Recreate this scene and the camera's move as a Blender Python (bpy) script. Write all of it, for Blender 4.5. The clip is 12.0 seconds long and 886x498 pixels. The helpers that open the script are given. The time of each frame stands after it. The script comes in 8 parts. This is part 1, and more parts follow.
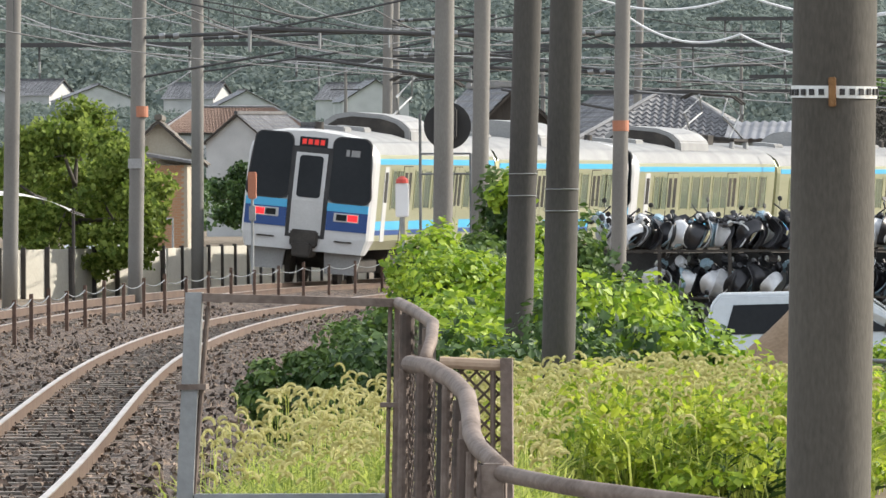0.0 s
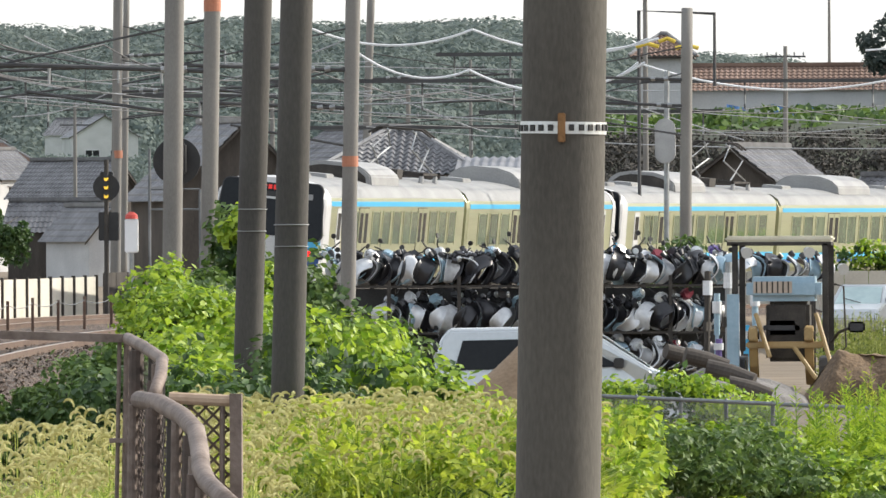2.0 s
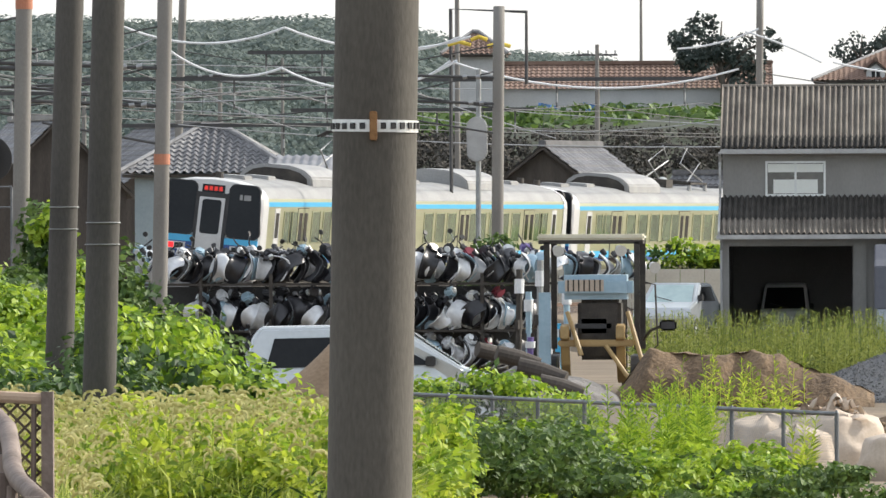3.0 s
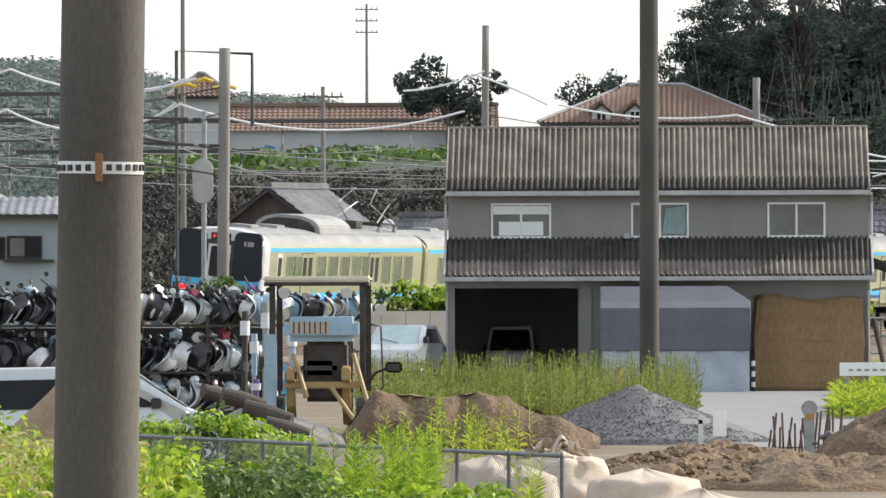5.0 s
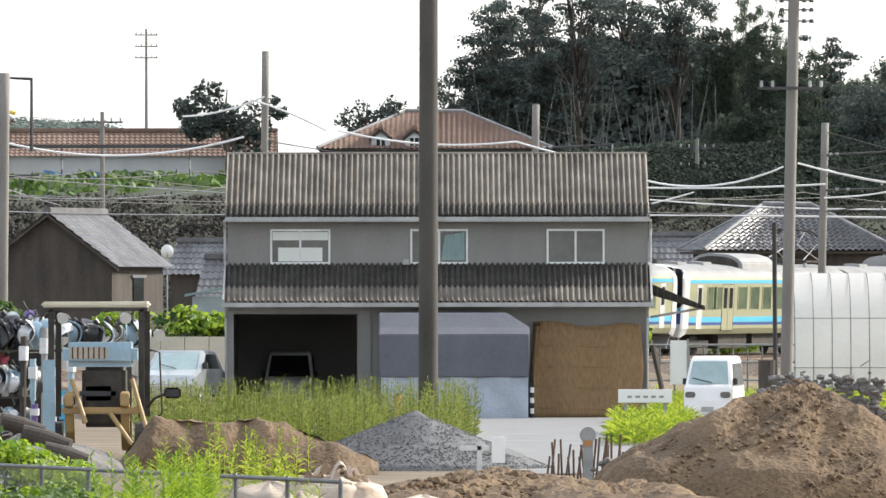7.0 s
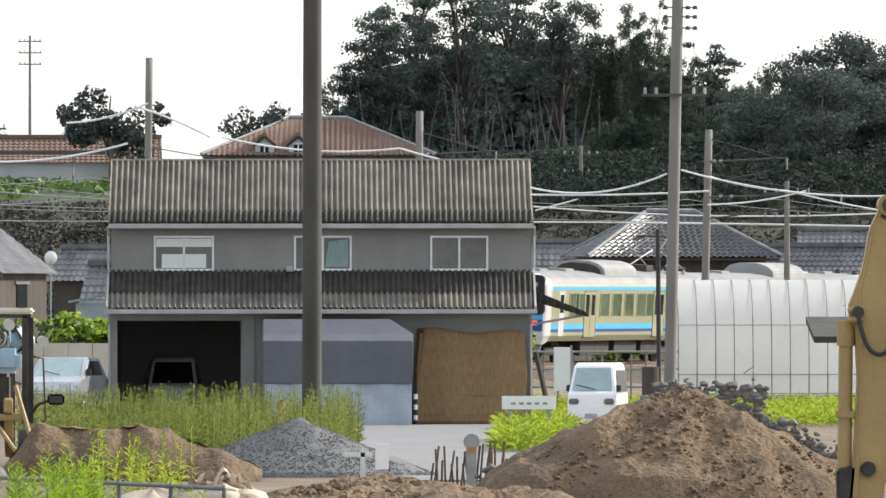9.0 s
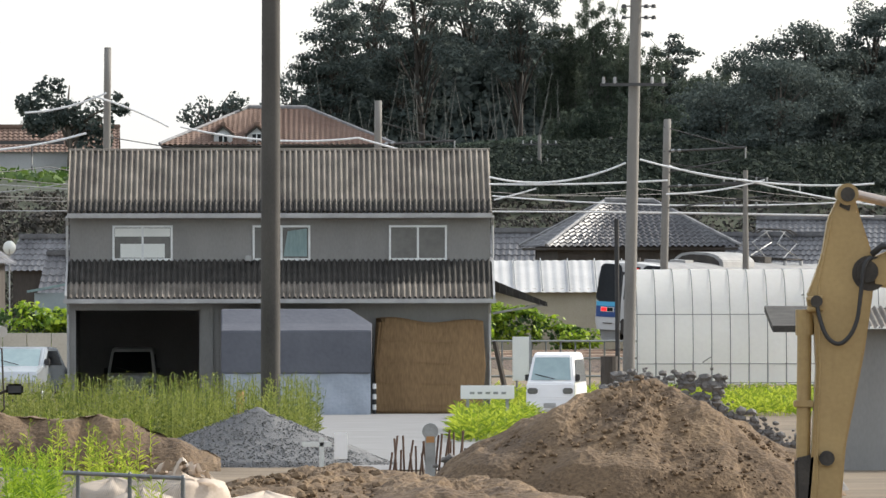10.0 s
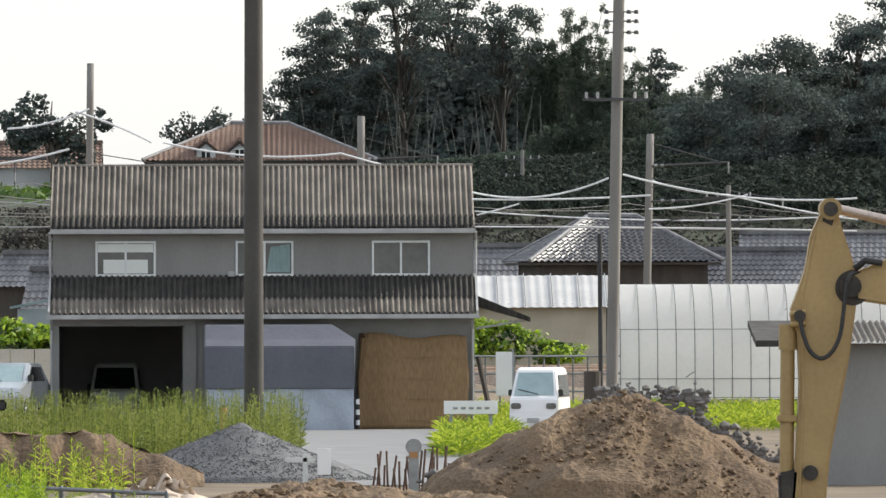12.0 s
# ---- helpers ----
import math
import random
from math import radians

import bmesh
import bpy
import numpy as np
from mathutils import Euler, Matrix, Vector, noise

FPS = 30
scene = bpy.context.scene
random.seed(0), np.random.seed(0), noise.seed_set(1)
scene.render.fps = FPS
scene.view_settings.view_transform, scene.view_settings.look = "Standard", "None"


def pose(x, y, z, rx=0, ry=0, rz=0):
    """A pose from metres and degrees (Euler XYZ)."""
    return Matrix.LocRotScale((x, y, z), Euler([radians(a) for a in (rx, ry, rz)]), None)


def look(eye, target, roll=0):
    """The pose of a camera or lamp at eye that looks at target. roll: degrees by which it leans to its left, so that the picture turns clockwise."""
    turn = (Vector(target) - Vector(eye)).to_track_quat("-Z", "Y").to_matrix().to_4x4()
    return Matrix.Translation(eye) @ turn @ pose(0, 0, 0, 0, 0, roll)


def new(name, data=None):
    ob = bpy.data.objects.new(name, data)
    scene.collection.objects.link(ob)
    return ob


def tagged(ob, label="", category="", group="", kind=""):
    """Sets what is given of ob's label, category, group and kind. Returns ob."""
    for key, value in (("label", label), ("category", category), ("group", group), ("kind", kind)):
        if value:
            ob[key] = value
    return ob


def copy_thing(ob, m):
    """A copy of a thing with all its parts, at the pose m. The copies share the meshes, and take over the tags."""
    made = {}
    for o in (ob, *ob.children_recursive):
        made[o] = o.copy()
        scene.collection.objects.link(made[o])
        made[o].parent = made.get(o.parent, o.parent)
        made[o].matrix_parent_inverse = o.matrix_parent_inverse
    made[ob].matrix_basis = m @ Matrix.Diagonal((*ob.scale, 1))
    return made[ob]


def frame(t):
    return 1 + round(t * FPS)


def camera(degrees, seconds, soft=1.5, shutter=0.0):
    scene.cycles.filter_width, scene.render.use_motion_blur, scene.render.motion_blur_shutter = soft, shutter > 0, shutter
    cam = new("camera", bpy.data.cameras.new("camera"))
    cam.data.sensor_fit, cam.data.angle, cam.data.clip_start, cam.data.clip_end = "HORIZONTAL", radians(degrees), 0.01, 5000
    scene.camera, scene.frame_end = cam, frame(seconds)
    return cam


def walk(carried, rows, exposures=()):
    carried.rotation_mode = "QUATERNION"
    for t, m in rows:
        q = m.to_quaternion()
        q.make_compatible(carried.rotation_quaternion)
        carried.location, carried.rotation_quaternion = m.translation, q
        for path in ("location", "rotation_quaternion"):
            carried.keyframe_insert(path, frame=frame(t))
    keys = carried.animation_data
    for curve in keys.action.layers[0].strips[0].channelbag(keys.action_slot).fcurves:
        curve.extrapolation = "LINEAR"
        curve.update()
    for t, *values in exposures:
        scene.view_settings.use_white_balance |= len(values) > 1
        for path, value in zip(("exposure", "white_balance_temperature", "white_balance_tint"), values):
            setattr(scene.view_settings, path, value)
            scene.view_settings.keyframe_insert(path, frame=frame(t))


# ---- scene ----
# ---------- camera and its turn: it stands at the end of a platform and pans ----------
EYE = (0.0, 0.0, 3.85)
PAN = [  # seconds, degrees to the right, up, roll
    (0.0, -5.3546, -0.3525, -0.302), (0.5, -5.1516, -0.3170, -0.295), (1.0, -4.9229, -0.2838, -0.300),
    (1.5, -4.5996, -0.2511, -0.300), (2.0, -3.8255, -0.1594, -0.285), (2.5, -3.1266, -0.1678, -0.249),
    (2.7, -2.9867, -0.1868, -0.247), (4.3, -1.7125, -0.0208, -0.230), (4.5, -1.6151, -0.0077, -0.230),
    (5.0, -1.2128, 0.0560, -0.209), (5.5, -0.8286, 0.1380, -0.213), (6.0, -0.4496, 0.1782, -0.180),
    (6.5, -0.1513, 0.2006, -0.085), (7.0, 0.0345, 0.1999, -0.060), (7.2, 0.1330, 0.2104, -0.050),
    (9.0, 0.6913, 0.2373, -0.030), (9.5, 0.8583, 0.2074, -0.020), (10.0, 0.9246, 0.1779, -0.070),
    (10.5, 0.8540, 0.1636, -0.075), (11.0, 0.8943, 0.1795, -0.115), (11.5, 0.9909, 0.2018, -0.147),
    (12.0, 1.0205, 0.2640, -0.170)]
cam = camera(5.0, 12.0, soft=1.5)
walk(cam, [(t, pose(*EYE, 90 + p, 0, -y) @ pose(0, 0, 0, 0, 0, r)) for t, y, p, r in PAN],
     exposures=[(0.0, 0.22), (2.5, 0.14), (4.5, 0.12), (5.5, 0.20), (7.0, 0.36), (9.5, 0.12), (12.0, 0.02)])

# ---------- sky, sun, exposure ----------
SUN_AZ, SUN_EL = 67.0, 31.0          # degrees from +Y towards +X, height
world = bpy.data.worlds.new("sky")
scene.world = world
world.use_nodes = True
wn = world.node_tree
sky = wn.nodes.new("ShaderNodeTexSky")
sky.sky_type, sky.sun_disc = "NISHITA", False
sky.sun_elevation, sky.sun_rotation = radians(SUN_EL), radians(SUN_AZ)
sky.air_density, sky.dust_density, sky.ozone_density = 1.0, 2.0, 1.0
veil = wn.nodes.new("ShaderNodeMix")          # thin bright haze over the whole sky
veil.data_type = "RGBA"
veil.inputs[0].default_value = 0.42
veil.inputs[7].default_value = (10.9, 11.2, 11.6, 1)
wn.links.new(sky.outputs[0], veil.inputs[6])
wn.links.new(veil.outputs[2], wn.nodes["Background"].inputs[0])
wn.nodes["Background"].inputs[1].default_value = 0.16
sun = new("sun", bpy.data.lights.new("sun", "SUN"))
sun.data.energy, sun.data.angle, sun.data.color = 5.0, radians(0.6), (1.0, 0.94, 0.84)
a, e = radians(SUN_AZ), radians(SUN_EL)
sun.matrix_world = look((0, 0, 60), (-math.sin(a) * math.cos(e), -math.cos(a) * math.cos(e), 60 - math.sin(e)))


# ---------- materials ----------
def mat(name, dark, light, rough=0.8, scale=3.0, fine=40.0, bump=0.3, metal=0.0, dist=0.02, stretch=(1, 1, 1), rand=0.0, fine_mix=0.35, spec=0.5, trans=0.0, cells=0.0):
    """Two-scale surface: broad stains and fine grain between two colours, with relief."""
    m = bpy.data.materials.new(name)
    m.use_nodes = True
    nt = m.node_tree
    N, L = nt.nodes, nt.links
    p = N["Principled BSDF"]
    tc, mp = N.new("ShaderNodeTexCoord"), N.new("ShaderNodeMapping")
    mp.inputs["Scale"].default_value = stretch
    L.new(tc.outputs["Object"], mp.inputs[0])
    n1, n2 = N.new("ShaderNodeTexNoise"), N.new("ShaderNodeTexNoise")
    n1.inputs["Scale"].default_value, n1.inputs["Detail"].default_value = scale, 5
    n2.inputs["Scale"].default_value, n2.inputs["Detail"].default_value = fine, 4
    for n in (n1, n2):
        L.new(mp.outputs[0], n.inputs["Vector"])
    mx = N.new("ShaderNodeMix")
    mx.data_type = "FLOAT"
    mx.inputs[0].default_value = fine_mix
    L.new(n1.outputs[0], mx.inputs[2])
    L.new(n2.outputs[0], mx.inputs[3])
    val = mx.outputs[0]
    height = val
    if cells:
        vo = N.new("ShaderNodeTexVoronoi")
        vo.inputs["Scale"].default_value = cells
        L.new(mp.outputs[0], vo.inputs["Vector"])
        sp = N.new("ShaderNodeSeparateColor")
        L.new(vo.outputs["Color"], sp.inputs[0])
        m2 = N.new("ShaderNodeMix")
        m2.data_type = "FLOAT"
        m2.inputs[0].default_value = 0.6
        L.new(val, m2.inputs[2])
        L.new(sp.outputs[0], m2.inputs[3])
        val = m2.outputs[0]
        inv = N.new("ShaderNodeMath")
        inv.operation = "MULTIPLY"
        inv.inputs[1].default_value = -1.0
        L.new(vo.outputs["Distance"], inv.inputs[0])
        height = inv.outputs[0]
    if rand:
        oi = N.new("ShaderNodeNewGeometry")
        ma = N.new("ShaderNodeMath")
        ma.operation = "MULTIPLY_ADD"
        ma.inputs[1].default_value, ma.inputs[2].default_value = rand, -rand / 2
        L.new(oi.outputs["Random Per Island"], ma.inputs[0])
        ad = N.new("ShaderNodeMath")
        L.new(val, ad.inputs[0])
        L.new(ma.outputs[0], ad.inputs[1])
        val = ad.outputs[0]
    r = N.new("ShaderNodeValToRGB")
    r.color_ramp.elements[0].position, r.color_ramp.elements[1].position = 0.32, 0.68
    r.color_ramp.elements[0].color, r.color_ramp.elements[1].color = (*dark, 1), (*light, 1)
    L.new(val, r.inputs[0])
    L.new(r.outputs[0], p.inputs["Base Color"])
    p.inputs["Roughness"].default_value, p.inputs["Metallic"].default_value = rough, metal
    p.inputs["Specular IOR Level"].default_value = spec
    if bump:
        b = N.new("ShaderNodeBump")
        b.inputs["Strength"].default_value, b.inputs["Distance"].default_value = bump, dist
        L.new(height, b.inputs["Height"])
        L.new(b.outputs[0], p.inputs["Normal"])
    if trans:
        t = N.new("ShaderNodeBsdfTranslucent")
        L.new(r.outputs[0], t.inputs[0])
        ms = N.new("ShaderNodeMixShader")
        ms.inputs[0].default_value = trans
        L.new(p.outputs[0], ms.inputs[1])
        L.new(t.outputs[0], ms.inputs[2])
        L.new(ms.outputs[0], N["Material Output"].inputs[0])
    return m


def glow(name, col, strength):
    m = bpy.data.materials.new(name)
    m.use_nodes = True
    p = m.node_tree.nodes["Principled BSDF"]
    p.inputs["Base Color"].default_value = (*col, 1)
    p.inputs["Emission Color"].default_value = (*col, 1)
    p.inputs["Emission Strength"].default_value = strength
    return m


def grey(v, w):
    return (v, v, v * 1.02), (w, w, w * 1.02)


M = dict(
    ground=mat("earth", (0.10, 0.075, 0.05), (0.22, 0.17, 0.11), 0.95, 0.4, 9, 0.5, dist=0.05),
    ballast=mat("ballast", (0.034, 0.024, 0.018), (0.145, 0.104, 0.078), 0.9, 6, 22, 1.0, dist=0.06, fine_mix=0.6, cells=15),
    rail=mat("rail_rust", (0.085, 0.052, 0.036), (0.18, 0.12, 0.085), 0.55, 2, 30, 0.3, 0.3),
    railtop=mat("rail_head", (0.35, 0.28, 0.23), (0.6, 0.52, 0.46), 0.35, 1, 15, 0.1, 0.8),
    bamboostem=mat("bamboo_stem", (0.065, 0.068, 0.06), (0.135, 0.135, 0.115), 0.6, 2, 10, 0.0),
    postrust=mat("rusty_post", (0.06, 0.035, 0.025), (0.14, 0.085, 0.06), 0.85, 5, 40, 0.3),
    scrubleaf=mat("dry_scrub", (0.032, 0.03, 0.026), (0.07, 0.063, 0.052), 0.9, 0.3, 2, 0.0, rand=0.8, trans=0.1),
    ridgepale=mat("ridge_tile", (0.13, 0.13, 0.135), (0.28, 0.28, 0.28), 0.6, 2, 14, 0.2),
    siglamp=glow("signal_yellow", (0.8, 0.5, 0.05), 0.9),
    galvdark=mat("weathered_pipe", (0.10, 0.11, 0.115), (0.2, 0.21, 0.215), 0.55, 4, 50, 0.2, 0.5),
    purple=mat("purple_paint", (0.10, 0.07, 0.22), (0.16, 0.11, 0.3), 0.4, 2, 10, 0.0),
    carsilver=mat("car_silver", (0.42, 0.45, 0.46), (0.52, 0.55, 0.56), 0.25, 0.5, 10, 0.0, 0.5),
    carcream=mat("car_cream", (0.60, 0.60, 0.52), (0.68, 0.68, 0.60), 0.3, 0.5, 10, 0.0),
    canopycream=mat("canopy_cream", (0.50, 0.47, 0.36), (0.64, 0.60, 0.48), 0.6, 2, 20, 0.1),
    orangey=mat("marker_orange", (0.34, 0.17, 0.06), (0.45, 0.25, 0.11), 0.6, 2, 20, 0.0),
    nearpole=mat("stained_concrete", (0.055, 0.05, 0.041), (0.12, 0.11, 0.092), 0.85, 1.6, 70, 0.3, stretch=(1, 1, 0.3)),
    rusty_clip=mat("rust_clip", (0.16, 0.08, 0.03), (0.28, 0.15, 0.06), 0.85, 20, 90, 0.3),
    thicket=mat("thicket_leaf", (0.021, 0.028, 0.023), (0.043, 0.055, 0.042), 0.9, 0.2, 1.5, 0.0, rand=0.5, trans=0.2, spec=0.1),
    # Rust with sunlight put into its colour, a lit copy.
    rustlit=mat("rust_painted_sunlit", (0.34, 0.24, 0.16), (0.52, 0.40, 0.29), 0.7, 8, 60, 0.3, 0.1),
    rustdark=mat("dark_rust", (0.05, 0.038, 0.03), (0.14, 0.10, 0.08), 0.8, 8, 60, 0.4),
    weedolive=mat("goldenrod_leaf", (0.11, 0.15, 0.03), (0.30, 0.33, 0.08), 0.55, 0.5, 3, 0.0, rand=0.9, trans=0.4),
    tan=mat("tan_render", (0.36, 0.31, 0.23), (0.48, 0.43, 0.34), 0.85, 0.8, 15, 0.15),
    slopedark=mat("dark_slope", (0.018, 0.025, 0.012), (0.05, 0.06, 0.03), 0.95, 0.15, 1.4, 0.4, dist=0.3),
    wiremid=mat("dull_wire", (0.26, 0.27, 0.28), (0.42, 0.42, 0.42), 0.5, 1, 20, 0.0),
    stone=mat("ballast_stone", (0.045, 0.032, 0.024), (0.25, 0.185, 0.14), 0.85, 6, 22, 0.3, rand=1.0),
    curtain=mat("teal_curtain", (0.16, 0.24, 0.24), (0.26, 0.35, 0.34), 0.8, 4, 20, 0.3, stretch=(3, 3, 0.5)),
    sleeper=mat("sleeper", (0.10, 0.085, 0.07), (0.24, 0.21, 0.18), 0.9, 3, 40),
    concrete=mat("pole_concrete", (0.145, 0.137, 0.125), (0.245, 0.235, 0.215), 0.85, 1.2, 60, 0.25, stretch=(1, 1, 0.35)),
    darkpole=mat("weathered_pole", (0.042, 0.039, 0.035), (0.09, 0.083, 0.073), 0.85, 1.6, 50, 0.3, stretch=(1, 1, 0.3)),
    galv=mat("galvanised", (0.22, 0.23, 0.23), (0.36, 0.37, 0.37), 0.5, 4, 50, 0.2, 0.6),
    rusty=mat("rusty_pipe", (0.105, 0.075, 0.058), (0.27, 0.215, 0.18), 0.7, 8, 60, 0.4, 0.3),
    black=mat("black_iron", (0.012, 0.012, 0.013), (0.035, 0.034, 0.033), 0.6, 3, 40, 0.2),
    wire=mat("bare_wire", (0.6, 0.61, 0.62), (0.8, 0.8, 0.8), 0.35, 1, 20, 0.0, 0.0),
    wiredark=mat("dark_wire", (0.03, 0.03, 0.032), (0.07, 0.07, 0.07), 0.6, 1, 20, 0.0),
    # Steel's yellow-green tint paints the greenery it would reflect.
    steel=mat("stainless", (0.34, 0.34, 0.215), (0.47, 0.47, 0.31), 0.34, 0.6, 20, 0.06, 0.45, stretch=(1, 0.1, 3)),
    trainwhite=mat("train_white", (0.46, 0.46, 0.455), (0.56, 0.56, 0.55), 0.4, 1.0, 30, 0.03),
    trainroof=mat("train_roof", (0.18, 0.18, 0.176), (0.29, 0.29, 0.28), 0.6, 0.8, 14, 0.1),
    hood=mat("hood_grey", (0.20, 0.20, 0.20), (0.34, 0.34, 0.33), 0.6, 1, 20, 0.1),
    skyblue=mat("sky_blue_band", (0.05, 0.36, 0.62), (0.08, 0.42, 0.68), 0.4, 1, 20, 0.02),
    navy=mat("navy_band", (0.012, 0.05, 0.19), (0.02, 0.07, 0.24), 0.4, 1, 20, 0.02),
    glassdark=mat("dark_glass", (0.012, 0.014, 0.016), (0.02, 0.022, 0.024), 0.12, 1, 10, 0.0, spec=0.15),
    sidewin=mat("side_window", (0.05, 0.07, 0.05), (0.14, 0.18, 0.11), 0.1, 0.7, 3, 0.0),
    doorgrey=mat("cab_door", (0.42, 0.42, 0.41), (0.55, 0.55, 0.54), 0.45, 2, 30, 0.05),
    under=mat("underframe", (0.02, 0.018, 0.016), (0.07, 0.06, 0.05), 0.8, 3, 30, 0.4),
    tail=glow("tail_lamp", (1.0, 0.015, 0.02), 1.3),
    sign=glow("sign_red", (0.8, 0.03, 0.02), 0.12),
    wallgrey=mat("grey_cladding", (0.20, 0.195, 0.185), (0.27, 0.265, 0.25), 0.8, 0.8, 20, 0.1, stretch=(1, 1, 0.4)),
    trim=mat("pale_trim", (0.28, 0.28, 0.275), (0.44, 0.44, 0.43), 0.7, 2, 30, 0.1),
    slate=mat("corrugated_slate", (0.075, 0.065, 0.055), (0.25, 0.225, 0.19), 0.9, 1.4, 26, 0.5, stretch=(1, 0.6, 0.6)),
    slateblack=mat("near_black_slate", (0.012, 0.011, 0.010), (0.05, 0.046, 0.04), 0.95, 3, 26, 0.4),
    slatedark=mat("dark_slate", (0.018, 0.017, 0.015), (0.075, 0.069, 0.06), 0.9, 2.2, 26, 0.4),
    alu=mat("window_alu", (0.55, 0.57, 0.56), (0.70, 0.72, 0.71), 0.4, 2, 30, 0.05, 0.4),
    pane=mat("window_pane", (0.10, 0.10, 0.095), (0.17, 0.17, 0.16), 0.08, 0.8, 5, 0.0),
    blind=mat("window_blind", (0.62, 0.64, 0.60), (0.72, 0.74, 0.70), 0.6, 1.5, 20, 0.05),
    # Dark grey that paints interior shade on floors, window backs and rack.
    dark=mat("painted_inner_shade", (0.045, 0.045, 0.045), (0.085, 0.085, 0.085), 0.9, 2, 20, 0.1),
    tarp=mat("blue_grey_tarp", (0.082, 0.088, 0.108), (0.118, 0.124, 0.146), 0.65, 0.9, 8, 0.5, dist=0.05),
    tarplight=mat("silver_tarp", (0.26, 0.30, 0.35), (0.37, 0.41, 0.47), 0.55, 1.2, 9, 0.6, dist=0.05),
    reed=mat("reed_screen", (0.15, 0.09, 0.04), (0.27, 0.17, 0.08), 0.8, 2, 30, 0.4, stretch=(12, 12, 0.7)),
    asphalt=mat("concrete_drive", (0.17, 0.17, 0.17), (0.235, 0.235, 0.235), 0.85, 0.7, 20, 0.2),
    soil=mat("dug_soil", (0.055, 0.036, 0.023), (0.235, 0.16, 0.092), 0.95, 0.7, 14, 0.9, dist=0.08, fine_mix=0.45),
    sand=mat("sand", (0.17, 0.115, 0.07), (0.32, 0.23, 0.15), 0.95, 1.2, 16, 0.6, dist=0.04),
    clod=mat("grey_clods", (0.09, 0.085, 0.08), (0.22, 0.21, 0.20), 0.95, 3, 25, 0.9, dist=0.06),
    gravel=mat("crushed_stone", (0.095, 0.097, 0.10), (0.175, 0.178, 0.18), 0.9, 6, 40, 0.8, dist=0.03, fine_mix=0.6, rand=0.5),
    digger=mat("digger_ochre", (0.27, 0.18, 0.072), (0.41, 0.285, 0.12), 0.5, 0.9, 18, 0.1, fine_mix=0.3),
    film=mat("greenhouse_film", (0.84, 0.84, 0.82), (0.93, 0.93, 0.91), 0.4, 0.5, 8, 0.1, trans=0.6),
    leaf=mat("kudzu_leaf", (0.14, 0.25, 0.018), (0.37, 0.49, 0.045), 0.5, 0.5, 3, 0.0, rand=0.9, trans=0.45),
    # Dark leaf; also paints shade inside bushes and low in the weeds.
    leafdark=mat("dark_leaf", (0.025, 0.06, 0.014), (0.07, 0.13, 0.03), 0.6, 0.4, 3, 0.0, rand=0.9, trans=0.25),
    leafmid=mat("shrub_leaf", (0.05, 0.10, 0.02), (0.12, 0.19, 0.04), 0.6, 0.4, 3, 0.0, rand=0.9, trans=0.35),
    treeleaf=mat("garden_leaf", (0.12, 0.18, 0.03), (0.30, 0.37, 0.08), 0.6, 0.4, 3, 0.0, rand=0.8, trans=0.5, spec=0.3),
    weed=mat("weed_leaf", (0.17, 0.26, 0.02), (0.46, 0.53, 0.06), 0.55, 0.5, 3, 0.0, rand=0.9, trans=0.55),
    grass=mat("grass_blade", (0.18, 0.25, 0.04), (0.48, 0.53, 0.13), 0.6, 0.5, 3, 0.0, rand=0.9, trans=0.55),
    seed=mat("foxtail_head", (0.40, 0.37, 0.14), (0.64, 0.6, 0.3), 0.8, 2, 8, 0.0, rand=0.7, trans=0.4),
    # Distance haze is mixed into this pale blue-grey green.
    forest=mat("far_forest_hazed", (0.115, 0.148, 0.136), (0.17, 0.205, 0.18), 0.9, 0.05, 0.4, 0.0, rand=0.4, trans=0.35),
    # Evergreen base is raised and greyed to carry the hillside's haze.
    evergreen=mat("evergreen", (0.054, 0.071, 0.066), (0.106, 0.128, 0.113), 0.85, 0.3, 2, 0.0, rand=0.4, trans=0.25, spec=0.2),
    hillgreen=mat("hill_leaf", (0.036, 0.052, 0.04), (0.075, 0.098, 0.07), 0.85, 0.3, 2, 0.0, rand=0.4, trans=0.3, spec=0.2),
    bamboo=mat("bamboo_leaf", (0.075, 0.098, 0.072), (0.135, 0.165, 0.12), 0.75, 0.3, 2, 0.0, rand=0.5, trans=0.35, spec=0.2),
    bark=mat("bark", (0.06, 0.05, 0.04), (0.16, 0.14, 0.115), 0.9, 2, 20, 0.4),
    scrub=mat("slope_scrub", (0.05, 0.042, 0.03), (0.11, 0.09, 0.06), 0.95, 0.15, 1.4, 0.5, dist=0.3),
    slopegreen=mat("slope_green", (0.035, 0.06, 0.02), (0.085, 0.115, 0.04), 0.95, 0.15, 1.4, 0.4, dist=0.3),
    tile=mat("roof_tile", (0.065, 0.065, 0.07), (0.20, 0.20, 0.205), 0.38, 1.2, 12, 0.2, rand=0.3),
    brownroof=mat("brown_shingle", (0.15, 0.095, 0.07), (0.24, 0.165, 0.13), 0.85, 0.4, 4, 0.2),
    plaster=mat("plaster", (0.40, 0.40, 0.395), (0.54, 0.54, 0.53), 0.85, 0.6, 12, 0.1),
    timber=mat("old_timber", (0.032, 0.027, 0.023), (0.085, 0.072, 0.06), 0.85, 2, 24, 0.3, stretch=(1, 1, 0.2)),
    brick=mat("brick", (0.36, 0.19, 0.10), (0.54, 0.33, 0.20), 0.85, 3, 30, 0.2, rand=0.6),
    wallpanel=mat("wall_panel", (0.45, 0.42, 0.35), (0.62, 0.59, 0.51), 0.85, 0.7, 15, 0.15),
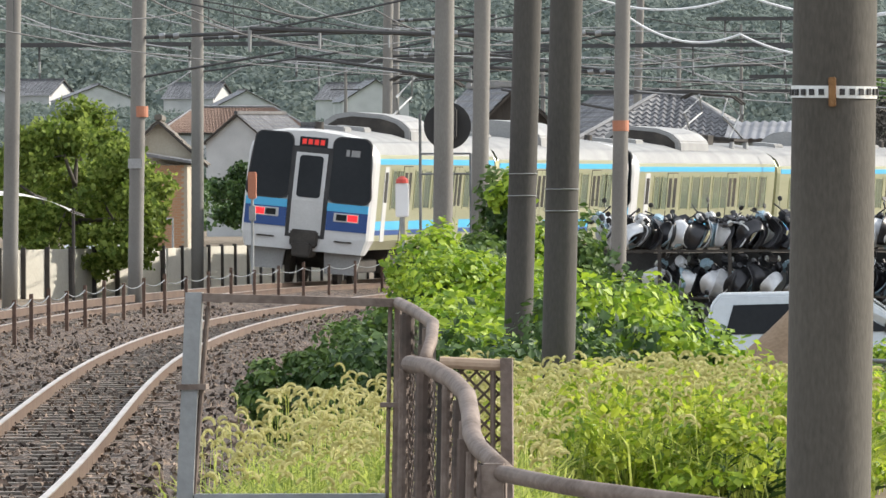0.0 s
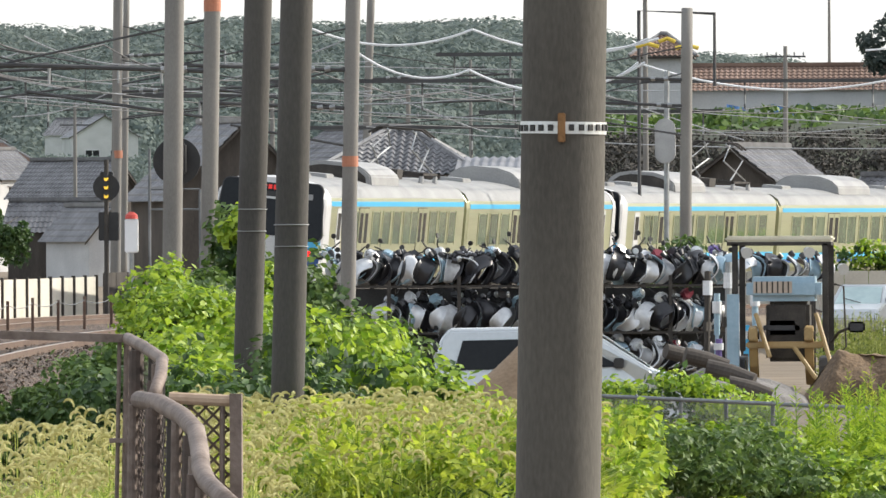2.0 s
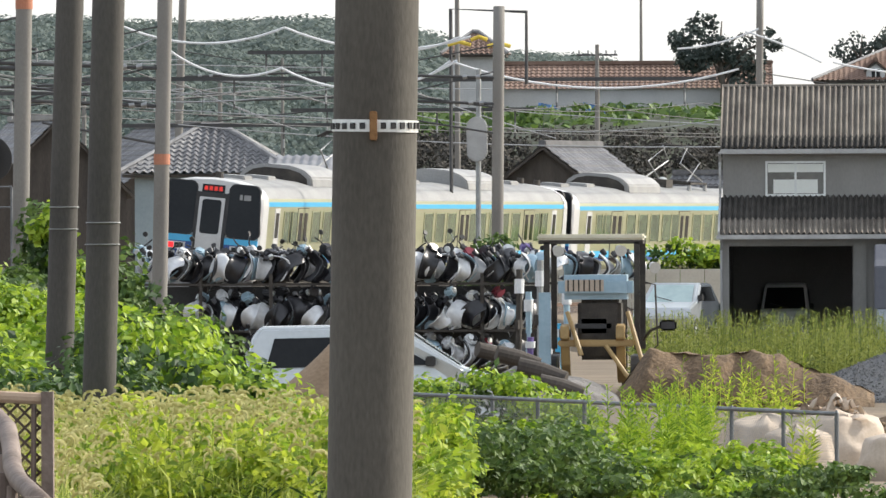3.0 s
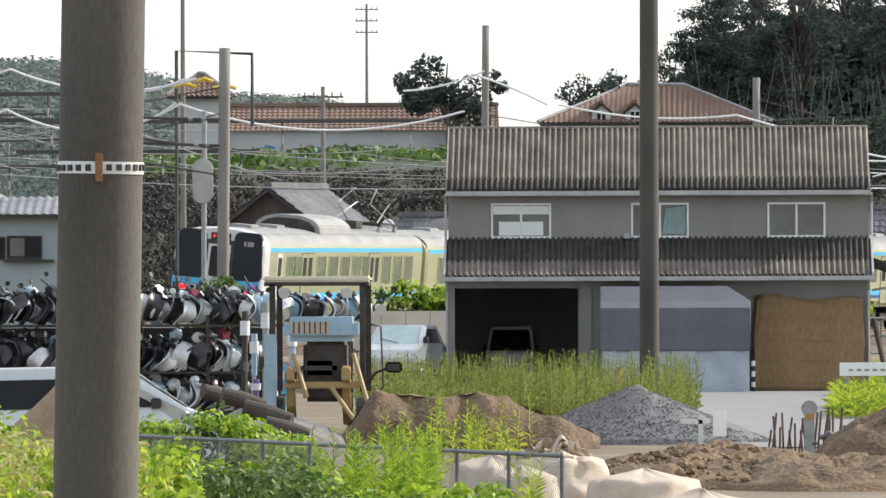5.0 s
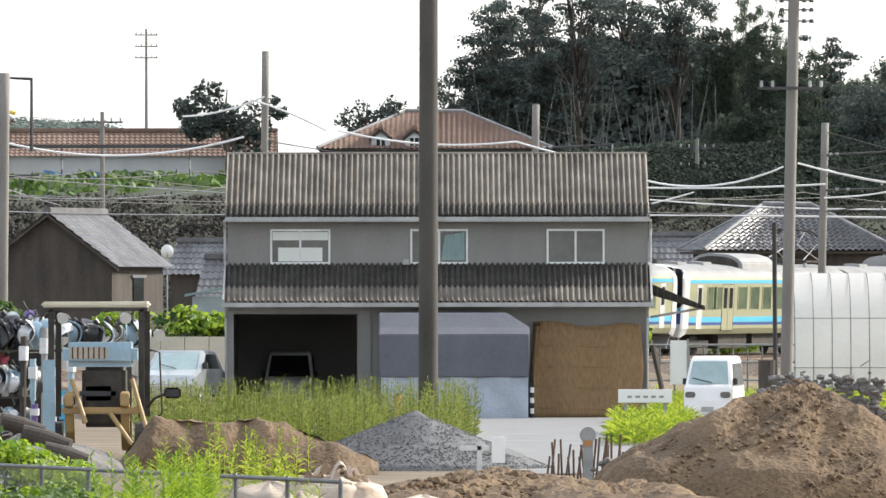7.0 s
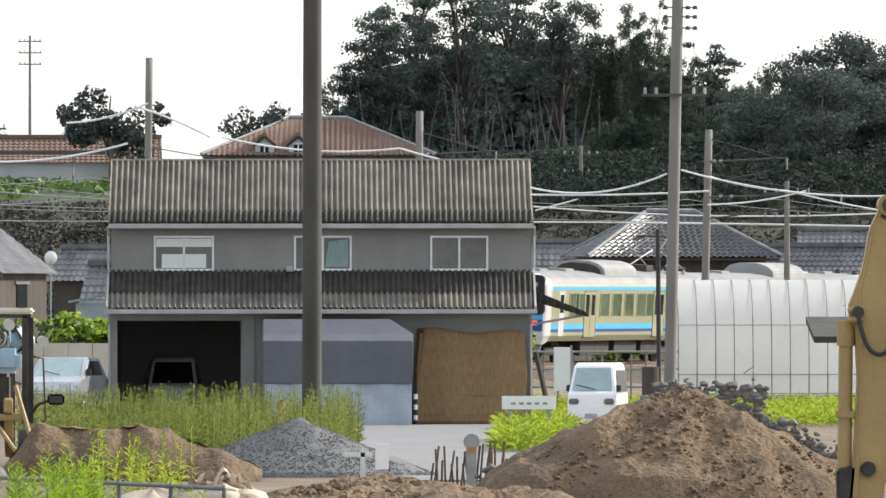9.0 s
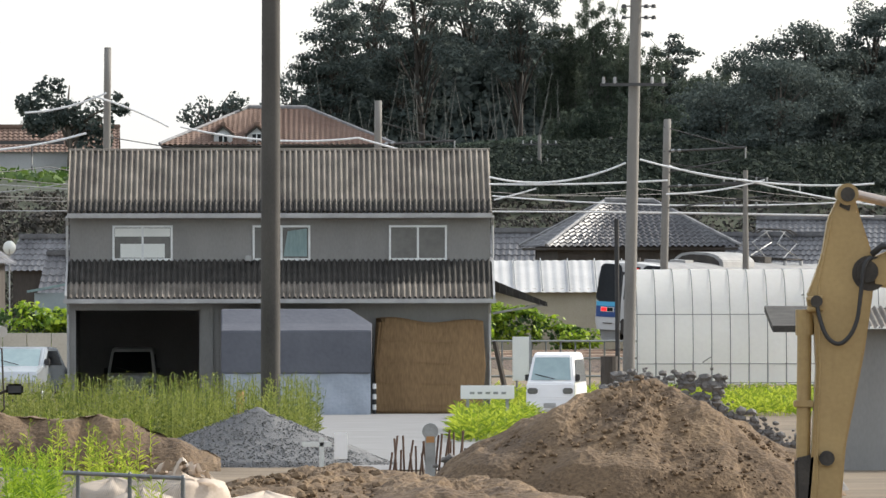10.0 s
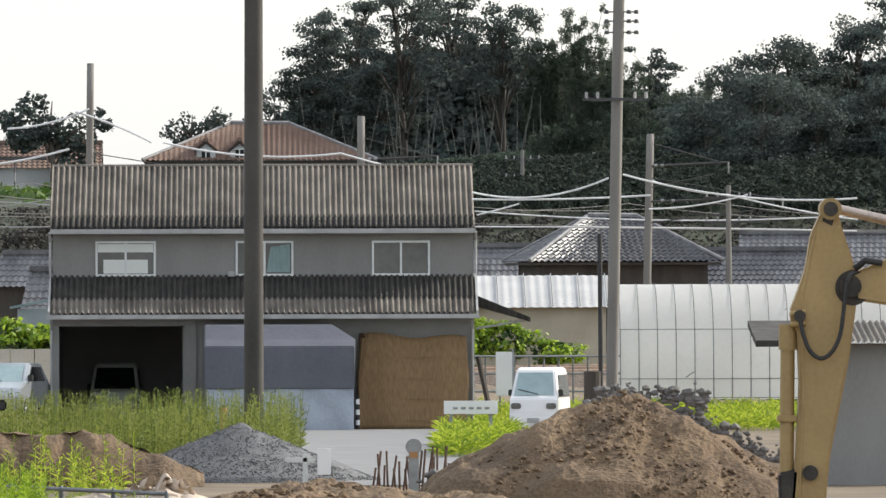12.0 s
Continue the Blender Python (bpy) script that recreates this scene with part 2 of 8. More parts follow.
    carwhite=mat("car_white", (0.76, 0.76, 0.76), (0.82, 0.82, 0.82), 0.25, 0.5, 10, 0.0),
    # Pale teal base paints a bright reflection on the windscreens.
    screen=mat("windscreen", (0.22, 0.31, 0.32), (0.36, 0.46, 0.47), 0.08, 0.6, 4, 0.0),
    bagmat=mat("bulk_bag", (0.40, 0.33, 0.26), (0.58, 0.49, 0.40), 0.85, 2.0, 20, 0.4),
    plastic_w=mat("cowl_white", (0.42, 0.44, 0.46), (0.74, 0.75, 0.76), 0.35, 1, 10, 0.0, rand=0.5),
    plastic_k=mat("cowl_black", (0.012, 0.012, 0.014), (0.035, 0.035, 0.04), 0.35, 1, 10, 0.0),
    plastic_b=mat("cowl_blue", (0.22, 0.34, 0.42), (0.36, 0.48, 0.56), 0.35, 1, 10, 0.0),
    orange=mat("orange_paint", (0.36, 0.13, 0.07), (0.46, 0.20, 0.12), 0.7, 2, 20, 0.1),
    yellow=mat("yellow_cover", (0.60, 0.42, 0.04), (0.72, 0.54, 0.07), 0.6, 2, 20, 0.0),
    red=mat("red_paint", (0.45, 0.04, 0.03), (0.58, 0.08, 0.05), 0.5, 2, 20, 0.05),
    bluegrey=mat("blue_grey_render", (0.24, 0.29, 0.30), (0.33, 0.38, 0.39), 0.85, 0.8, 15, 0.1),
    maroon=mat("cowl_maroon", (0.16, 0.015, 0.03), (0.25, 0.03, 0.05), 0.35, 1, 10, 0.0),
    bluetarp=mat("blue_sheet", (0.06, 0.16, 0.38), (0.12, 0.26, 0.52), 0.6, 2, 20, 0.2),
)


# ---------- mesh helpers ----------
class Mesh:
    """Collects plain geometry in metres."""

    def __init__(self):
        self.v, self.f = [], []

    def add(self, verts, faces):
        n = len(self.v)
        self.v += [tuple(p) for p in verts]
        self.f += [tuple(i + n for i in q) for q in faces]
        return self

    def box(self, x0, x1, y0, y1, z0, z1):
        v = [(x, y, z) for z in (z0, z1) for y in (y0, y1) for x in (x0, x1)]
        return self.add(v, [(0, 2, 3, 1), (4, 5, 7, 6), (0, 1, 5, 4), (2, 6, 7, 3), (0, 4, 6, 2), (1, 3, 7, 5)])

    def tube(self, pts, r, n=8, cap=True):
        pts = [Vector(p) for p in pts]
        rs = r if isinstance(r, (list, tuple)) else [r] * len(pts)
        v, f = [], []
        for i, p in enumerate(pts):
            d = (pts[min(i + 1, len(pts) - 1)] - pts[max(i - 1, 0)]).normalized()
            u = d.cross(Vector((0.31, 0.95, 0.05)) if abs(d.y) < 0.9 else Vector((1, 0, 0))).normalized()
            w = d.cross(u)
            v += [p + rs[i] * (math.cos(2 * math.pi * k / n) * u + math.sin(2 * math.pi * k / n) * w) for k in range(n)]
        for i in range(len(pts) - 1):
            f += [(i * n + k, i * n + (k + 1) % n, (i + 1) * n + (k + 1) % n, (i + 1) * n + k) for k in range(n)]
        if cap:
            f += [tuple(range(n))[::-1], tuple(range((len(pts) - 1) * n, len(pts) * n))]
        return self.add(v, f)

    def prism(self, poly, axis, a0, a1):
        """A polygon in the other two axes, pushed from a0 to a1 along axis."""
        def at(p, c):
            return {"x": (c, p[0], p[1]), "y": (p[0], c, p[1]), "z": (p[0], p[1], c)}[axis]
        n = len(poly)
        v = [at(p, a0) for p in poly] + [at(p, a1) for p in poly]
        return self.add(v, [tuple(range(n)), tuple(range(2 * n - 1, n - 1, -1))] + [(i, i + n, (i + 1) % n + n, (i + 1) % n) for i in range(n)])

    def grid(self, nu, nv, fn):
        v = [fn(i / nu, j / nv) for j in range(nv + 1) for i in range(nu + 1)]
        return self.add(v, [(j * (nu + 1) + i, j * (nu + 1) + i + 1, (j + 1) * (nu + 1) + i + 1, (j + 1) * (nu + 1) + i) for j in range(nv) for i in range(nu)])

    def data(self, name, material, smooth=False, bevel=0.0):
        me = bpy.data.meshes.new(name)
        me.from_pydata([tuple(p) for p in self.v], [], self.f)
        bm = bmesh.new()
        bm.from_mesh(me)
        if len(self.f) < 3000:
            bmesh.ops.recalc_face_normals(bm, faces=bm.faces)
        if bevel:
            bmesh.ops.bevel(bm, geom=bm.edges[:], offset=bevel, segments=2, affect="EDGES", clamp_overlap=True)
        bm.to_mesh(me)
        bm.free()
        if smooth:
            me.polygons.foreach_set("use_smooth", [True] * len(me.polygons))
        me.materials.append(material)
        return me


def part(name, mesh, material=None, parent=None, label="", smooth=False, bevel=0.0):
    """One mesh object under a thing or a part."""
    ob = new(name, mesh.data(name, material, smooth, bevel) if isinstance(mesh, Mesh) else mesh)
    ob.parent = parent
    return tagged(ob, label)


def thing(name, label, category, m=None, group="", kind=""):
    ob = new(name)
    ob.empty_display_size = 0.3
    if m is not None:
        ob.matrix_basis = m
    return tagged(ob, label, category, group, kind)


def solid(name, mesh, material, label, category="", group="", kind="", smooth=False, bevel=0.0):
    return tagged(part(name, mesh, material, None, "", smooth, bevel), label, category, group, kind)


def leaves(n, place, size, rng, up=0.3, aspect=0.75):
    """n small bent leaves at place(rng) as raw arrays of quads."""
    c = np.array([place(rng) for _ in range(n)])
    d = rng.normal(size=(n, 3))
    d[:, 2] += up
    d /= np.linalg.norm(d, axis=1)[:, None]
    u = np.cross(d, rng.normal(size=(n, 3)))
    u /= np.linalg.norm(u, axis=1)[:, None] + 1e-9
    w = np.cross(d, u)
    s = size * rng.uniform(0.6, 1.35, n)[:, None]
    v = np.stack([c - u * s * 0.5, c + w * s * 0.5 * aspect + d * s * 0.08, c + u * s * 0.5, c - w * s * 0.5 * aspect + d * s * 0.08], 1).reshape(-1, 3)
    return v


def pad_leaves(pads, per, size, rng, skin=0.0, up=0.5, aspect=0.7):
    """Leaves round soft pads (x, y, z, rx, ry, rz); skin 1 lays them on the surface."""
    p = np.repeat(np.array(pads, float), per, axis=0)
    n = len(p)
    d = rng.normal(size=(n, 3))
    d /= np.linalg.norm(d, axis=1)[:, None]
    r = (rng.random(n) ** (0.5 * (1 - skin) + 0.12 * skin) * (1 + 0.16 * rng.normal(size=n)))[:, None]
    c = p[:, :3] + d * p[:, 3:] * r
    nrm = d * (0.4 + 0.8 * skin) + rng.normal(size=(n, 3)) * 0.55
    nrm[:, 2] += up
    nrm /= np.linalg.norm(nrm, axis=1)[:, None]
    u = np.cross(nrm, rng.normal(size=(n, 3)))
    u /= np.linalg.norm(u, axis=1)[:, None] + 1e-9
    w = np.cross(nrm, u)
    s = size * rng.uniform(0.6, 1.35, n)[:, None]
    return np.stack([c - u * s * 0.5, c + w * s * 0.5 * aspect + nrm * s * 0.08, c + u * s * 0.5, c - w * s * 0.5 * aspect + nrm * s * 0.08], 1).reshape(-1, 3)


def lumps(blobs, k, rng, lo=0.25, hi=0.5):
    """Smaller uneven ellipsoids over the skins of large ones."""
    out = []
    for c in blobs:
        for _ in range(k):
            d = rng.normal(size=3)
            d[1] -= 0.5
            d[2] += 0.25
            d /= np.linalg.norm(d)
            q = rng.uniform(lo, hi)
            out.append((c[0] + d[0] * c[3] * 0.8, c[1] + d[1] * c[4] * 0.8, c[2] + d[2] * c[5] * 0.8, c[3] * q, c[4] * q * 0.8, c[5] * q * rng.uniform(0.5, 0.9)))
    return out


def quads(name, v, material):
    """A mesh of loose quads from an array of corners."""
    me = bpy.data.meshes.new(name)
    me.from_pydata(v.tolist(), [], np.arange(len(v)).reshape(-1, 4).tolist())
    me.materials.append(material)
    return me


def track_x(y):
    """Middle of the far track, as x by y; the near track lies 3.8 m to its right."""
    u = min(y, 460) - 230
    x = -4.29552e-09 * u ** 4 + 1.33138e-06 * u ** 3 + 9.39892e-04 * u ** 2 + 3.18054e-02 * u + -24.6300
    return x + max(0, y - 460) * 0.5


RAIL_Z = 1.55


def fall(y):
    """The line falls gently away from the station."""
    return 0.0034 * max(0.0, min(y, 460) - 225)


def ground_z(x, y):
    """Railway land at 1.3 m, falling to the yard at 0 on its right."""
    d = x - track_x(max(y, 40))
    low = max(0.0, min(1.3, (150 - y) / 65 * 1.3))
    k = min(1.0, max(0.0, (d - 5.8) / 3.6))
    k = k * k * (3 - 2 * k)
    return (1.30 - fall(y)) * (1 - k) + low * k


# ---------- ground ----------
def build_ground():
    xs = [-3000, -1200, -500, -200, -100, -70] + list(np.arange(-50, 40.1, 1.0)) + [50, 70, 100, 200, 500, 1200, 3000]
    ys = [-3000, -800, -200, -50, 0, 10, 20, 30, 40] + list(np.arange(45, 300, 3.0)) + list(np.arange(300, 460, 8.0)) + [500, 600, 800, 1200, 2000, 3500]
    g = Mesh()
    v = [(x, y, ground_z(x, y)) for y in ys for x in xs]
    n = len(xs)
    g.add(v, [(j * n + i, j * n + i + 1, (j + 1) * n + i + 1, (j + 1) * n + i) for j in range(len(ys) - 1) for i in range(n - 1)])
    solid("ground", g, M["ground"], "bare brown earth of the yard and the railway land", "ground", kind="structure", smooth=True)


def build_drive():
    g = Mesh()
    g.add([(1.2, 205, 0.03), (5.2, 205, 0.03), (6.6, 250, 0.03), (6.4, 291.5, 0.03), (-6.4, 291.5, 0.03), (-5, 262, 0.03), (0.4, 250, 0.03)], [(0, 1, 2, 3, 4, 5, 6)])
    solid("pavement", g, M["asphalt"], "pale grey concrete drive in front of the shed", "pavement", kind="structure")


def strip(offset0, offset1, z0, z1, y0, y1, step=4.0, bottom=None):
    """A band along the tracks between two offsets from the far track's middle."""
    g = Mesh()
    ys = np.arange(y0, y1 + 0.1, step)
    rows = []
    for y in ys:
        x, t = track_x(y), (track_x(y + 1) - track_x(y - 1)) / 2
        k = math.hypot(1, t)
        n = Vector((1 / k, -t / k, 0))
        p = Vector((x, y, 0))
        a, b = p + n * offset0, p + n * offset1
        g0 = fall(y)
        rows.append([(a.x, a.y, z0 - g0), (a.x, a.y, z1 - g0), (b.x, b.y, z1 - g0), (b.x, b.y, z0 - g0)])
    v = [q for r in rows for q in r]
    f = []
    for i in range(len(rows) - 1):
        for k in range(4):
            f.append((4 * i + k, 4 * i + (k + 1) % 4, 4 * i + 4 + (k + 1) % 4, 4 * i + 4 + k))
    f += [(0, 1, 2, 3), tuple(4 * (len(rows) - 1) + k for k in (3, 2, 1, 0))]
    return g.add(v, f)


def build_tracks():
    bed = Mesh()
    ys = list(np.arange(40, 210, 0.5)) + list(np.arange(210, 460, 3.0))
    prof = [(-3.2, 1.2), (-2.1, 1.54), (-0.75, 1.52), (0, 1.50), (0.75, 1.52), (1.9, 1.36), (3.0, 1.42), (3.8, 1.40), (4.6, 1.42), (5.6, 1.42), (7.4, 0.75), (8.4, 0.2)]
    os = np.arange(-3.2, 8.41, 0.16)
    zs = np.interp(os, [p[0] for p in prof], [p[1] for p in prof])
    rows = []
    for y in ys:
        t = (track_x(y + 1) - track_x(y - 1)) / 2
        k = math.hypot(1, t)
        for o, z in zip(os, zs):
            rows.append((track_x(y) + o / k, y - o * t / k, z - fall(y) + 0.05 * noise.noise((o * 4.5, y * 1.7, 0)) + 0.03 * noise.noise((o * 11, y * 4, 3))))
    n = len(os)
    bed.add(rows, [(j * n + i, j * n + i + 1, (j + 1) * n + i + 1, (j + 1) * n + i) for j in range(len(ys) - 1) for i in range(n - 1)])
    solid("ballast_bed", bed, M["ballast"], "brown crushed-stone ballast bed under the two railway tracks", "ballast", kind="structure")
    # loose stones that catch the light
    rng = np.random.default_rng(3)
    st = Mesh()
    for _ in range(16000):
        y = 72 + 130 * rng.random() ** 1.6
        o = rng.uniform(-1.8, 7.2)
        t = (track_x(y + 1) - track_x(y - 1)) / 2
        k = math.hypot(1, t)
        z = np.interp(o, [p[0] for p in prof], [p[1] for p in prof])
        c = Vector((track_x(y) + o / k, y - o * t / k, z + 0.02))
        r = rng.uniform(0.022, 0.05)
        pts = [c + Vector(rng.normal(size=3)).normalized() * r for _ in range(5)]
        st.add(pts, [(0, 1, 2), (0, 2, 3), (0, 3, 4), (1, 2, 4), (2, 3, 4)])
    tagged(part("ballast_stones", st, M["stone"]), "loose brown ballast stones between and beside the rails", "ballast stones", kind="stuff")
    for off, lab in ((0.0, "rails of the far track"), (3.8, "rails of the near track")):
        tr = thing("railway_track", "rusty steel " + lab + " lying in brown ballast", "railway track", kind="structure")
        for s in (-0.565, 0.565):
            up = 0.12 - 0.05 * s if off == 0 else 0.0
            rail = part("rail", strip(off + s - 0.035, off + s + 0.035, up + RAIL_Z - 0.15, up + RAIL_Z - 0.012, 40, 455), M["rail"], tr)
            part("rail_head", strip(off + s - 0.03, off + s + 0.03, up + RAIL_Z - 0.011, up + RAIL_Z, 40, 455), M["railtop"], rail, "worn bright rail head")
        sl = Mesh().box(-1.0, 1.0, -0.11, 0.11, 1.32, 1.418).data("sleeper", M["sleeper"], bevel=0.01)
        for i in range(110):
            y = 70 + i * 1.25
            t = math.atan((track_x(y + 1) - track_x(y - 1)) / 2)
            ob = part("sleeper", sl, None, tr)
            ob.matrix_basis = pose(track_x(y) + off * math.cos(t), y - off * math.sin(t), 0.10 if off == 0 else 0.012, 0, 0, -math.degrees(t))


# ---------- the shed ----------
def corrugated(x0, x1, y0, z0, y1, z1, pitch, amp):
    g = Mesh()
    n = int((x1 - x0) / pitch * 6)
    d = Vector((0, y1 - y0, z1 - z0)).normalized()
    up = Vector((0, -d.z, d.y))
    if up.z < 0:
        up = -up
    rows = 7
    v = []
    for j in range(rows):
        for k in range(n + 1):
            x = x0 + (x1 - x0) * k / n
            h = amp * math.cos(2 * math.pi * (x - x0) / pitch) + (0.012 * (j % 2))
            p = Vector((x, y0 + (y1 - y0) * j / (rows - 1), z0 + (z1 - z0) * j / (rows - 1))) + up * h
            v.append(p)
    f = [(j * (n + 1) + k, j * (n + 1) + k + 1, (j + 1) * (n + 1) + k + 1, (j + 1) * (n + 1) + k) for j in range(rows - 1) for k in range(n)]
    return g.add(v, f)


def build_shed():
    h = thing("shed", "two-storey grey metal-clad shed with corrugated slate roofs", "shed", pose(0, 293.4, 0))
    # local: y = 0 is the upper front wall, the lower front stands 1.5 m before it
    part("back_wall", Mesh().box(-6.05, 6.1, 6.8, 6.95, 0, 5.8), M["wallgrey"], h)
    for x in (-6.05, 5.95):
        part("side_wall", Mesh().prism([(0.12, 0), (6.8, 0), (6.8, 5.8), (3.45, 7.5), (0.12, 5.85)], "x", x, x + 0.15), M["wallgrey"], h)
    xs = [-6.05, -4.79, -3.11, -0.74, 0.87, 3.2, 4.82, 6.1]
    for i in range(0, 7, 2):
        part("front_wall", Mesh().box(xs[i], xs[i + 1], 0, 0.12, 4.0, 5.85), M["wallgrey"], h)
    for i in (1, 3, 5):
        part("wall_below_window", Mesh().box(xs[i], xs[i + 1], 0, 0.12, 4.0, 4.47), M["wallgrey"], h)
        part("wall_above_window", Mesh().box(xs[i], xs[i + 1], 0, 0.12, 5.42, 5.85), M["wallgrey"], h)
    part("corner_pier", Mesh().box(-6.1, -5.85, -1.5, -1.38, 0, 3.25), M["wallgrey"], h)
    part("ground_floor_wall", Mesh().box(-2.22, 6.1, -1.5, -1.38, 0, 3.25), M["wallgrey"], h)
    part("lintel", Mesh().box(-5.85, -2.22, -1.5, -1.38, 3.0, 3.25), M["wallgrey"], h)
    for x in (-6.1, 5.98):
        part("porch_side", Mesh().prism([(-1.38, 0), (0, 0), (0, 4.2), (-1.38, 3.6)], "x", x, x + 0.12), M["wallgrey"], h)
    part("garage_partition", Mesh().box(-2.3, -2.22, -1.38, 5, 0, 3.25), M["wallgrey"], h)
    ribs = Mesh()
    x = -2.2
    while x < 6.05:
        ribs.box(x, x + 0.025, -1.52, -1.5, 0.02, 3.2)
        x += 0.11
    part("cladding_rib", ribs, M["wallgrey"], h)
    # Both floors take the shed's inner shade as their colour.
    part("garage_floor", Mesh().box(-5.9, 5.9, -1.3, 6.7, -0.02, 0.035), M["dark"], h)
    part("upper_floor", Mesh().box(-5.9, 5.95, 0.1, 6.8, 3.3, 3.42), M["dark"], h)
    # roofs
    roof = part("roof", corrugated(-6.12, 6.14, -0.45, 5.83, 3.45, 7.66, 0.165, 0.055), M["slate"], h, "weathered corrugated slate roof")
    part("roof_back", corrugated(-6.12, 6.14, 7.4, 5.83, 3.45, 7.66, 0.165, 0.03), M["slate"], h)
    part("ridge", Mesh().tube([(-6.14, 3.45, 7.65), (6.16, 3.45, 7.65)], 0.07, 8), M["slate"], roof)
    awn = part("awning_roof", corrugated(-6.16, 6.2, -2.2, 3.36, 0.0, 4.42, 0.165, 0.048), M["slate"], h, "lean-to corrugated slate roof with darker upper courses")
    # Darker slate paints the upper storey's shadow here, along with moss.
    part("moss_shade_course", corrugated(-6.16, 6.2, -1.35, 3.795, -0.005, 4.444, 0.165, 0.05), M["slatedark"], awn, "upper courses darkened by moss and the upper storey's painted shade")
    # The lowest course is near black, darker than the roof above.
    part("roof_edge", corrugated(-6.13, 6.15, -0.475, 5.836, 0.25, 6.178, 0.165, 0.057), M["slateblack"], roof, "near-black lowest course")
    eave = Mesh().box(-6.12, 6.14, -0.50, -0.42, 5.66, 5.80).box(-6.1, 6.12, -0.42, 0.0, 5.68, 5.72)
    part("gutter", eave, M["trim"], h, "pale grey eaves gutter", bevel=0.01)
    part("lower_gutter", Mesh().box(-6.2, 6.22, -2.27, -2.19, 3.2, 3.33).box(-6.2, 6.2, -2.19, -1.5, 3.21, 3.25), M["trim"], h, "pale grey gutter", bevel=0.01)
    for x in (-6.16, 6.14):
        part("barge_board", Mesh().add([(x, -2.25, 3.25), (x + 0.06, -2.25, 3.25), (x + 0.06, 0, 4.34), (x, 0, 4.34), (x, -2.25, 3.43), (x + 0.06, -2.25, 3.43), (x + 0.06, 0, 4.50), (x, 0, 4.50)],
             [(0, 1, 2, 3), (4, 7, 6, 5), (0, 4, 5, 1), (1, 5, 6, 2), (2, 6, 7, 3), (3, 7, 4, 0)]), M["trim"], h)
        part("downpipe", Mesh().tube([(x + 0.03, -0.40, 5.7), (x + 0.03, -0.1, 5.45), (x + 0.03, -0.1, 4.5)], 0.04), M["trim"], h)
        part("downpipe", Mesh().tube([(x * 0.985, -2.2, 3.22), (x * 0.985, -1.6, 2.9), (x * 0.985, -1.57, 0.05)], 0.04), M["trim"], h)
    part("door_post", Mesh().box(-2.24, -1.9, -1.56, -1.5, 0, 3.2), M["wallgrey"], h, bevel=0.01)
    # windows
    for i, (a, b) in enumerate(((-4.79, -3.11), (-0.74, 0.87), (3.2, 4.82))):
        # Dark plate paints the unlit room behind the glass.
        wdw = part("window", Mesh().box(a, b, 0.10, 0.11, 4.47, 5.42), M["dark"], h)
        fr = Mesh()
        for z in (4.44, 5.39):
            fr.box(a - 0.03, b + 0.03, -0.05, 0.06, z, z + 0.06)
        for x in (a - 0.03, b - 0.03, (a + b) / 2 - 0.03):
            fr.box(x, x + 0.06, -0.045, 0.055, 4.5, 5.39)
        part("window_frame", fr, M["alu"], wdw, "pale aluminium frame")
        for x0, x1 in ((a + 0.03, (a + b) / 2 - 0.03), ((a + b) / 2 + 0.03, b - 0.03)):
            part("pane", Mesh().box(x0, x1, 0.0, 0.012, 4.5, 5.39), M["pane"], wdw)
        if i == 0:
            part("blind", Mesh().box(a + 0.04, b - 0.04, -0.012, -0.004, 5.13, 5.37), M["blind"], wdw, "pale roller blind")
            part("blind", Mesh().box(a + 0.2, b - 0.2, -0.012, -0.004, 4.52, 4.92), M["blind"], wdw, "pale boxes behind the glass")
        if i == 1:
            part("curtain", Mesh().add([(0.12, -0.008, 4.55), (0.8, -0.008, 4.55), (0.8, -0.008, 5.36), (0.24, -0.008, 5.28)], [(0, 1, 2, 3)]), M["curtain"], wdw, "teal curtain hanging askew")
    lamp = part("wall_lamp", Mesh().box(-0.98, -0.80, -0.3, -0.1, 4.42, 4.58).box(-0.93, -0.85, -0.1, 0, 4.46, 4.54), M["trim"], h, "small white wall lamp", bevel=0.02)
    # reed screen leaning on the front
    sc = thing("reed_screen", "brown woven reed screen leaning against the shed front", "reed screen", pose(0, 291.78, 0))
    g = Mesh()
    g.grid(60, 20, lambda u, v: (2.75 + 3.05 * u + 0.2 * (1 - abs(2 * v - 1)) * (u - 0.5) - 0.12 * v * (0.5 - u) + (0.3 * v if u < 0.02 else 0),
                                 -0.55 + 0.5 * v + 0.03 * math.sin(u * 14), 0.04 + 2.72 * v + 0.06 * math.sin(u * 9) * v - 0.1 * u * v))
    ob = part("mat", g, M["reed"], sc, smooth=True)
    so = ob.modifiers.new("thick", "SOLIDIFY")
    so.thickness = 0.02
    for z in (0.3, 0.9, 1.5, 2.1, 2.6):
        part("binding", Mesh().tube([(2.8, -0.57 + 0.5 * z / 2.72, z + 0.02), (5.75, -0.57 + 0.5 * z / 2.72, z - 0.06)], 0.006, 5), M["reed"], sc)
    # covered stack
    t = thing("covered_stack", "stack under a blue-grey tarpaulin and pale silver sheeting by the shed", "tarpaulin stack", pose(0, 289.3, 0))
    up = Mesh().prism([(0, 1.2), (-0.05, 2.42), (0.5, 2.62), (1.2, 3.02), (2.0, 3.05), (2.0, 1.2)], "x", -1.66, 2.62)
    for i, p in enumerate(up.v):
        if p[2] > 2.9 and p[0] > 2:
            up.v[i] = (p[0] - 0.6, p[1], p[2])
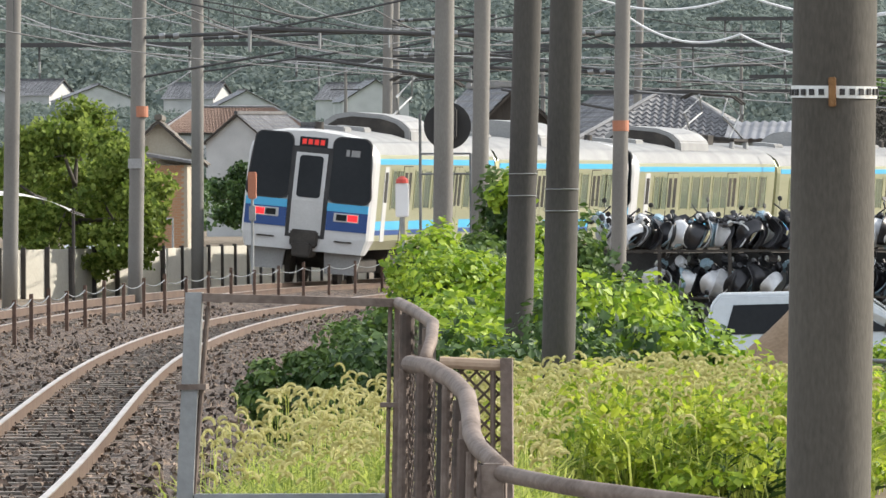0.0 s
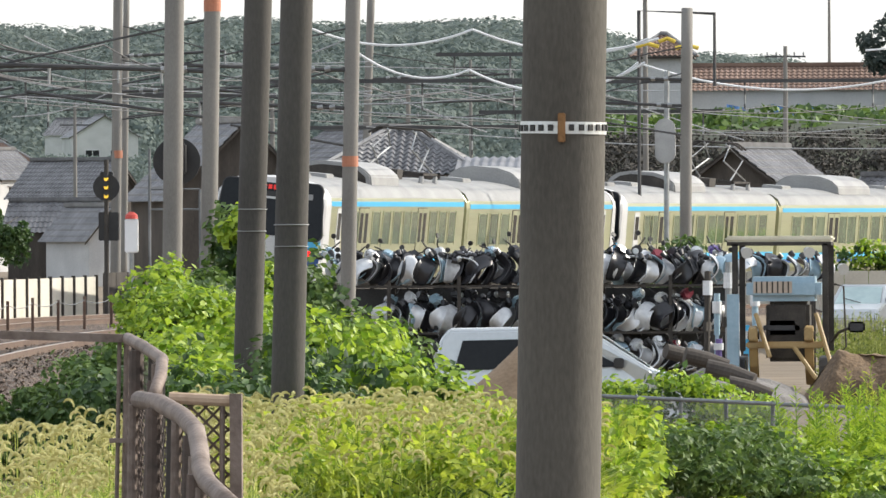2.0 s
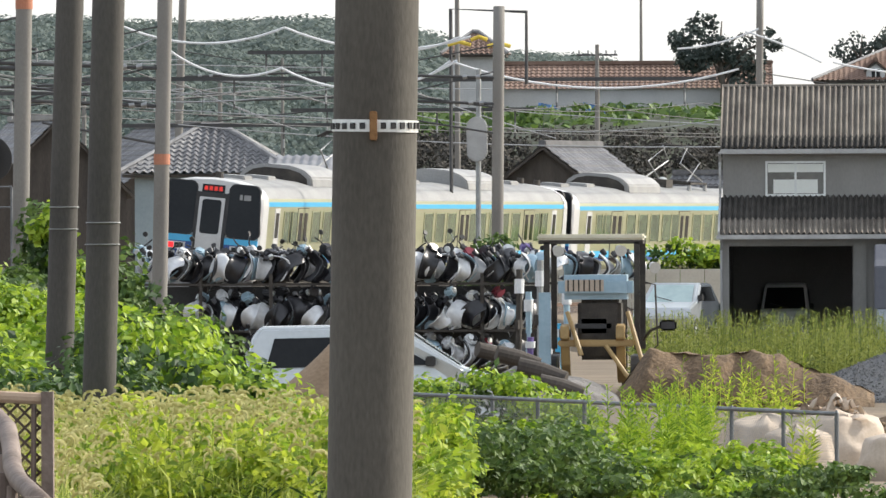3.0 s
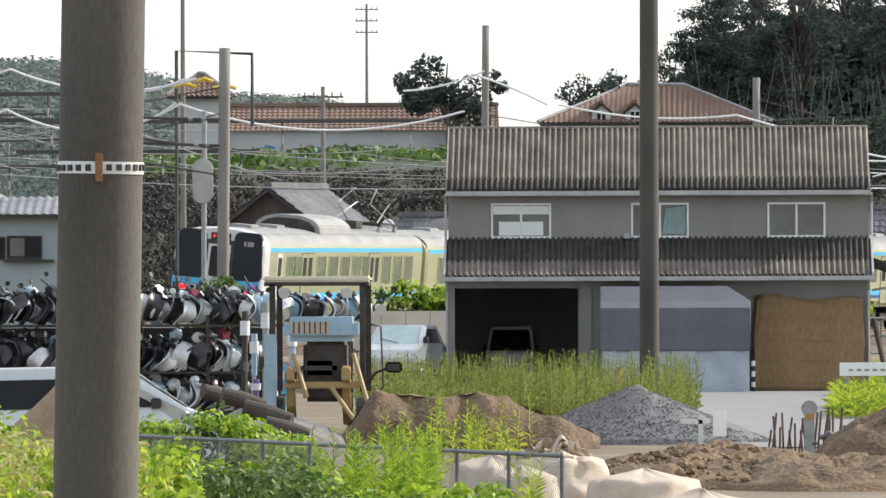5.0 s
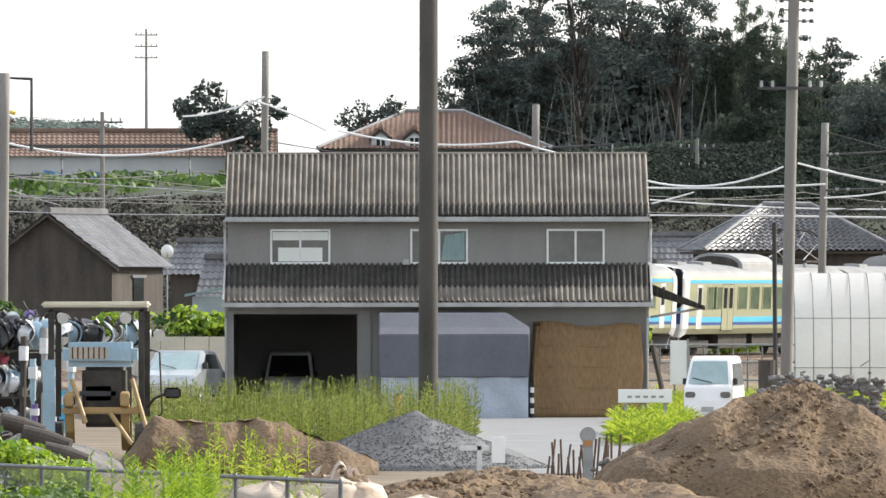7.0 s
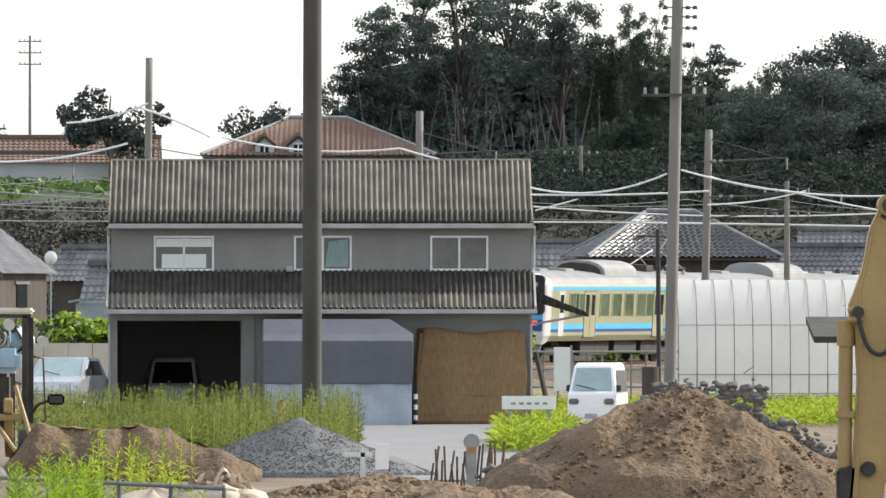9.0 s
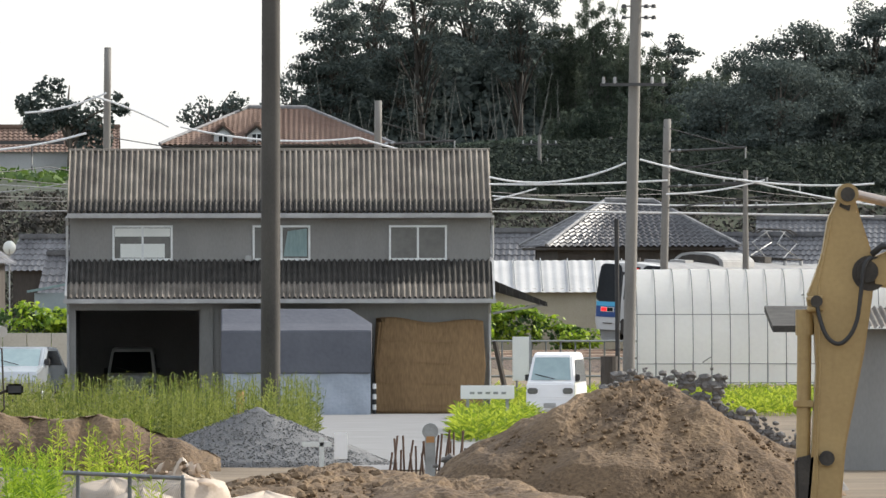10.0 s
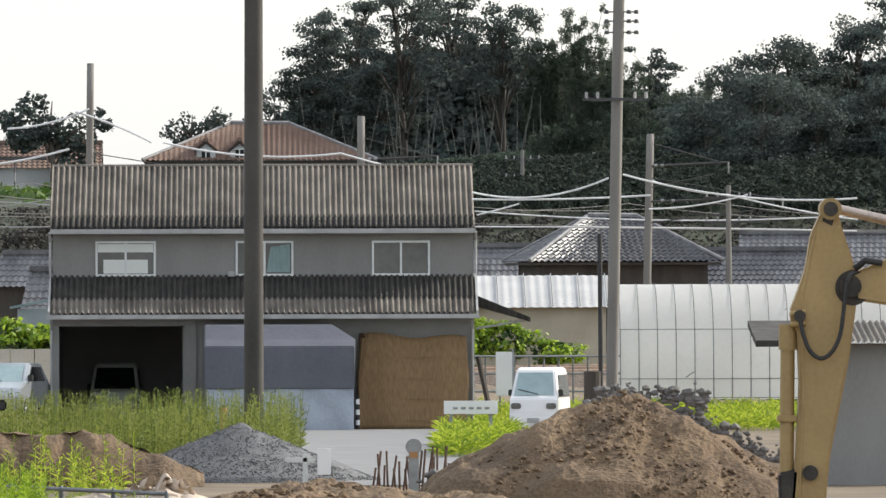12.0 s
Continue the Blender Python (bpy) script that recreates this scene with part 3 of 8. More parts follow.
    part("tarpaulin", up, M["tarp"], t, bevel=0.03)
    lo = Mesh().grid(40, 14, lambda u, v: (-1.6 + 4.2 * u, 0.06 + 0.03 * math.sin(u * 23 + v * 5) - 0.05 * (1 - v), 0.03 + 1.22 * v)).box(-1.58, 2.58, 0.15, 2.0, 0.03, 1.2)
    part("sheeting", lo, M["tarplight"], t, "pale silver-blue plastic sheeting", smooth=False)


# ---------- poles ----------
def pole(name, x, y, z0, z1, d, lean, material, label, category="pole", group="concrete poles"):
    """A tapered pole with its fittings; lean: metres to +x per metre of height."""
    p = thing(name, label, category, pose(x, y, z0), group)
    h = z1 - z0
    part("shaft", Mesh().tube([(lean * h * k / 8, 0, h * k / 8) for k in range(9)], [d / 2 * (1 - 0.045 * k / 8 * h / 6) for k in range(9)], 28), material, p, smooth=True)
    part("pole_cap", Mesh().tube([(lean * h, 0, h), (lean * h, 0, h + 0.03)], [d / 2 * 0.93, d / 2 * 0.8], 20), material, p)
    return p


def ring(p, lean, z, d, r=0.008, material=None, name="steel_band"):
    g = Mesh()
    n = 28
    g.tube([(lean * z + math.cos(2 * math.pi * k / n) * (d / 2 + r), math.sin(2 * math.pi * k / n) * (d / 2 + r), z) for k in range(n + 1)], r, 5)
    part(name, g, material or M["galv"], p)


def flat_ring(p, lean, z, d, hgt, material, name, label=""):
    part(name, Mesh().tube([(lean * z, 0, z - hgt / 2), (lean * (z + hgt), 0, z + hgt / 2)], d / 2 + 0.006, 28), material, p, label, smooth=False)


# ---------- the train ----------
LEN, HALF = 19.7, 1.48
LIFT = 0.09    # the far track lies a little higher


def cant(y):
    """Degrees by which the far track leans into the curve."""
    return float(np.interp(y, (290, 420), (5.6, 3.0)))


def body_profile(w=HALF, z0=0.95):
    """Right half of the section from the sill up over the roof, mirrored to a closed ring."""
    pts = [(w - 0.10, z0), (w, z0 + 0.22), (w, 2.95), (w - 0.03, 3.14), (w - 0.16, 3.33), (w - 0.42, 3.47), (w - 0.85, 3.56), (0.0, 3.60)]
    return pts + [(-x, z) for x, z in pts[-2::-1]]


def build_car(mirror_cab, panto, first):
    """One coach. Local y runs along the track; its cab is at -y."""
    car = thing("train_car", "stainless steel commuter coach with sky-blue bands and a white cab end" if first else "stainless steel commuter coach with sky-blue bands, coupled in the train", "train car", group="cars of the train")
    prof = body_profile()
    n = len(prof)
    y0, y1 = -LEN / 2 + 0.75, LEN / 2
    body = Mesh()
    ys = [y0, y1 - 0.12, y1]
    v = []
    for y in ys:
        k = 1.0 if y < y1 else 0.96
        v += [(x * k, y, z if y < y1 else 0.95 + (z - 0.95) * 0.985) for x, z in prof]
    f = [(j * n + i, j * n + (i + 1) % n, (j + 1) * n + (i + 1) % n, (j + 1) * n + i) for j in range(2) for i in range(n)]
    f.append(tuple(range(2 * n, 3 * n)))
    body.add(v, f)
    part("body", body, M["steel"], car, smooth=False)
    roof = Mesh()
    up = [(x, z + 0.012) for x, z in prof if z > 3.10]
    m = len(up)
    roof.add([(x, y, z) for y in (y0 - 0.02, y1 - 0.05) for x, z in up], [(i, i + 1, m + i + 1, m + i) for i in range(m - 1)])
    part("roof", roof, M["trainroof"], car, "pale grey painted roof", smooth=True)
    # white moulded cab end, leaning back above the waist
    cab = Mesh()
    secs = [(y0, 1.0, 0), (-LEN / 2 + 0.25, 1.0, 0.0), (-LEN / 2 + 0.08, 0.985, 0.02), (-LEN / 2, 0.95, 0.05)]
    v = []
    for y, k, drop in secs:
        for x, z in body_profile(HALF + 0.015):
            rake = 0.22 * max(0.0, (z - 1.95) / 1.65) if y < y0 else 0
            v.append((x * k, y + rake, (z + 0.014 - drop if z > 2 else z) - (0.12 if z < 1.0 and y < y0 else 0)))
    f = [(j * n + i, j * n + (i + 1) % n, (j + 1) * n + (i + 1) % n, (j + 1) * n + i) for j in range(3) for i in range(n)]
    f.append(tuple(range(3 * n, 4 * n)))
    cab.add(v, f)
    cabo = part("cab_front", cab, M["trainwhite"], car, "white moulded cab end")
    yf = -LEN / 2

    def face(x0, x1, z0, z1, out, name, material, parent=cabo, label="", top=None, r=0.0):
        """A plate on the cab face, following its rake."""
        def yy(z):
            return yf + 0.22 * max(0.0, (z - 1.95) / 1.65) - out
        top = top or (x0, x1)
        zs = [z0, min(max(1.95, z0), z1), z1]
        g = Mesh()
        v = []
        for z in zs:
            k = (z - z0) / (z1 - z0)
            a, b = x0 + (top[0] - x0) * k, x1 + (top[1] - x1) * k
            v += [(a, yy(z), z), (b, yy(z), z), (a, yy(z) + 0.16, z), (b, yy(z) + 0.16, z)]
        f = []
        for j in range(2):
            o, p = 4 * j, 4 * j + 4
            f += [(o, o + 1, p + 1, p), (o + 1, o + 3, p + 3, p + 1), (o + 2, o, p, p + 2)]
        f += [(0, 2, 3, 1), (8, 9, 11, 10)]
        g.add(v, f)
        return part(name, g, material, parent, label)

    def rounded(x0, x1, z0, z1, out, r, name, material, parent=cabo, label="", top=None):
        """A plate with rounded corners on the raked upper face."""
        top = top or (x0, x1)
        ring = []
        for cx, cz, a0 in ((x1 - r, z0 + r, -90), (top[1] - r, z1 - r, 0), (top[0] + r, z1 - r, 90), (x0 + r, z0 + r, 180)):
            ring += [(cx + r * math.cos(radians(a0 + 18 * k)), cz + r * math.sin(radians(a0 + 18 * k))) for k in range(6)]
        m = len(ring)
        v = [(x, yf + 0.22 * (z - 1.95) / 1.65 - out + d, z) for d in (0, 0.16) for x, z in ring]
        return part(name, Mesh().add(v, [tuple(range(m))] + [(i, (i + 1) % m, m + (i + 1) % m, m + i) for i in range(m)]), material, parent, label)

    for x0, x1, tp in ((-1.43, -0.47, (-1.33, -0.47)), (0.48, 1.43, (0.48, 1.33))):
        rounded(x0 - 0.03, x1 + 0.03, 1.96, 3.49, 0.010, 0.2, "window_gasket", M["black"], top=(tp[0] - 0.03, tp[1] + 0.03))
        rounded(x0, x1, 1.99, 3.46, 0.016, 0.18, "cab_window", M["glassdark"], top=tp)
    for a, b in ((-1.42, -0.46), (0.47, 1.42)):
        for z0, z1, c in ((1.78, 1.96, "skyblue"), (1.34, 1.78, "navy")):
            face(a, b, z0, z1, 0.008, "band", M[c])
    face(-0.45, 0.46, 1.12, 3.20, 0.010, "door_surround", M["black"])
    door = face(-0.36, 0.37, 1.20, 3.06, 0.03, "gangway_door", M["doorgrey"], label="grey gangway door")
    rounded(-0.27, 0.28, 2.04, 3.0, 0.04, 0.08, "door_window", M["glassdark"], door)
    sg = face(-0.32, 0.33, 3.20, 3.42, 0.014, "destination_sign", M["glassdark"], label="destination display with red glowing characters")
    for k in range(4):
        face(-0.26 + 0.14 * k, -0.16 + 0.14 * k, 3.25, 3.37, 0.02, "sign_character", M["sign"], sg)
    # plain pale bars stand for the operator's mark
    face(0.78, 0.86, 3.05, 3.2, 0.018, "operator_mark", M["trainroof"])
    face(0.9, 1.1, 3.05, 3.2, 0.018, "operator_mark", M["trainroof"])
    for s in (-1, 1):
        lamp = face(s * 0.93 - 0.29, s * 0.93 + 0.29, 1.55, 1.75, 0.025, "lamp_panel", M["doorgrey"], label="lamp panel")
        face(s * 1.08 - 0.11, s * 1.08 + 0.11, 1.58, 1.72, 0.034, "tail_lamp", M["tail"] if first else M["red"], lamp, "red tail lamp")
        face(s * 0.82 - 0.12, s * 0.82 + 0.12, 1.58, 1.72, 0.034, "headlight", M["glassdark"], lamp)
        part("step_bar", Mesh().box(s * 0.9 - 0.2, s * 0.9 + 0.2, yf - 0.05, yf, 1.08, 1.11), M["under"], cabo)
    for q in (-1, 1):
        part("skirt", Mesh().prism([(q * 1.2, 0.35), (q * 0.5, 0.35), (q * 0.45, 0.84), (q * 1.32, 0.84)], "y", yf + 0.25, yf + 0.35), M["hood"], car, "grey skirt under the cab")
    part("coupler", Mesh().box(-0.22, 0.22, yf - 0.35, yf + 0.6, 0.68, 1.0).box(-0.32, 0.32, yf - 0.1, yf + 0.2, 0.9, 1.3), M["under"], car, bevel=0.04)
    part("cab_aerial", Mesh().tube([(0, y0, 3.6), (0, y0, 3.78)], [0.12, 0.1], 10), M["under"], car)
    # sides
    for s in (-1, 1):
        def plate(a, b, z0, z1, out, name, material, parent=car, label=""):
            x = s * (HALF + out)
            return part(name, Mesh().box(min(s * (HALF - 0.05), x), max(s * (HALF - 0.05), x), a, b, z0, z1), material, parent, label)
        plate(y0 + 0.02, y1 - 0.2, 2.93, 3.06, 0.006, "upper_band", M["skyblue"], label="sky-blue band above the windows")
        plate(y0 + 0.02, y1 - 0.2, 1.42, 1.62, 0.006, "lower_band", M["skyblue"], label="sky-blue band below the windows")
        plate(y0 + 0.02, y1 - 0.2, 1.30, 1.41, 0.006, "lower_band", M["navy"])
        plate(y0 - 0.35, y0 - 0.02, 1.30, 1.62, 0.012, "band", M["navy"])
        for dy in (-7.9, -4.6, 3.6, 7.6):
            if dy == -7.9:
                plate(dy - 0.3, dy + 0.3, 1.15, 2.88, 0.012, "crew_door", M["doorgrey"])
                plate(dy - 0.2, dy + 0.2, 2.05, 2.75, 0.018, "door_window", M["glassdark"])
                continue
            if dy == 7.6:
                continue
            fr = plate(dy - 0.7, dy + 0.7, 1.08, 2.9, 0.008, "door_frame", M["under"])
            for q in (-0.33, 0.33):
                leafo = plate(dy + q - 0.31, dy + q + 0.31, 1.1, 2.88, 0.016, "door", M["steel"])
                plate(dy + q - 0.2, dy + q + 0.2, 1.95, 2.75, 0.02, "door_window", M["glassdark"], leafo)
        for wy in (-6.5, -5.7 - 0.1, -2.9, -1.45, 0.0, 1.45, 2.55, 5.2, 6.6, 8.0):
            wd = plate(wy - 0.5, wy + 0.5, 1.92, 2.78, 0.012, "window", M["sidewin"])
            for e in (-0.55, 0.5):
                plate(wy + e, wy + e + 0.05, 1.88, 2.82, 0.022, "window_frame", M["steel"], wd)
    # roof equipment
    hd = Mesh()
    prof2 = [(-1.1, 3.42), (-1.06, 3.72), (-0.8, 3.92), (-0.4, 4.02), (0.4, 4.02), (0.8, 3.92), (1.06, 3.72), (1.1, 3.42)]
    hood = part("cooler_hood", hd.prism(prof2, "y", -2.0, 1.9), M["hood"], car, "grey roof-mounted cooler hood", bevel=0.04)
    part("hood_grille", Mesh().prism([(x * 0.86, 3.45 + (z - 3.45) * 0.82) for x, z in prof2], "y", -2.03, -1.99), M["under"], hood, "dark louvred end")
    if panto:
        pt = part("pantograph_base", Mesh().box(-0.9, 0.9, 6.2, 6.32, 3.72, 3.8).box(-0.9, 0.9, 8.2, 8.32, 3.72, 3.8).box(-0.9, -0.8, 6.2, 8.3, 3.74, 3.8).box(0.8, 0.9, 6.2, 8.3, 3.74, 3.8)
                  .box(-0.5, 0.4, 5.0, 5.8, 3.6, 3.86), M["under"], car)
        for x in (-0.85, 0.85):
            for y in (6.26, 8.26):
                part("insulator", Mesh().tube([(x, y, 3.5), (x, y, 3.72)], [0.09, 0.06], 8), M["trim"], pt)
        arms = Mesh()
        for s in (-1, 1):
            arms.tube([(s * 0.75, 6.3, 3.82), (s * 0.55, 8.5, 4.45), (s * 0.35, 6.9, 4.95)], 0.03, 6)
            arms.tube([(s * 0.75, 8.2, 3.82), (s * 0.55, 6.0, 4.42), (s * 0.35, 7.5, 4.95)], 0.03, 6)
        part("pantograph_arm", arms, M["galv"], pt, "raised grey pantograph arms")
        for y in (6.95, 7.45):
            part("pantograph_head", Mesh().tube([(-0.9, y, 4.8), (-0.6, y, 4.98), (0.6, y, 4.98), (0.9, y, 4.8)], 0.035, 6), M["under"], pt)
    for y in (-4, 0.5, 5.5, -7):
        part("roof_box", Mesh().box(-0.35, 0.35, y - 0.5, y + 0.5, 3.56, 3.70), M["hood"], car, bevel=0.03)
    # running gear
    for y in (-6.9, 6.9):
        bg = part("bogie", Mesh().box(-1.05, -0.85, y - 1.5, y + 1.5, 0.38, 0.68).box(0.85, 1.05, y - 1.5, y + 1.5, 0.38, 0.68).box(-0.9, 0.9, y - 0.3, y + 0.3, 0.4, 0.85), M["under"], car, bevel=0.03)
        for dy in (-1.05, 1.05):
            for x in (-0.62, 0.5):
                part("wheel", Mesh().tube([(x, y + dy, 0.43), (x + 0.12, y + dy, 0.43)], 0.43, 20), M["under"], bg)
    part("underfloor_gear", Mesh().box(-1.15, 1.15, -4.6, -1.2, 0.35, 0.95).box(-1.15, 1.15, -0.6, 2.1, 0.42, 0.95).box(-1.15, 1.15, 2.6, 4.8, 0.35, 0.95), M["under"], car, bevel=0.03)
    if mirror_cab:
        part("gangway_bellows", Mesh().box(-0.5, 0.5, LEN / 2, LEN / 2 + 0.25, 1.1, 3.1), M["black"], car)
    return car


# arc length along the far track
ARC = [0.0]
ARC_Y = [60 + 0.5 * i for i in range(1200)]
for i in range(1, len(ARC_Y)):
    ARC.append(ARC[-1] + math.hypot(0.5, track_x(ARC_Y[i]) - track_x(ARC_Y[i - 1])))


def on_track(s):
    y = float(np.interp(s, ARC, ARC_Y))
    return Vector((track_x(y), y, RAIL_Z))


# the tail's y at times, as the train gathers speed
TAIL = [(0.0, 230.2), (2.5, 272.6), (5.5, 328.2), (9.5, 398.9), (10.0, 407.2), (12.0, 444.5)]


def car_pose(t, k, turned):
    ty = float(np.polyval(TAIL_FIT, t))
    s = float(np.interp(ty, ARC_Y, ARC)) + LEN / 2 + 0.35 + k * (LEN + 0.55)
    a, b = on_track(s - 6.9), on_track(s + 6.9)
    d = b - a
    m = (a + b) / 2
    return pose(m.x, m.y, RAIL_Z + LIFT - fall(m.y), 0, 0, math.degrees(math.atan2(d.y, d.x)) - 90) @ pose(-0.036 * cant(m.y), 0, 0, 0, cant(m.y), 0) @ pose(0, 0, 0, 0, 0, 180 if turned else 0)


TAIL_FIT = np.polyfit([p[0] for p in TAIL], [p[1] for p in TAIL], 3)
CARS = []
for k in range(4):
    turned = k % 2 == 1
    CARS.append((build_car(True, not turned, k == 0), k, turned))


def motions():
    for car, k, turned in CARS:
        walk(car, [(t / 2, car_pose(t / 2, k, turned)) for t in range(25)])


build_ground()
build_drive()
build_tracks()
build_shed()

# ---------- poles ----------
near = pole("utility_pole", -2.35, 41.76, 1.3, 11, 0.355, 0.0195, M["nearpole"], "thick grey-brown concrete pole with a punched steel band")
flat_ring(near, 0.0195, 2.93, 0.345, 0.05, M["alu"], "steel_band", "punched galvanised band")
for k in range(26):
    a = 2 * math.pi * k / 26
    hole = part("band_hole", Mesh().box(-0.011, 0.011, -0.004, 0.004, -0.013, 0.013), M["black"], near)
    hole.matrix_basis = pose(0.0195 * 2.93 + 0.1805 * math.sin(a), -0.1805 * math.cos(a), 2.93, 0, 0, math.degrees(a))
part("band_clip", Mesh().box(0.045, 0.075, -0.205, -0.17, 2.87, 2.99), M["rusty_clip"], near, "rusty brown clip", bevel=0.004)
dark = pole("utility_pole", -7.69, 93.04, 1.2, 12, 0.31, 0.028, M["darkpole"], "dark weathered concrete pole among tall weeds")
for z in (2.42, 2.62):
    ring(dark, 0.028, z, 0.305, 0.006)
p3 = pole("utility_pole", -9.16, 105.63, 1.0, 12, 0.30, 0.034, M["darkpole"], "dark weathered concrete pole beside kudzu")
for z in (2.75, 2.98):
    ring(p3, 0.034, z, 0.295, 0.006)
pole("utility_pole", -14.06, 149.64, 0.5, 13, 0.30, 0.0132, M["concrete"], "grey concrete pole by the railway")
pole("utility_pole", -15.46, 171.0, 0.4, 13, 0.29, 0.019, M["concrete"], "grey concrete pole by the railway")
for x, y, d, ln in ((-28.3, 239.4, 0.30, 0.0052), (-25.4, 204.05, 0.31, 0.0191), (-28.95, 211.25, 0.33, 0.0192), (-28.8, 289.6, 0.3, 0.0154), (-35.4, 359.1, 0.24, 0.0149), (-26.9, 359.1, 0.3, 0.0355), (-16.16, 211.25, 0.33, 0.0226)):
    pole("catenary_pole", x, y, 1.2 if x < -20 else 0.6, 12.5, d, ln, M["concrete"], "slim concrete catenary mast beside the track", "catenary mast", "catenary masts")
pole("catenary_pole", -11.7, 272.07, 0.3, 9.5, 0.33, 0.0111, M["concrete"], "grey concrete mast with steel brackets", "catenary mast", "catenary masts")
pole("catenary_pole", -6.85, 399.03, 1.2, 13.0, 0.31, 0.01, M["concrete"], "greenish concrete mast behind the shed", "catenary mast", "catenary masts")
pole("catenary_pole", 3.8, 399.03, 1.2, 10.9, 0.31, 0.0105, M["concrete"], "greenish concrete mast behind the shed", "catenary mast", "catenary masts")
pole("utility_pole", -0.2, 224.46, 0, 13, 0.44, 0.0022, M["darkpole"], "dark weathered concrete pole behind the gravel heap")
pole("utility_pole", 9.34, 272.07, 0, 13.5, 0.33, 0.021, M["concrete"], "tall grey concrete power pole beside the greenhouse")
pole("catenary_pole", 14.1, 374.09, 0.5, 9.77, 0.30, 0.0242, M["concrete"], "concrete catenary mast with an insulator bracket", "catenary mast", "catenary masts")



# ---------- heaps ----------
def heap(name, cx, cy, rx, ry, h, material, label, category, seed, rough=0.12, power=1.0, n=70, skew=0.0, base=None, furrow=0.0):
    """A rounded cone of loose material with an uneven skin."""
    g = Mesh()
    z0 = ground_z(cx, cy) if base is None else base

    def fn(u, v):
        a, r = 2 * math.pi * u, v
        x, y = cx + rx * r * math.cos(a) + skew * (1 - r) ** 2 * rx, cy + ry * r * math.sin(a)
        gully = 1 + furrow * math.sin(a * 7 + 2.2 * noise.noise((x * 0.5, y * 0.5, seed)) + seed) * min(1, 2 * r)
        k = max(0.0, 1 - r * gully) ** power
        q = noise.fractal((x * 1.1 + seed, y * 0.7, 0), 0.9, 2.1, 6)
        return (x + 0.1 * q, y, z0 - 0.06 + h * k * (1 + 0.12 * noise.noise((x * 0.6, y * 0.6, seed))) + rough * q * min(1, 4 * (1 - r)) * (0.3 + 0.7 * k) - 0.3 * max(0.0, r - 0.86) / 0.14)
    g.grid(n * 2, n, fn)
    return solid(name, g, material, label, category, smooth=False)


def clods(name, n, place, r0, r1, material, label, category, seed):
    rng = np.random.default_rng(seed)
    st = Mesh()
    ico = [Vector(p).normalized() for p in ((0, -1, 1.6), (0, 1, 1.6), (0, -1, -1.6), (0, 1, -1.6), (1.6, 0, 1), (-1.6, 0, 1), (1.6, 0, -1), (-1.6, 0, -1), (1, 1.6, 0), (-1, 1.6, 0), (1, -1.6, 0), (-1, -1.6, 0))]
    fc = [(0, 4, 1), (0, 1, 5), (0, 10, 4), (0, 11, 10), (0, 5, 11), (1, 4, 8), (1, 8, 9), (1, 9, 5), (4, 10, 6), (4, 6, 8), (2, 6, 10), (2, 10, 11), (2, 11, 7), (2, 7, 3), (2, 3, 6), (3, 8, 6), (3, 9, 8), (3, 7, 9), (5, 9, 7), (5, 7, 11)]
    for _ in range(n):
        c = Vector(place(rng))
        r = r0 + (r1 - r0) * rng.random() ** 2.5
        st.add([c + Vector((p.x * r * rng.uniform(0.7, 1.3), p.y * r * rng.uniform(0.7, 1.3), p.z * r * rng.uniform(0.55, 1.0))) for p in ico], fc)
    return tagged(part(name, st, material), label, category, kind="stuff")


def on_heap(cx, cy, rx, ry, h, power=1.0, skew=0.0, front=True):
    def place(rng):
        a = rng.uniform(math.pi, 2 * math.pi) if front else rng.uniform(0, 2 * math.pi)
        r = math.sqrt(rng.random())
        return (cx + rx * r * math.cos(a) + skew * (1 - r) ** 2 * rx, cy + ry * r * math.sin(a), ground_z(cx, cy) - 0.05 + h * max(0, 1 - r) ** power)
    return place


heap("soil_heap", 6.25, 181, 3.9, 3.6, 2.2, M["soil"], "large heap of brown dug soil in the yard", "soil heap", 4.0, 0.26, 0.72, 170, skew=0.04, furrow=0.06)
clods("soil_clods", 1500, on_heap(6.25, 181, 3.8, 3.6, 2.2, 0.74, 0.04), 0.012, 0.06, M["soil"], "clods and stones on the soil heap", "soil clods", 5)
clods("rubble", 620, lambda r: (lambda k: (3.0 + 3.6 * k + r.normal() * 0.10, 183.4 - 0.5 * abs(k - 0.5), 0.3 + 1.75 * k ** 1.1 + r.normal() * 0.10))(r.random()), 0.03, 0.11, M["clod"], "grey lumps of broken earth along the soil heap", "rubble", 6)
clods("rubble", 420, lambda r: (lambda k: (7.3 + 2.6 * k + r.normal() * 0.12, 184.4, 1.75 - 1.25 * k + r.normal() * 0.12))(r.random()), 0.03, 0.11, M["clod"], "grey lumps of broken earth along the soil heap", "rubble", 16)
clods("rubble", 240, lambda r: (6.1 + r.random() * 2.0, 184.4, 1.95 + r.normal() * 0.11), 0.03, 0.12, M["clod"], "grey lumps of broken earth on the soil heap", "rubble", 26)
heap("rubble_bank", 7.7, 185.6, 2.9, 1.5, 1.75, M["clod"], "bank of grey broken earth behind the soil heap", "earth bank", 41.0, 0.2, 0.8, 60)
heap("gravel_heap", -0.5, 211.5, 3.2, 2.6, 1.27, M["gravel"], "cone of grey crushed stone in the yard", "gravel heap", 9.0, 0.05, 1.02, 90)
clods("gravel_stones", 5000, on_heap(-0.5, 211.5, 3.15, 2.6, 1.28, 1.02), 0.008, 0.028, M["gravel"], "crushed stones on the grey heap", "crushed stone", 7)
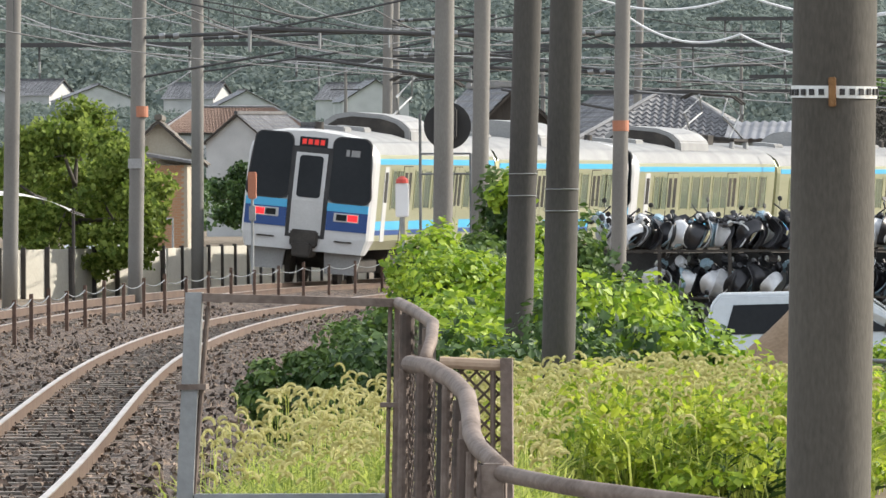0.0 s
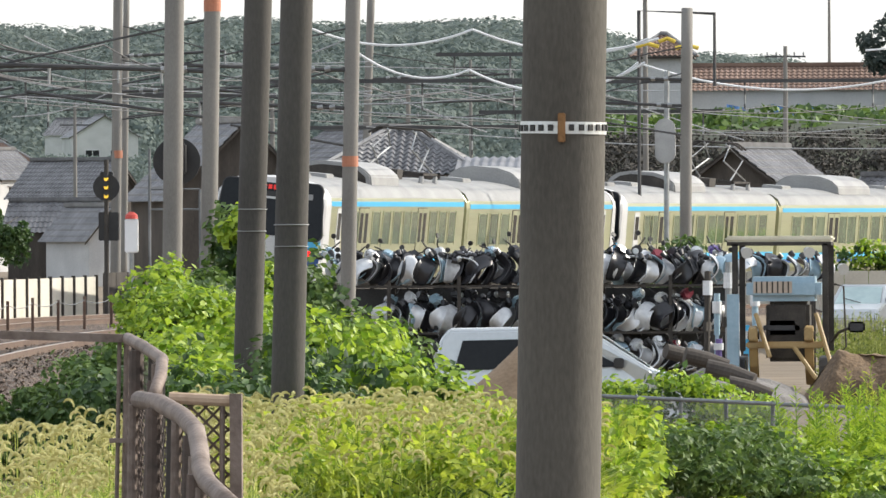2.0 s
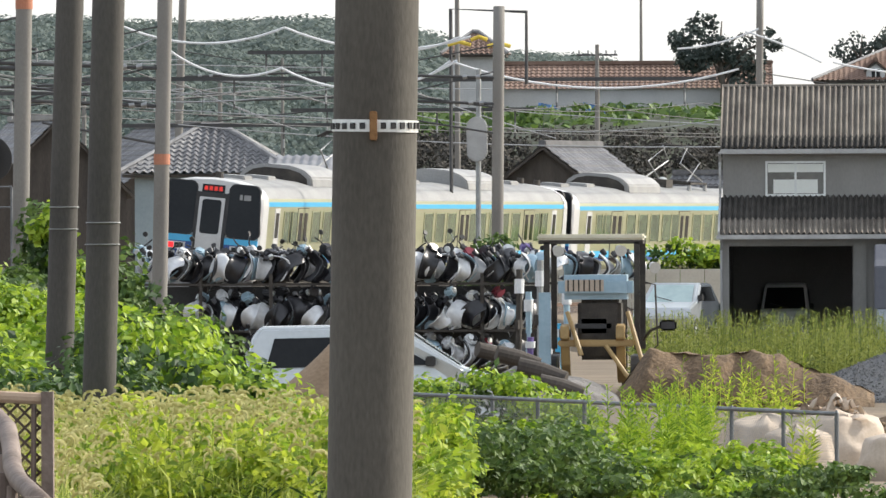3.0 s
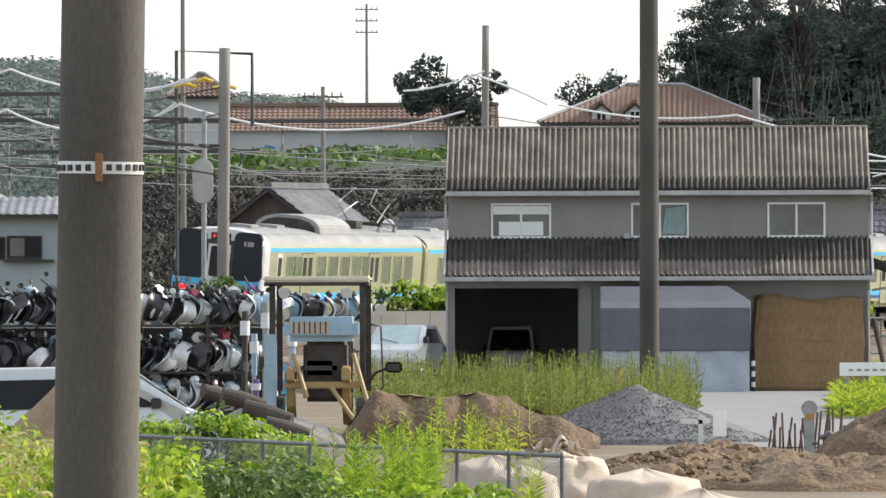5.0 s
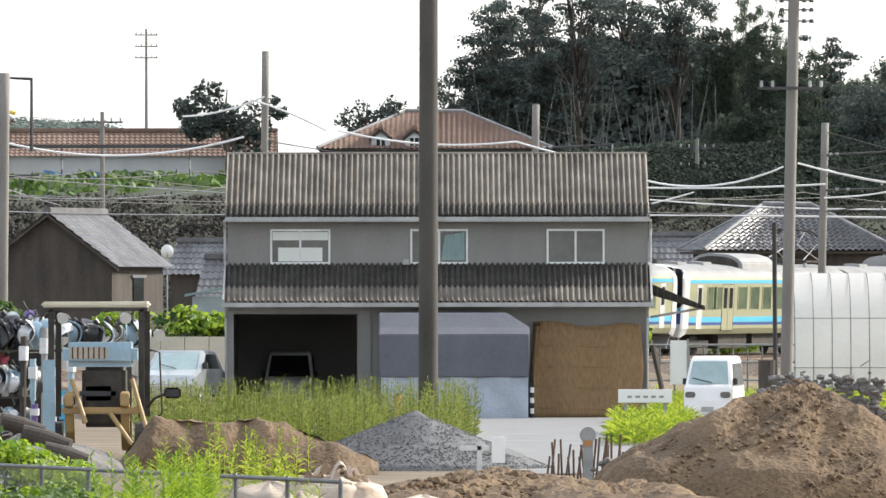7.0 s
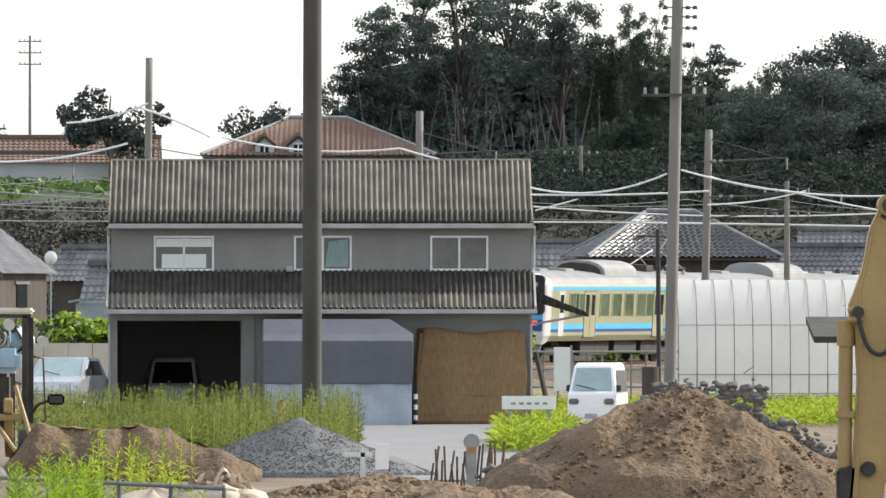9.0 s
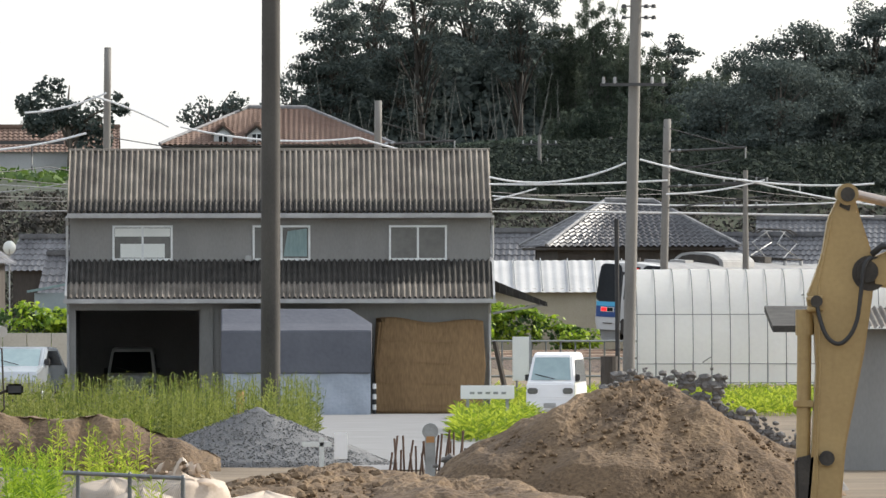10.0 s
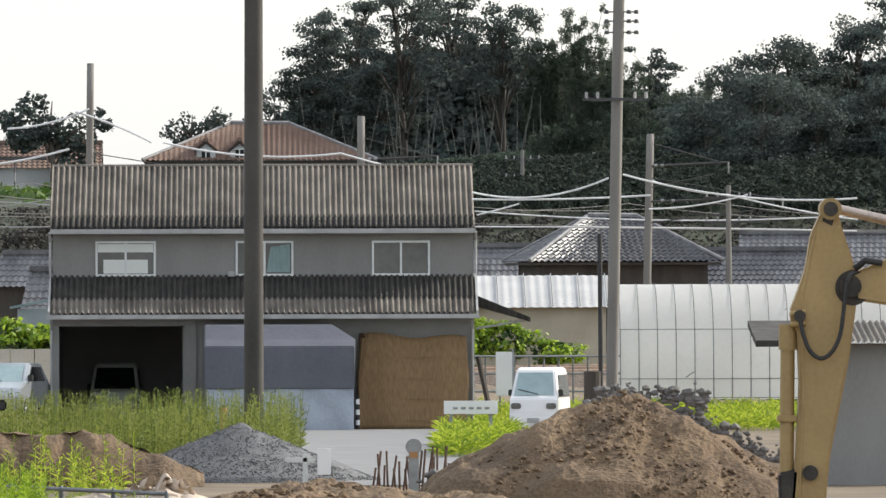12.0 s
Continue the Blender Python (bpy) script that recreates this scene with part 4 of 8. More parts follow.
def earth_bank(x0, x1, y, top, depth, label, seed):
    """A cut bank of earth: a steep scored face under a flat crest."""
    g = Mesh()

    def fn(u, v):
        x = x0 + (x1 - x0) * u
        crest = top * (0.92 + 0.13 * noise.noise((x * 0.8, seed, 0))) * min(1.0, 6 * u + 0.2, 1.6 * (1 - u) + 0.25)
        if v < 0.6:
            k = v / 0.6
            yy, z = y - 1.0 + 1.0 * k ** 1.4, crest * k ** 0.75
        else:
            k = (v - 0.6) / 0.4
            yy, z = y + depth * k, crest * (1 - 0.9 * k * k)
        q = noise.fractal((x * 1.6 + seed, yy * 0.6, z * 1.4), 0.9, 2.1, 5)
        gully = 0.14 * math.sin(x * 5.3 + 2.5 * noise.noise((x, z, seed)))
        return (x + 0.06 * q, yy - gully * min(1, 2 * v) * (1 if v < 0.6 else 0), z - 0.05 + 0.09 * q)
    g.grid(160, 60, fn)
    return solid("earth_bank", g, M["soil"], label, "earth bank")


earth_bank(-6.5, -1.2, 206, 1.3, 3.0, "cut bank of brown earth with a scored face", 12.0)
clods("soil_clods", 240, lambda r: (r.uniform(-6.3, -1.9), 204.6 + 0.3 * r.random(), 0.02 + abs(r.normal()) * 0.12), 0.02, 0.09, M["soil"], "clods at the foot of the earth bank", "soil clods", 18)
heap("sand_heap", -9.2, 156.3, 2.1, 2.0, 2.0, M["sand"], "pale sand heap beside a grey van", "sand heap", 17.0, 0.05, 0.9, 60)
heap("gravel_heap", -8.7, 154.8, 1.2, 1.9, 1.45, M["gravel"], "small grey gravel heap beside the sand", "gravel heap", 19.0, 0.04, 0.9, 50)
heap("soil_heap", 0.9, 172, 3.4, 4.0, 0.75, M["soil"], "low ridge of turned dark soil", "soil heap", 21.0, 0.25, 0.6, 70)
heap("soil_heap", 3.0, 170, 2.6, 3.6, 0.6, M["soil"], "low ridge of turned dark soil", "soil heap", 25.0, 0.25, 0.6, 60)
clods("soil_clods", 500, on_heap(0.9, 172, 3.3, 4.0, 0.75, 0.6), 0.02, 0.13, M["soil"], "dark clods on the turned soil", "soil clods", 8)


# ---------- vegetation ----------
def blob_points(blobs):
    """Random places near the skins of overlapping ellipsoids."""
    w = np.array([b[3] * b[5] + b[3] * b[4] for b in blobs])
    w = w / w.sum()

    def place(rng):
        c = blobs[rng.choice(len(blobs), p=w)]
        d = rng.normal(size=3)
        d /= np.linalg.norm(d)
        if d[1] > 0.3:
            d[1] *= -1
        r = 1 - 0.35 * rng.random() ** 1.5 + 0.10 * rng.normal()
        lump = 1 + 0.3 * noise.noise((d[0] * 2.6 + c[0], d[2] * 2.6 + c[1], d[1] * 2.6)) + 0.12 * noise.noise((d[0] * 7 + c[0], d[2] * 7, d[1] * 7))
        return (c[0] + d[0] * c[3] * r * lump, c[1] + d[1] * c[4] * r * lump, max(c[2] + d[2] * c[5] * r * lump, 0.02))
    return place


def bush(name, blobs, n, size, material, label, category, seed, stems=6, group=""):
    """blobs: x, y, z of the middle, and three radii."""
    rng = np.random.default_rng(seed)
    x, y = blobs[0][0], blobs[0][1]
    b = thing(name, label, category, pose(x, y, ground_z(x, y)), group)
    z = ground_z(x, y)
    sub = lumps(blobs, 16, rng)
    v = pad_leaves(sub, max(20, n // len(sub)), size, rng, 0.8, 0.55) - np.array([x, y, z])
    part("foliage", quads("foliage", v, material), None, b)
    # Dark leaves inside the bush paint the shade of its gaps.
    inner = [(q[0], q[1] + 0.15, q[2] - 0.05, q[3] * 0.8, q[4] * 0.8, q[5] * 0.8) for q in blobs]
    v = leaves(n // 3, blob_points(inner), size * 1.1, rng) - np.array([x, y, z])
    part("inner_shade_foliage", quads("inner_shade_foliage", v, M["leafdark"]), None, b, "inner leaves darkened to paint shade")
    for k in range(stems):
        c = blobs[k % len(blobs)]
        bx, by = c[0] + rng.normal() * c[3] * 0.2 - x, c[1] - y
        gz = ground_z(c[0], c[1]) - z - 0.03
        part("stem", Mesh().tube([(bx, by, gz), (bx + rng.normal() * 0.15, by, (gz + c[2] - z) / 2), (bx + rng.normal() * 0.3, by, c[2] - z + c[5] * 0.4)], [0.03, 0.02, 0.008], 5), M["bark"], b)
    return b


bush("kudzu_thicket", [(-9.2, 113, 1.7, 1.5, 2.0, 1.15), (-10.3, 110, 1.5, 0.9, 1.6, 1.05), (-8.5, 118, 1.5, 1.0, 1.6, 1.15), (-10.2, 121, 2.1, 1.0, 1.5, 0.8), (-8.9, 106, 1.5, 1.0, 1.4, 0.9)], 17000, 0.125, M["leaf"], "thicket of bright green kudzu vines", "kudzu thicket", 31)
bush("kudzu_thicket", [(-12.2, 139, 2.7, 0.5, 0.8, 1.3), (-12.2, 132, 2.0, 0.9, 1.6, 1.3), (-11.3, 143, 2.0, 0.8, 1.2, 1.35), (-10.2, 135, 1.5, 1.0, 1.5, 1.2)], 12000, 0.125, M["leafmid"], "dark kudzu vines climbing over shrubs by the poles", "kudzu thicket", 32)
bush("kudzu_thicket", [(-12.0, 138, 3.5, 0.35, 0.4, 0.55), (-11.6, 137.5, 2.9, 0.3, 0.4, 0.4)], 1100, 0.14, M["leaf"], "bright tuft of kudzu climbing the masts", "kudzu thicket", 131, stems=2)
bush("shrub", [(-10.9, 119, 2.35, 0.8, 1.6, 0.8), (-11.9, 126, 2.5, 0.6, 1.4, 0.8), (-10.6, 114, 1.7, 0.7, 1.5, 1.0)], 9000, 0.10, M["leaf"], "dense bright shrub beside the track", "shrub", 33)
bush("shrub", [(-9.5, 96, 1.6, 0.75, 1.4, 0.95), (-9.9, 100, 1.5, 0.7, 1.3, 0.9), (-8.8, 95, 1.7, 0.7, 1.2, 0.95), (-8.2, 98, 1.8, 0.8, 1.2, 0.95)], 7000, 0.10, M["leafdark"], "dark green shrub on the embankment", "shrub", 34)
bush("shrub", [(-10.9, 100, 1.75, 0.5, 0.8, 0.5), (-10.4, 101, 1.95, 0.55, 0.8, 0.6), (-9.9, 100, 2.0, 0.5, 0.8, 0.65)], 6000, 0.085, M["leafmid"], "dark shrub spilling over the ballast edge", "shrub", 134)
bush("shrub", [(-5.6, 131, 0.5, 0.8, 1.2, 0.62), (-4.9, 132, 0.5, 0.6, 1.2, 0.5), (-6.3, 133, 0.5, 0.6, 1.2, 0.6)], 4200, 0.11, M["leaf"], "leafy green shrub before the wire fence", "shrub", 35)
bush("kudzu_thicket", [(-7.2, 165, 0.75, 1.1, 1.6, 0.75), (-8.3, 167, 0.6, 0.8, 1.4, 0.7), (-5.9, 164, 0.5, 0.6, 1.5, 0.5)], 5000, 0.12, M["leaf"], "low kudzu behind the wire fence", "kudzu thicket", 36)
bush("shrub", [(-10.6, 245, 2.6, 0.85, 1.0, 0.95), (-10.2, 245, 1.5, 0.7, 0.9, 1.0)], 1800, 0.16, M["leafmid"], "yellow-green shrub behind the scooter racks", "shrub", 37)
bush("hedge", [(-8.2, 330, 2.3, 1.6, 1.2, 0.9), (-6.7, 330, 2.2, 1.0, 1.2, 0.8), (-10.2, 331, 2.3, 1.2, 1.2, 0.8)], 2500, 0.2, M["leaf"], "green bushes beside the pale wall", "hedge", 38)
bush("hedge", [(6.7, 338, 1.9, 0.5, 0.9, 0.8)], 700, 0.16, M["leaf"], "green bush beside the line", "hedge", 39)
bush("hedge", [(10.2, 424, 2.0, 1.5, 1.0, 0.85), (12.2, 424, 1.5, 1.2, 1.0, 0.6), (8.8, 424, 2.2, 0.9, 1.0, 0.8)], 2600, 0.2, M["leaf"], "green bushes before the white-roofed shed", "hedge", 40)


def spikes(name, n, area, h0, h1, material, label, category, seed, leaf=0.16, per=14, kind="stuff"):
    """Upright weeds: a stem with whorls of narrow leaves."""
    rng = np.random.default_rng(seed)
    out = []
    for _ in range(n):
        x, y, gz = area(rng)
        h = rng.uniform(h0, h1)
        lx, ly = rng.normal() * 0.09 * h, rng.normal() * 0.05 * h
        out.append([(x - 0.006, y, gz), (x + 0.006, y, gz), (x + lx + 0.004, y + ly, gz + h), (x + lx - 0.004, y + ly, gz + h)])
        for k in range(per):
            q = (k + rng.random()) / per
            a = rng.uniform(0, 2 * math.pi)
            L = leaf * (1.15 - 0.75 * q) * rng.uniform(0.8, 1.3)
            p = Vector((x + lx * q, y + ly * q, gz + h * (0.15 + 0.85 * q)))
            d = Vector((math.cos(a), math.sin(a), 0.5 + 0.5 * q)) * L
            s = Vector((-math.sin(a), math.cos(a), 0)) * L * 0.13
            mid = p + d * 0.5
            out.append([p, mid + s, p + d + Vector((0, 0, -0.25 * L)), mid - s])
    v = np.array([[tuple(p) for p in q] for q in out]).reshape(-1, 3)
    return tagged(part(name, quads(name, v, material)), label, category, kind=kind)


def foxtails(name, n, area, seed, h0=0.5, h1=0.95):
    """Bent grass blades and nodding bristly heads."""
    rng = np.random.default_rng(seed)
    blades, heads = [], []
    for _ in range(n):
        x, y, gz = area(rng)
        lush = 0.55 + 0.75 * noise.noise((x * 0.9, y * 0.25, seed))
        if rng.random() > lush + 0.25:
            continue
        gz -= 0.30 * (1 - min(1, lush + 0.2))
        for _ in range(4):
            a, h = rng.uniform(0, 6.28), rng.uniform(0.35, 0.75) * h1
            d = Vector((math.cos(a), math.sin(a), 0))
            w = Vector((-d.y, d.x, 0)) * 0.009
            p0 = Vector((x + rng.normal() * 0.05, y + rng.normal() * 0.05, gz))
            p1, p2 = p0 + d * h * 0.2 + Vector((0, 0, h * 0.7)), p0 + d * h * 0.6 + Vector((0, 0, h * 0.85))
            blades += [[p0 - w, p0 + w, p1 + w, p1 - w], [p1 - w, p1 + w, p2 + w * 0.2, p2 - w * 0.2]]
        a, h = rng.normal() * 0.7 + (0 if rng.random() < 0.65 else math.pi), rng.uniform(h0, h1)
        d = Vector((math.cos(a), 0.4 * math.sin(a), 0)).normalized()
        p = Vector((x, y, gz))
        q = p + d * 0.06 + Vector((0, 0, h))
        w = Vector((-d.y, d.x, 0)) * 0.003
        blades.append([p - w, p + w, q + w, q - w])
        L, seg = rng.uniform(0.09, 0.17), 5
        pts = []
        for k in range(seg + 1):
            b = 1.5 - 2.9 * k / seg
            pts.append(q)
            q = q + (d * math.cos(b) + Vector((0, 0, math.sin(b)))) * L / seg
        side = Vector((-d.y, d.x, 0))
        for k in range(seg):
            r0, r1 = [0.008, 0.012, 0.013, 0.012, 0.009, 0.003][k], [0.008, 0.012, 0.013, 0.012, 0.009, 0.003][k + 1]
            t = (pts[k + 1] - pts[k]).normalized()
            up = side.cross(t)
            for nrm in (side, up):
                heads.append([pts[k] - nrm * r0, pts[k] + nrm * r0, pts[k + 1] + nrm * r1, pts[k + 1] - nrm * r1])
    ob = tagged(part(name, quads(name, np.array([[tuple(p) for p in q] for q in blades]).reshape(-1, 3), M["grass"])), "yellow-green foxtail grass on the slope", "foxtail grass", kind="stuff")
    part("seed_heads", quads("seed_heads", np.array([[tuple(p) for p in q] for q in heads]).reshape(-1, 3), M["seed"]), None, ob, "pale nodding seed heads")
    return ob


def patch(x0, x1, y0, y1):
    def area(rng):
        y = rng.uniform(y0, y1)
        k = (y - y0) / (y1 - y0)
        a = x0[0] + (x0[1] - x0[0]) * k
        b = x1[0] + (x1[1] - x1[0]) * k
        x = rng.uniform(a, b)
        return x, y, ground_z(x, y) - 0.01
    return area


def leafy(name, n, area, h0, h1, size, per, material, label, seed):
    """Low broad-leaved plants heaped in uneven clumps."""
    rng = np.random.default_rng(seed)
    pads = []
    for _ in range(n):
        x, y, gz = area(rng)
        h, w = rng.uniform(h0, h1), rng.uniform(0.16, 0.36)
        for k in range(3):
            pads.append((x + rng.normal() * w * 0.7, y + rng.normal() * w * 0.7, gz + h * rng.uniform(0.45, 1.0), w * rng.uniform(0.4, 0.8), w * 0.7, h * rng.uniform(0.15, 0.3)))
    tagged(part(name, quads(name, pad_leaves(pads, per, size, rng, 0.7, 0.7), material)), label, "weeds", kind="stuff")


leafy("leafy_weeds", 230, patch((-6.9, -8.6), (-4.0, -4.9), 79, 98), 0.3, 1.0, 0.08, 50, M["weed"], "broad-leaved yellow-green weeds among the foxtails", 141)
leafy("leafy_weeds", 120, patch((-6.9, -8.6), (-4.0, -4.9), 79, 98), 0.3, 0.95, 0.1, 40, M["leaf"], "darker leafy plants among the foxtails", 142)
leafy("leafy_weeds", 170, patch((-6.5, -8.6), (-4.3, -5.6), 92, 120), 0.5, 0.95, 0.1, 60, M["leaf"], "broad-leaved green vines below the fence", 143)
leafy("leafy_weeds", 420, patch((-5.7, -7.0), (-3.5, -4.5), 99, 134), 0.2, 0.78, 0.085, 64, M["leafmid"], "dark bushy vines before the wire fence", 144)
leafy("leafy_weeds", 34, patch((-6.3, -6.7), (-3.7, -4.3), 116, 132), 0.35, 0.9, 0.1, 60, M["leaf"], "bright leaf tufts before the wire fence", 145)
foxtails("foxtail_grass", 2600, patch((-7.4, -8.9), (-4.1, -5.0), 79, 97), 41, 0.6, 1.12)
foxtails("foxtail_grass", 1300, patch((-8.3, -9.0), (-5.6, -7.3), 68, 88), 42, 0.55, 1.0)
spikes("broad_weeds", 520, patch((-6.6, -8.4), (-4.1, -4.9), 80, 99), 0.45, 0.95, M["weed"], "leafy yellow-green weeds among the grass", "weeds", 52, per=16, leaf=0.17)
spikes("broad_weeds", 160, patch((-6.6, -8.4), (-4.1, -4.9), 84, 99), 0.5, 1.0, M["leaf"], "leafy green weeds among the grass", "weeds", 53, per=18, leaf=0.2)
spikes("goldenrod", 420, patch((-6.5, -9.0), (-4.4, -5.7), 92, 126), 0.6, 1.1, M["leaf"], "bright green goldenrod and weeds on the slope", "weeds", 43, per=18)
spikes("goldenrod", 75, patch((-4.2, -4.4), (-2.75, -2.95), 124, 136), 0.6, 1.35, M["leaf"], "tall bright goldenrod stalks before the fence", "weeds", 44, per=56, leaf=0.17)
spikes("goldenrod", 7, patch((-1.75, -1.85), (-1.5, -1.6), 126, 132), 0.4, 0.95, M["weed"], "tall bright goldenrod stalks before the fence", "weeds", 54, per=26, leaf=0.2)
spikes("goldenrod", 1500, patch((-6.2, -6.8), (0.6, 0.9), 212, 228), 1.0, 1.85, M["weedolive"], "yellow-green goldenrod behind the sand heaps", "weeds", 45, per=13, leaf=0.2)
spikes("goldenrod", 60, patch((-4.2, -5.6), (-2.4, -2.4), 168, 196), 0.5, 1.5, M["weed"], "young goldenrod in the yard", "weeds", 46, per=18, leaf=0.2)
spikes("broad_weeds", 260, patch((-6.2, -7.8), (-4.2, -4.9), 82, 98), 0.5, 0.9, M["leaf"], "broad-leaved green weeds among the grass", "weeds", 57, per=10, leaf=0.3)
leafy("leafy_weeds", 120, patch((-3.6, -4.5), (-0.6, -1.5), 101, 132), 0.06, 0.42, 0.09, 50, M["leafmid"], "low green plants before the fence", 146)
leafy("leafy_weeds", 70, patch((-3.6, -4.5), (-1.0, -2.0), 101, 130), 0.1, 0.6, 0.1, 40, M["leaf"], "bright low plants before the fence", 147)
# Low dark plants, added to paint shade in the gaps between weeds.
spikes("shade_weeds", 220, patch((-7.2, -8.8), (-4.2, -4.9), 79, 99), 0.3, 0.62, M["leafdark"], "low leaves darkened to paint shade among the weeds", "weeds", 59, per=14, leaf=0.22)
spikes("rice_grass", 3000, patch((6.0, 6.0), (17.5, 19.0), 286, 325), 0.25, 0.6, M["weed"], "bright green rice field before the greenhouse", "grass", 47, per=4, leaf=0.35)
spikes("grass_tuft", 700, patch((4.2, 4.6), (6.4, 6.4), 240, 262), 0.3, 0.75, M["weed"], "green grass at the edge of the drive", "grass", 48, per=6, leaf=0.35)
spikes("verge_weeds", 500, patch((-13.2, -16.6), (-11.4, -14.2), 128, 175), 0.2, 0.5, M["weed"], "green weeds along the ballast edge", "weeds", 49, per=10, leaf=0.2)


# ---------- far country ----------
def hill(name, y, prof, depth, material, label, seed, n=90, base=0.0, jag=1.0, rise=1.0):
    """A long rise whose crest runs through x, z pairs at distance y."""
    xs, zs = [p[0] for p in prof], [p[1] for p in prof]
    g = Mesh()

    def fn(u, v):
        x = xs[0] + (xs[-1] - xs[0]) * u
        top = float(np.interp(x, xs, zs))
        k = math.sin(min(1, v / rise) * math.pi / 2)
        return (x, y - depth * (1 - v), base + (top - base) * k + jag * noise.fractal((x * 0.04, v * 6, seed), 1.0, 2.0, 4) * k)
    g.grid(n, 40, fn)
    return solid(name, g, material, label, "hill", kind="structure", smooth=True)


def canopy(name, y, prof, depth, n, size, material, label, seed, base=0.0, category="woods", leaf=0.42, per=34, lie=0.0):
    """Woods over a hill: very many leaf clumps heaped in crowns."""
    rng = np.random.default_rng(seed)
    xs, zs = [p[0] for p in prof], [p[1] for p in prof]
    crowns = []
    for _ in range(n):
        v = rng.random() ** 0.8
        x = rng.uniform(xs[0], xs[-1])
        top = float(np.interp(x, xs, zs))
        crowns.append((x, y - depth * (1 - v), base + (top - base) * math.sin(v * math.pi / 2), rng.uniform(0.7, 1.4)))
    out = []
    for cx, cy, cz, r in crowns:
        d = rng.normal(size=(per, 3))
        d /= np.linalg.norm(d, axis=1)[:, None]
        c = np.array([cx, cy, cz]) + d * size * r * np.array([1.3, 1.3, 1.0])
        u = rng.normal(size=(per, 3))
        u -= lie * (u * d).sum(axis=1)[:, None] * d
        u /= np.linalg.norm(u, axis=1)[:, None]
        w = np.cross(d, u)
        s = size * leaf * rng.uniform(0.6, 1.3, (per, 1))
        out.append(np.stack([c - u * s, c + w * s, c + u * s, c - w * s], 1).reshape(-1, 3))
    return tagged(part(name, quads(name, np.concatenate(out), material)), label, category, kind="stuff")


far = [(-700, 36), (-420, 38), (-260, 35), (-175, 32), (-158, 31), (-143, 33), (-115, 31.8), (-98, 32.5), (-83, 31), (-70, 27), (-53, 26), (-40, 18), (-10, 10), (300, 8)]
# Far hill and woods get their haze from the leaf colour.
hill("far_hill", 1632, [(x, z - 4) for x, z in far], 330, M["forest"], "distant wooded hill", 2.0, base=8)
canopy("far_woods", 1632, [p for p in far if -260 <= p[0] <= -40], 320, 4800, 2.9, M["forest"], "green woods on the distant hill, haze painted in", 51, base=9, leaf=0.13, per=105, lie=0.8)
hill("village_rise", 1420, [(-260, 12), (-60, 9), (0, 2)], 620, M["slopegreen"], "green rise behind the village", 3.0, base=1.2, jag=0.3)


def village_z(x, y):
    k = math.sin(min(1, max(0, 1 - (1420 - y) / 620)) * math.pi / 2)
    return 1.2 + (float(np.interp(x, [-260, -60, 0], [12, 9, 2])) - 1.2) * k - 0.5


mid = [(-34, 1.0), (-30, 4.5), (-26, 8.4), (-16, 9.0), (0, 9.2), (8, 9.6), (14, 10.2), (40, 10.6), (90, 11), (200, 11)]
hill("near_slope", 700, mid, 245, M["slopedark"], "scrubby brown slope behind the railway", 5.0, base=1.2, jag=0.3, rise=0.25)


# ---------- trees ----------
def tree(x, y, z0, h, crown, n, size, leafmat, label, seed, category="tree", limbs=7, spread=0.5):
    """crown: ellipsoids relative to the foot (dx, dy, z, rx, ry, rz)."""
    rng = np.random.default_rng(seed)
    t = thing("tree", label, category, pose(x, y, z0), "trees")
    wood = Mesh()
    r = 0.022 * h + 0.05
    wood.tube([(0, 0, -1.0), (0.02 * h, 0, h * 0.3), (-0.01 * h, 0, h * 0.6), (0.01 * h, 0, h * 0.85)], [r, r * 0.8, r * 0.5, r * 0.15], 8)
    for k in range(limbs):
        c = crown[k % len(crown)]
        q = (c[0] + rng.normal() * c[3] * spread, c[1] + rng.normal() * c[4] * spread, c[2] + rng.normal() * c[5] * 0.3)
        s = h * rng.uniform(0.2, 0.6)
        wood.tube([(0, 0, s), (q[0] * 0.5, q[1] * 0.5, (s + q[2]) / 2 + 0.1 * h * rng.random()), q], [r * 0.45, r * 0.28, r * 0.08], 6)
    part("trunk", wood, M["bark"], t, smooth=True)
    sub = []
    for c in crown:
        for _ in range(11):
            d = rng.normal(size=3)
            d /= np.linalg.norm(d)
            sub.append((c[0] + d[0] * c[3] * 0.72, c[1] + d[1] * c[4] * 0.72, c[2] + d[2] * c[5] * 0.72, c[3] * rng.uniform(0.2, 0.55), c[4] * rng.uniform(0.25, 0.5), c[5] * rng.uniform(0.2, 0.5)))
    part("crown", quads("crown", leaves(n, blob_points(sub), size, rng), leafmat), None, t)
    return t


tree(-31.2, 239.5, 1.2, 4.4, [(0, 0, 3.0, 1.7, 1.4, 1.2), (1.3, 0, 2.0, 1.0, 1.2, 1.3), (-1.2, 0, 2.6, 1.1, 1.2, 1.3), (0.9, -0.4, 1.3, 1.0, 0.9, 0.8), (-0.6, -0.5, 1.5, 1.2, 0.9, 0.8)], 14000, 0.15, M["treeleaf"], "broad green garden tree behind the wall", 61)
tree(-11.3, 544, 8.9, 6.4, [(-1.2, 0, 4.2, 1.7, 1.5, 1.5), (1.3, 0, 3.0, 1.3, 1.2, 1.6), (2.6, 0, 4.4, 0.7, 0.6, 0.7)], 3200, 0.26, M["evergreen"], "wind-thinned dark tree on the ridge", 63, limbs=12)
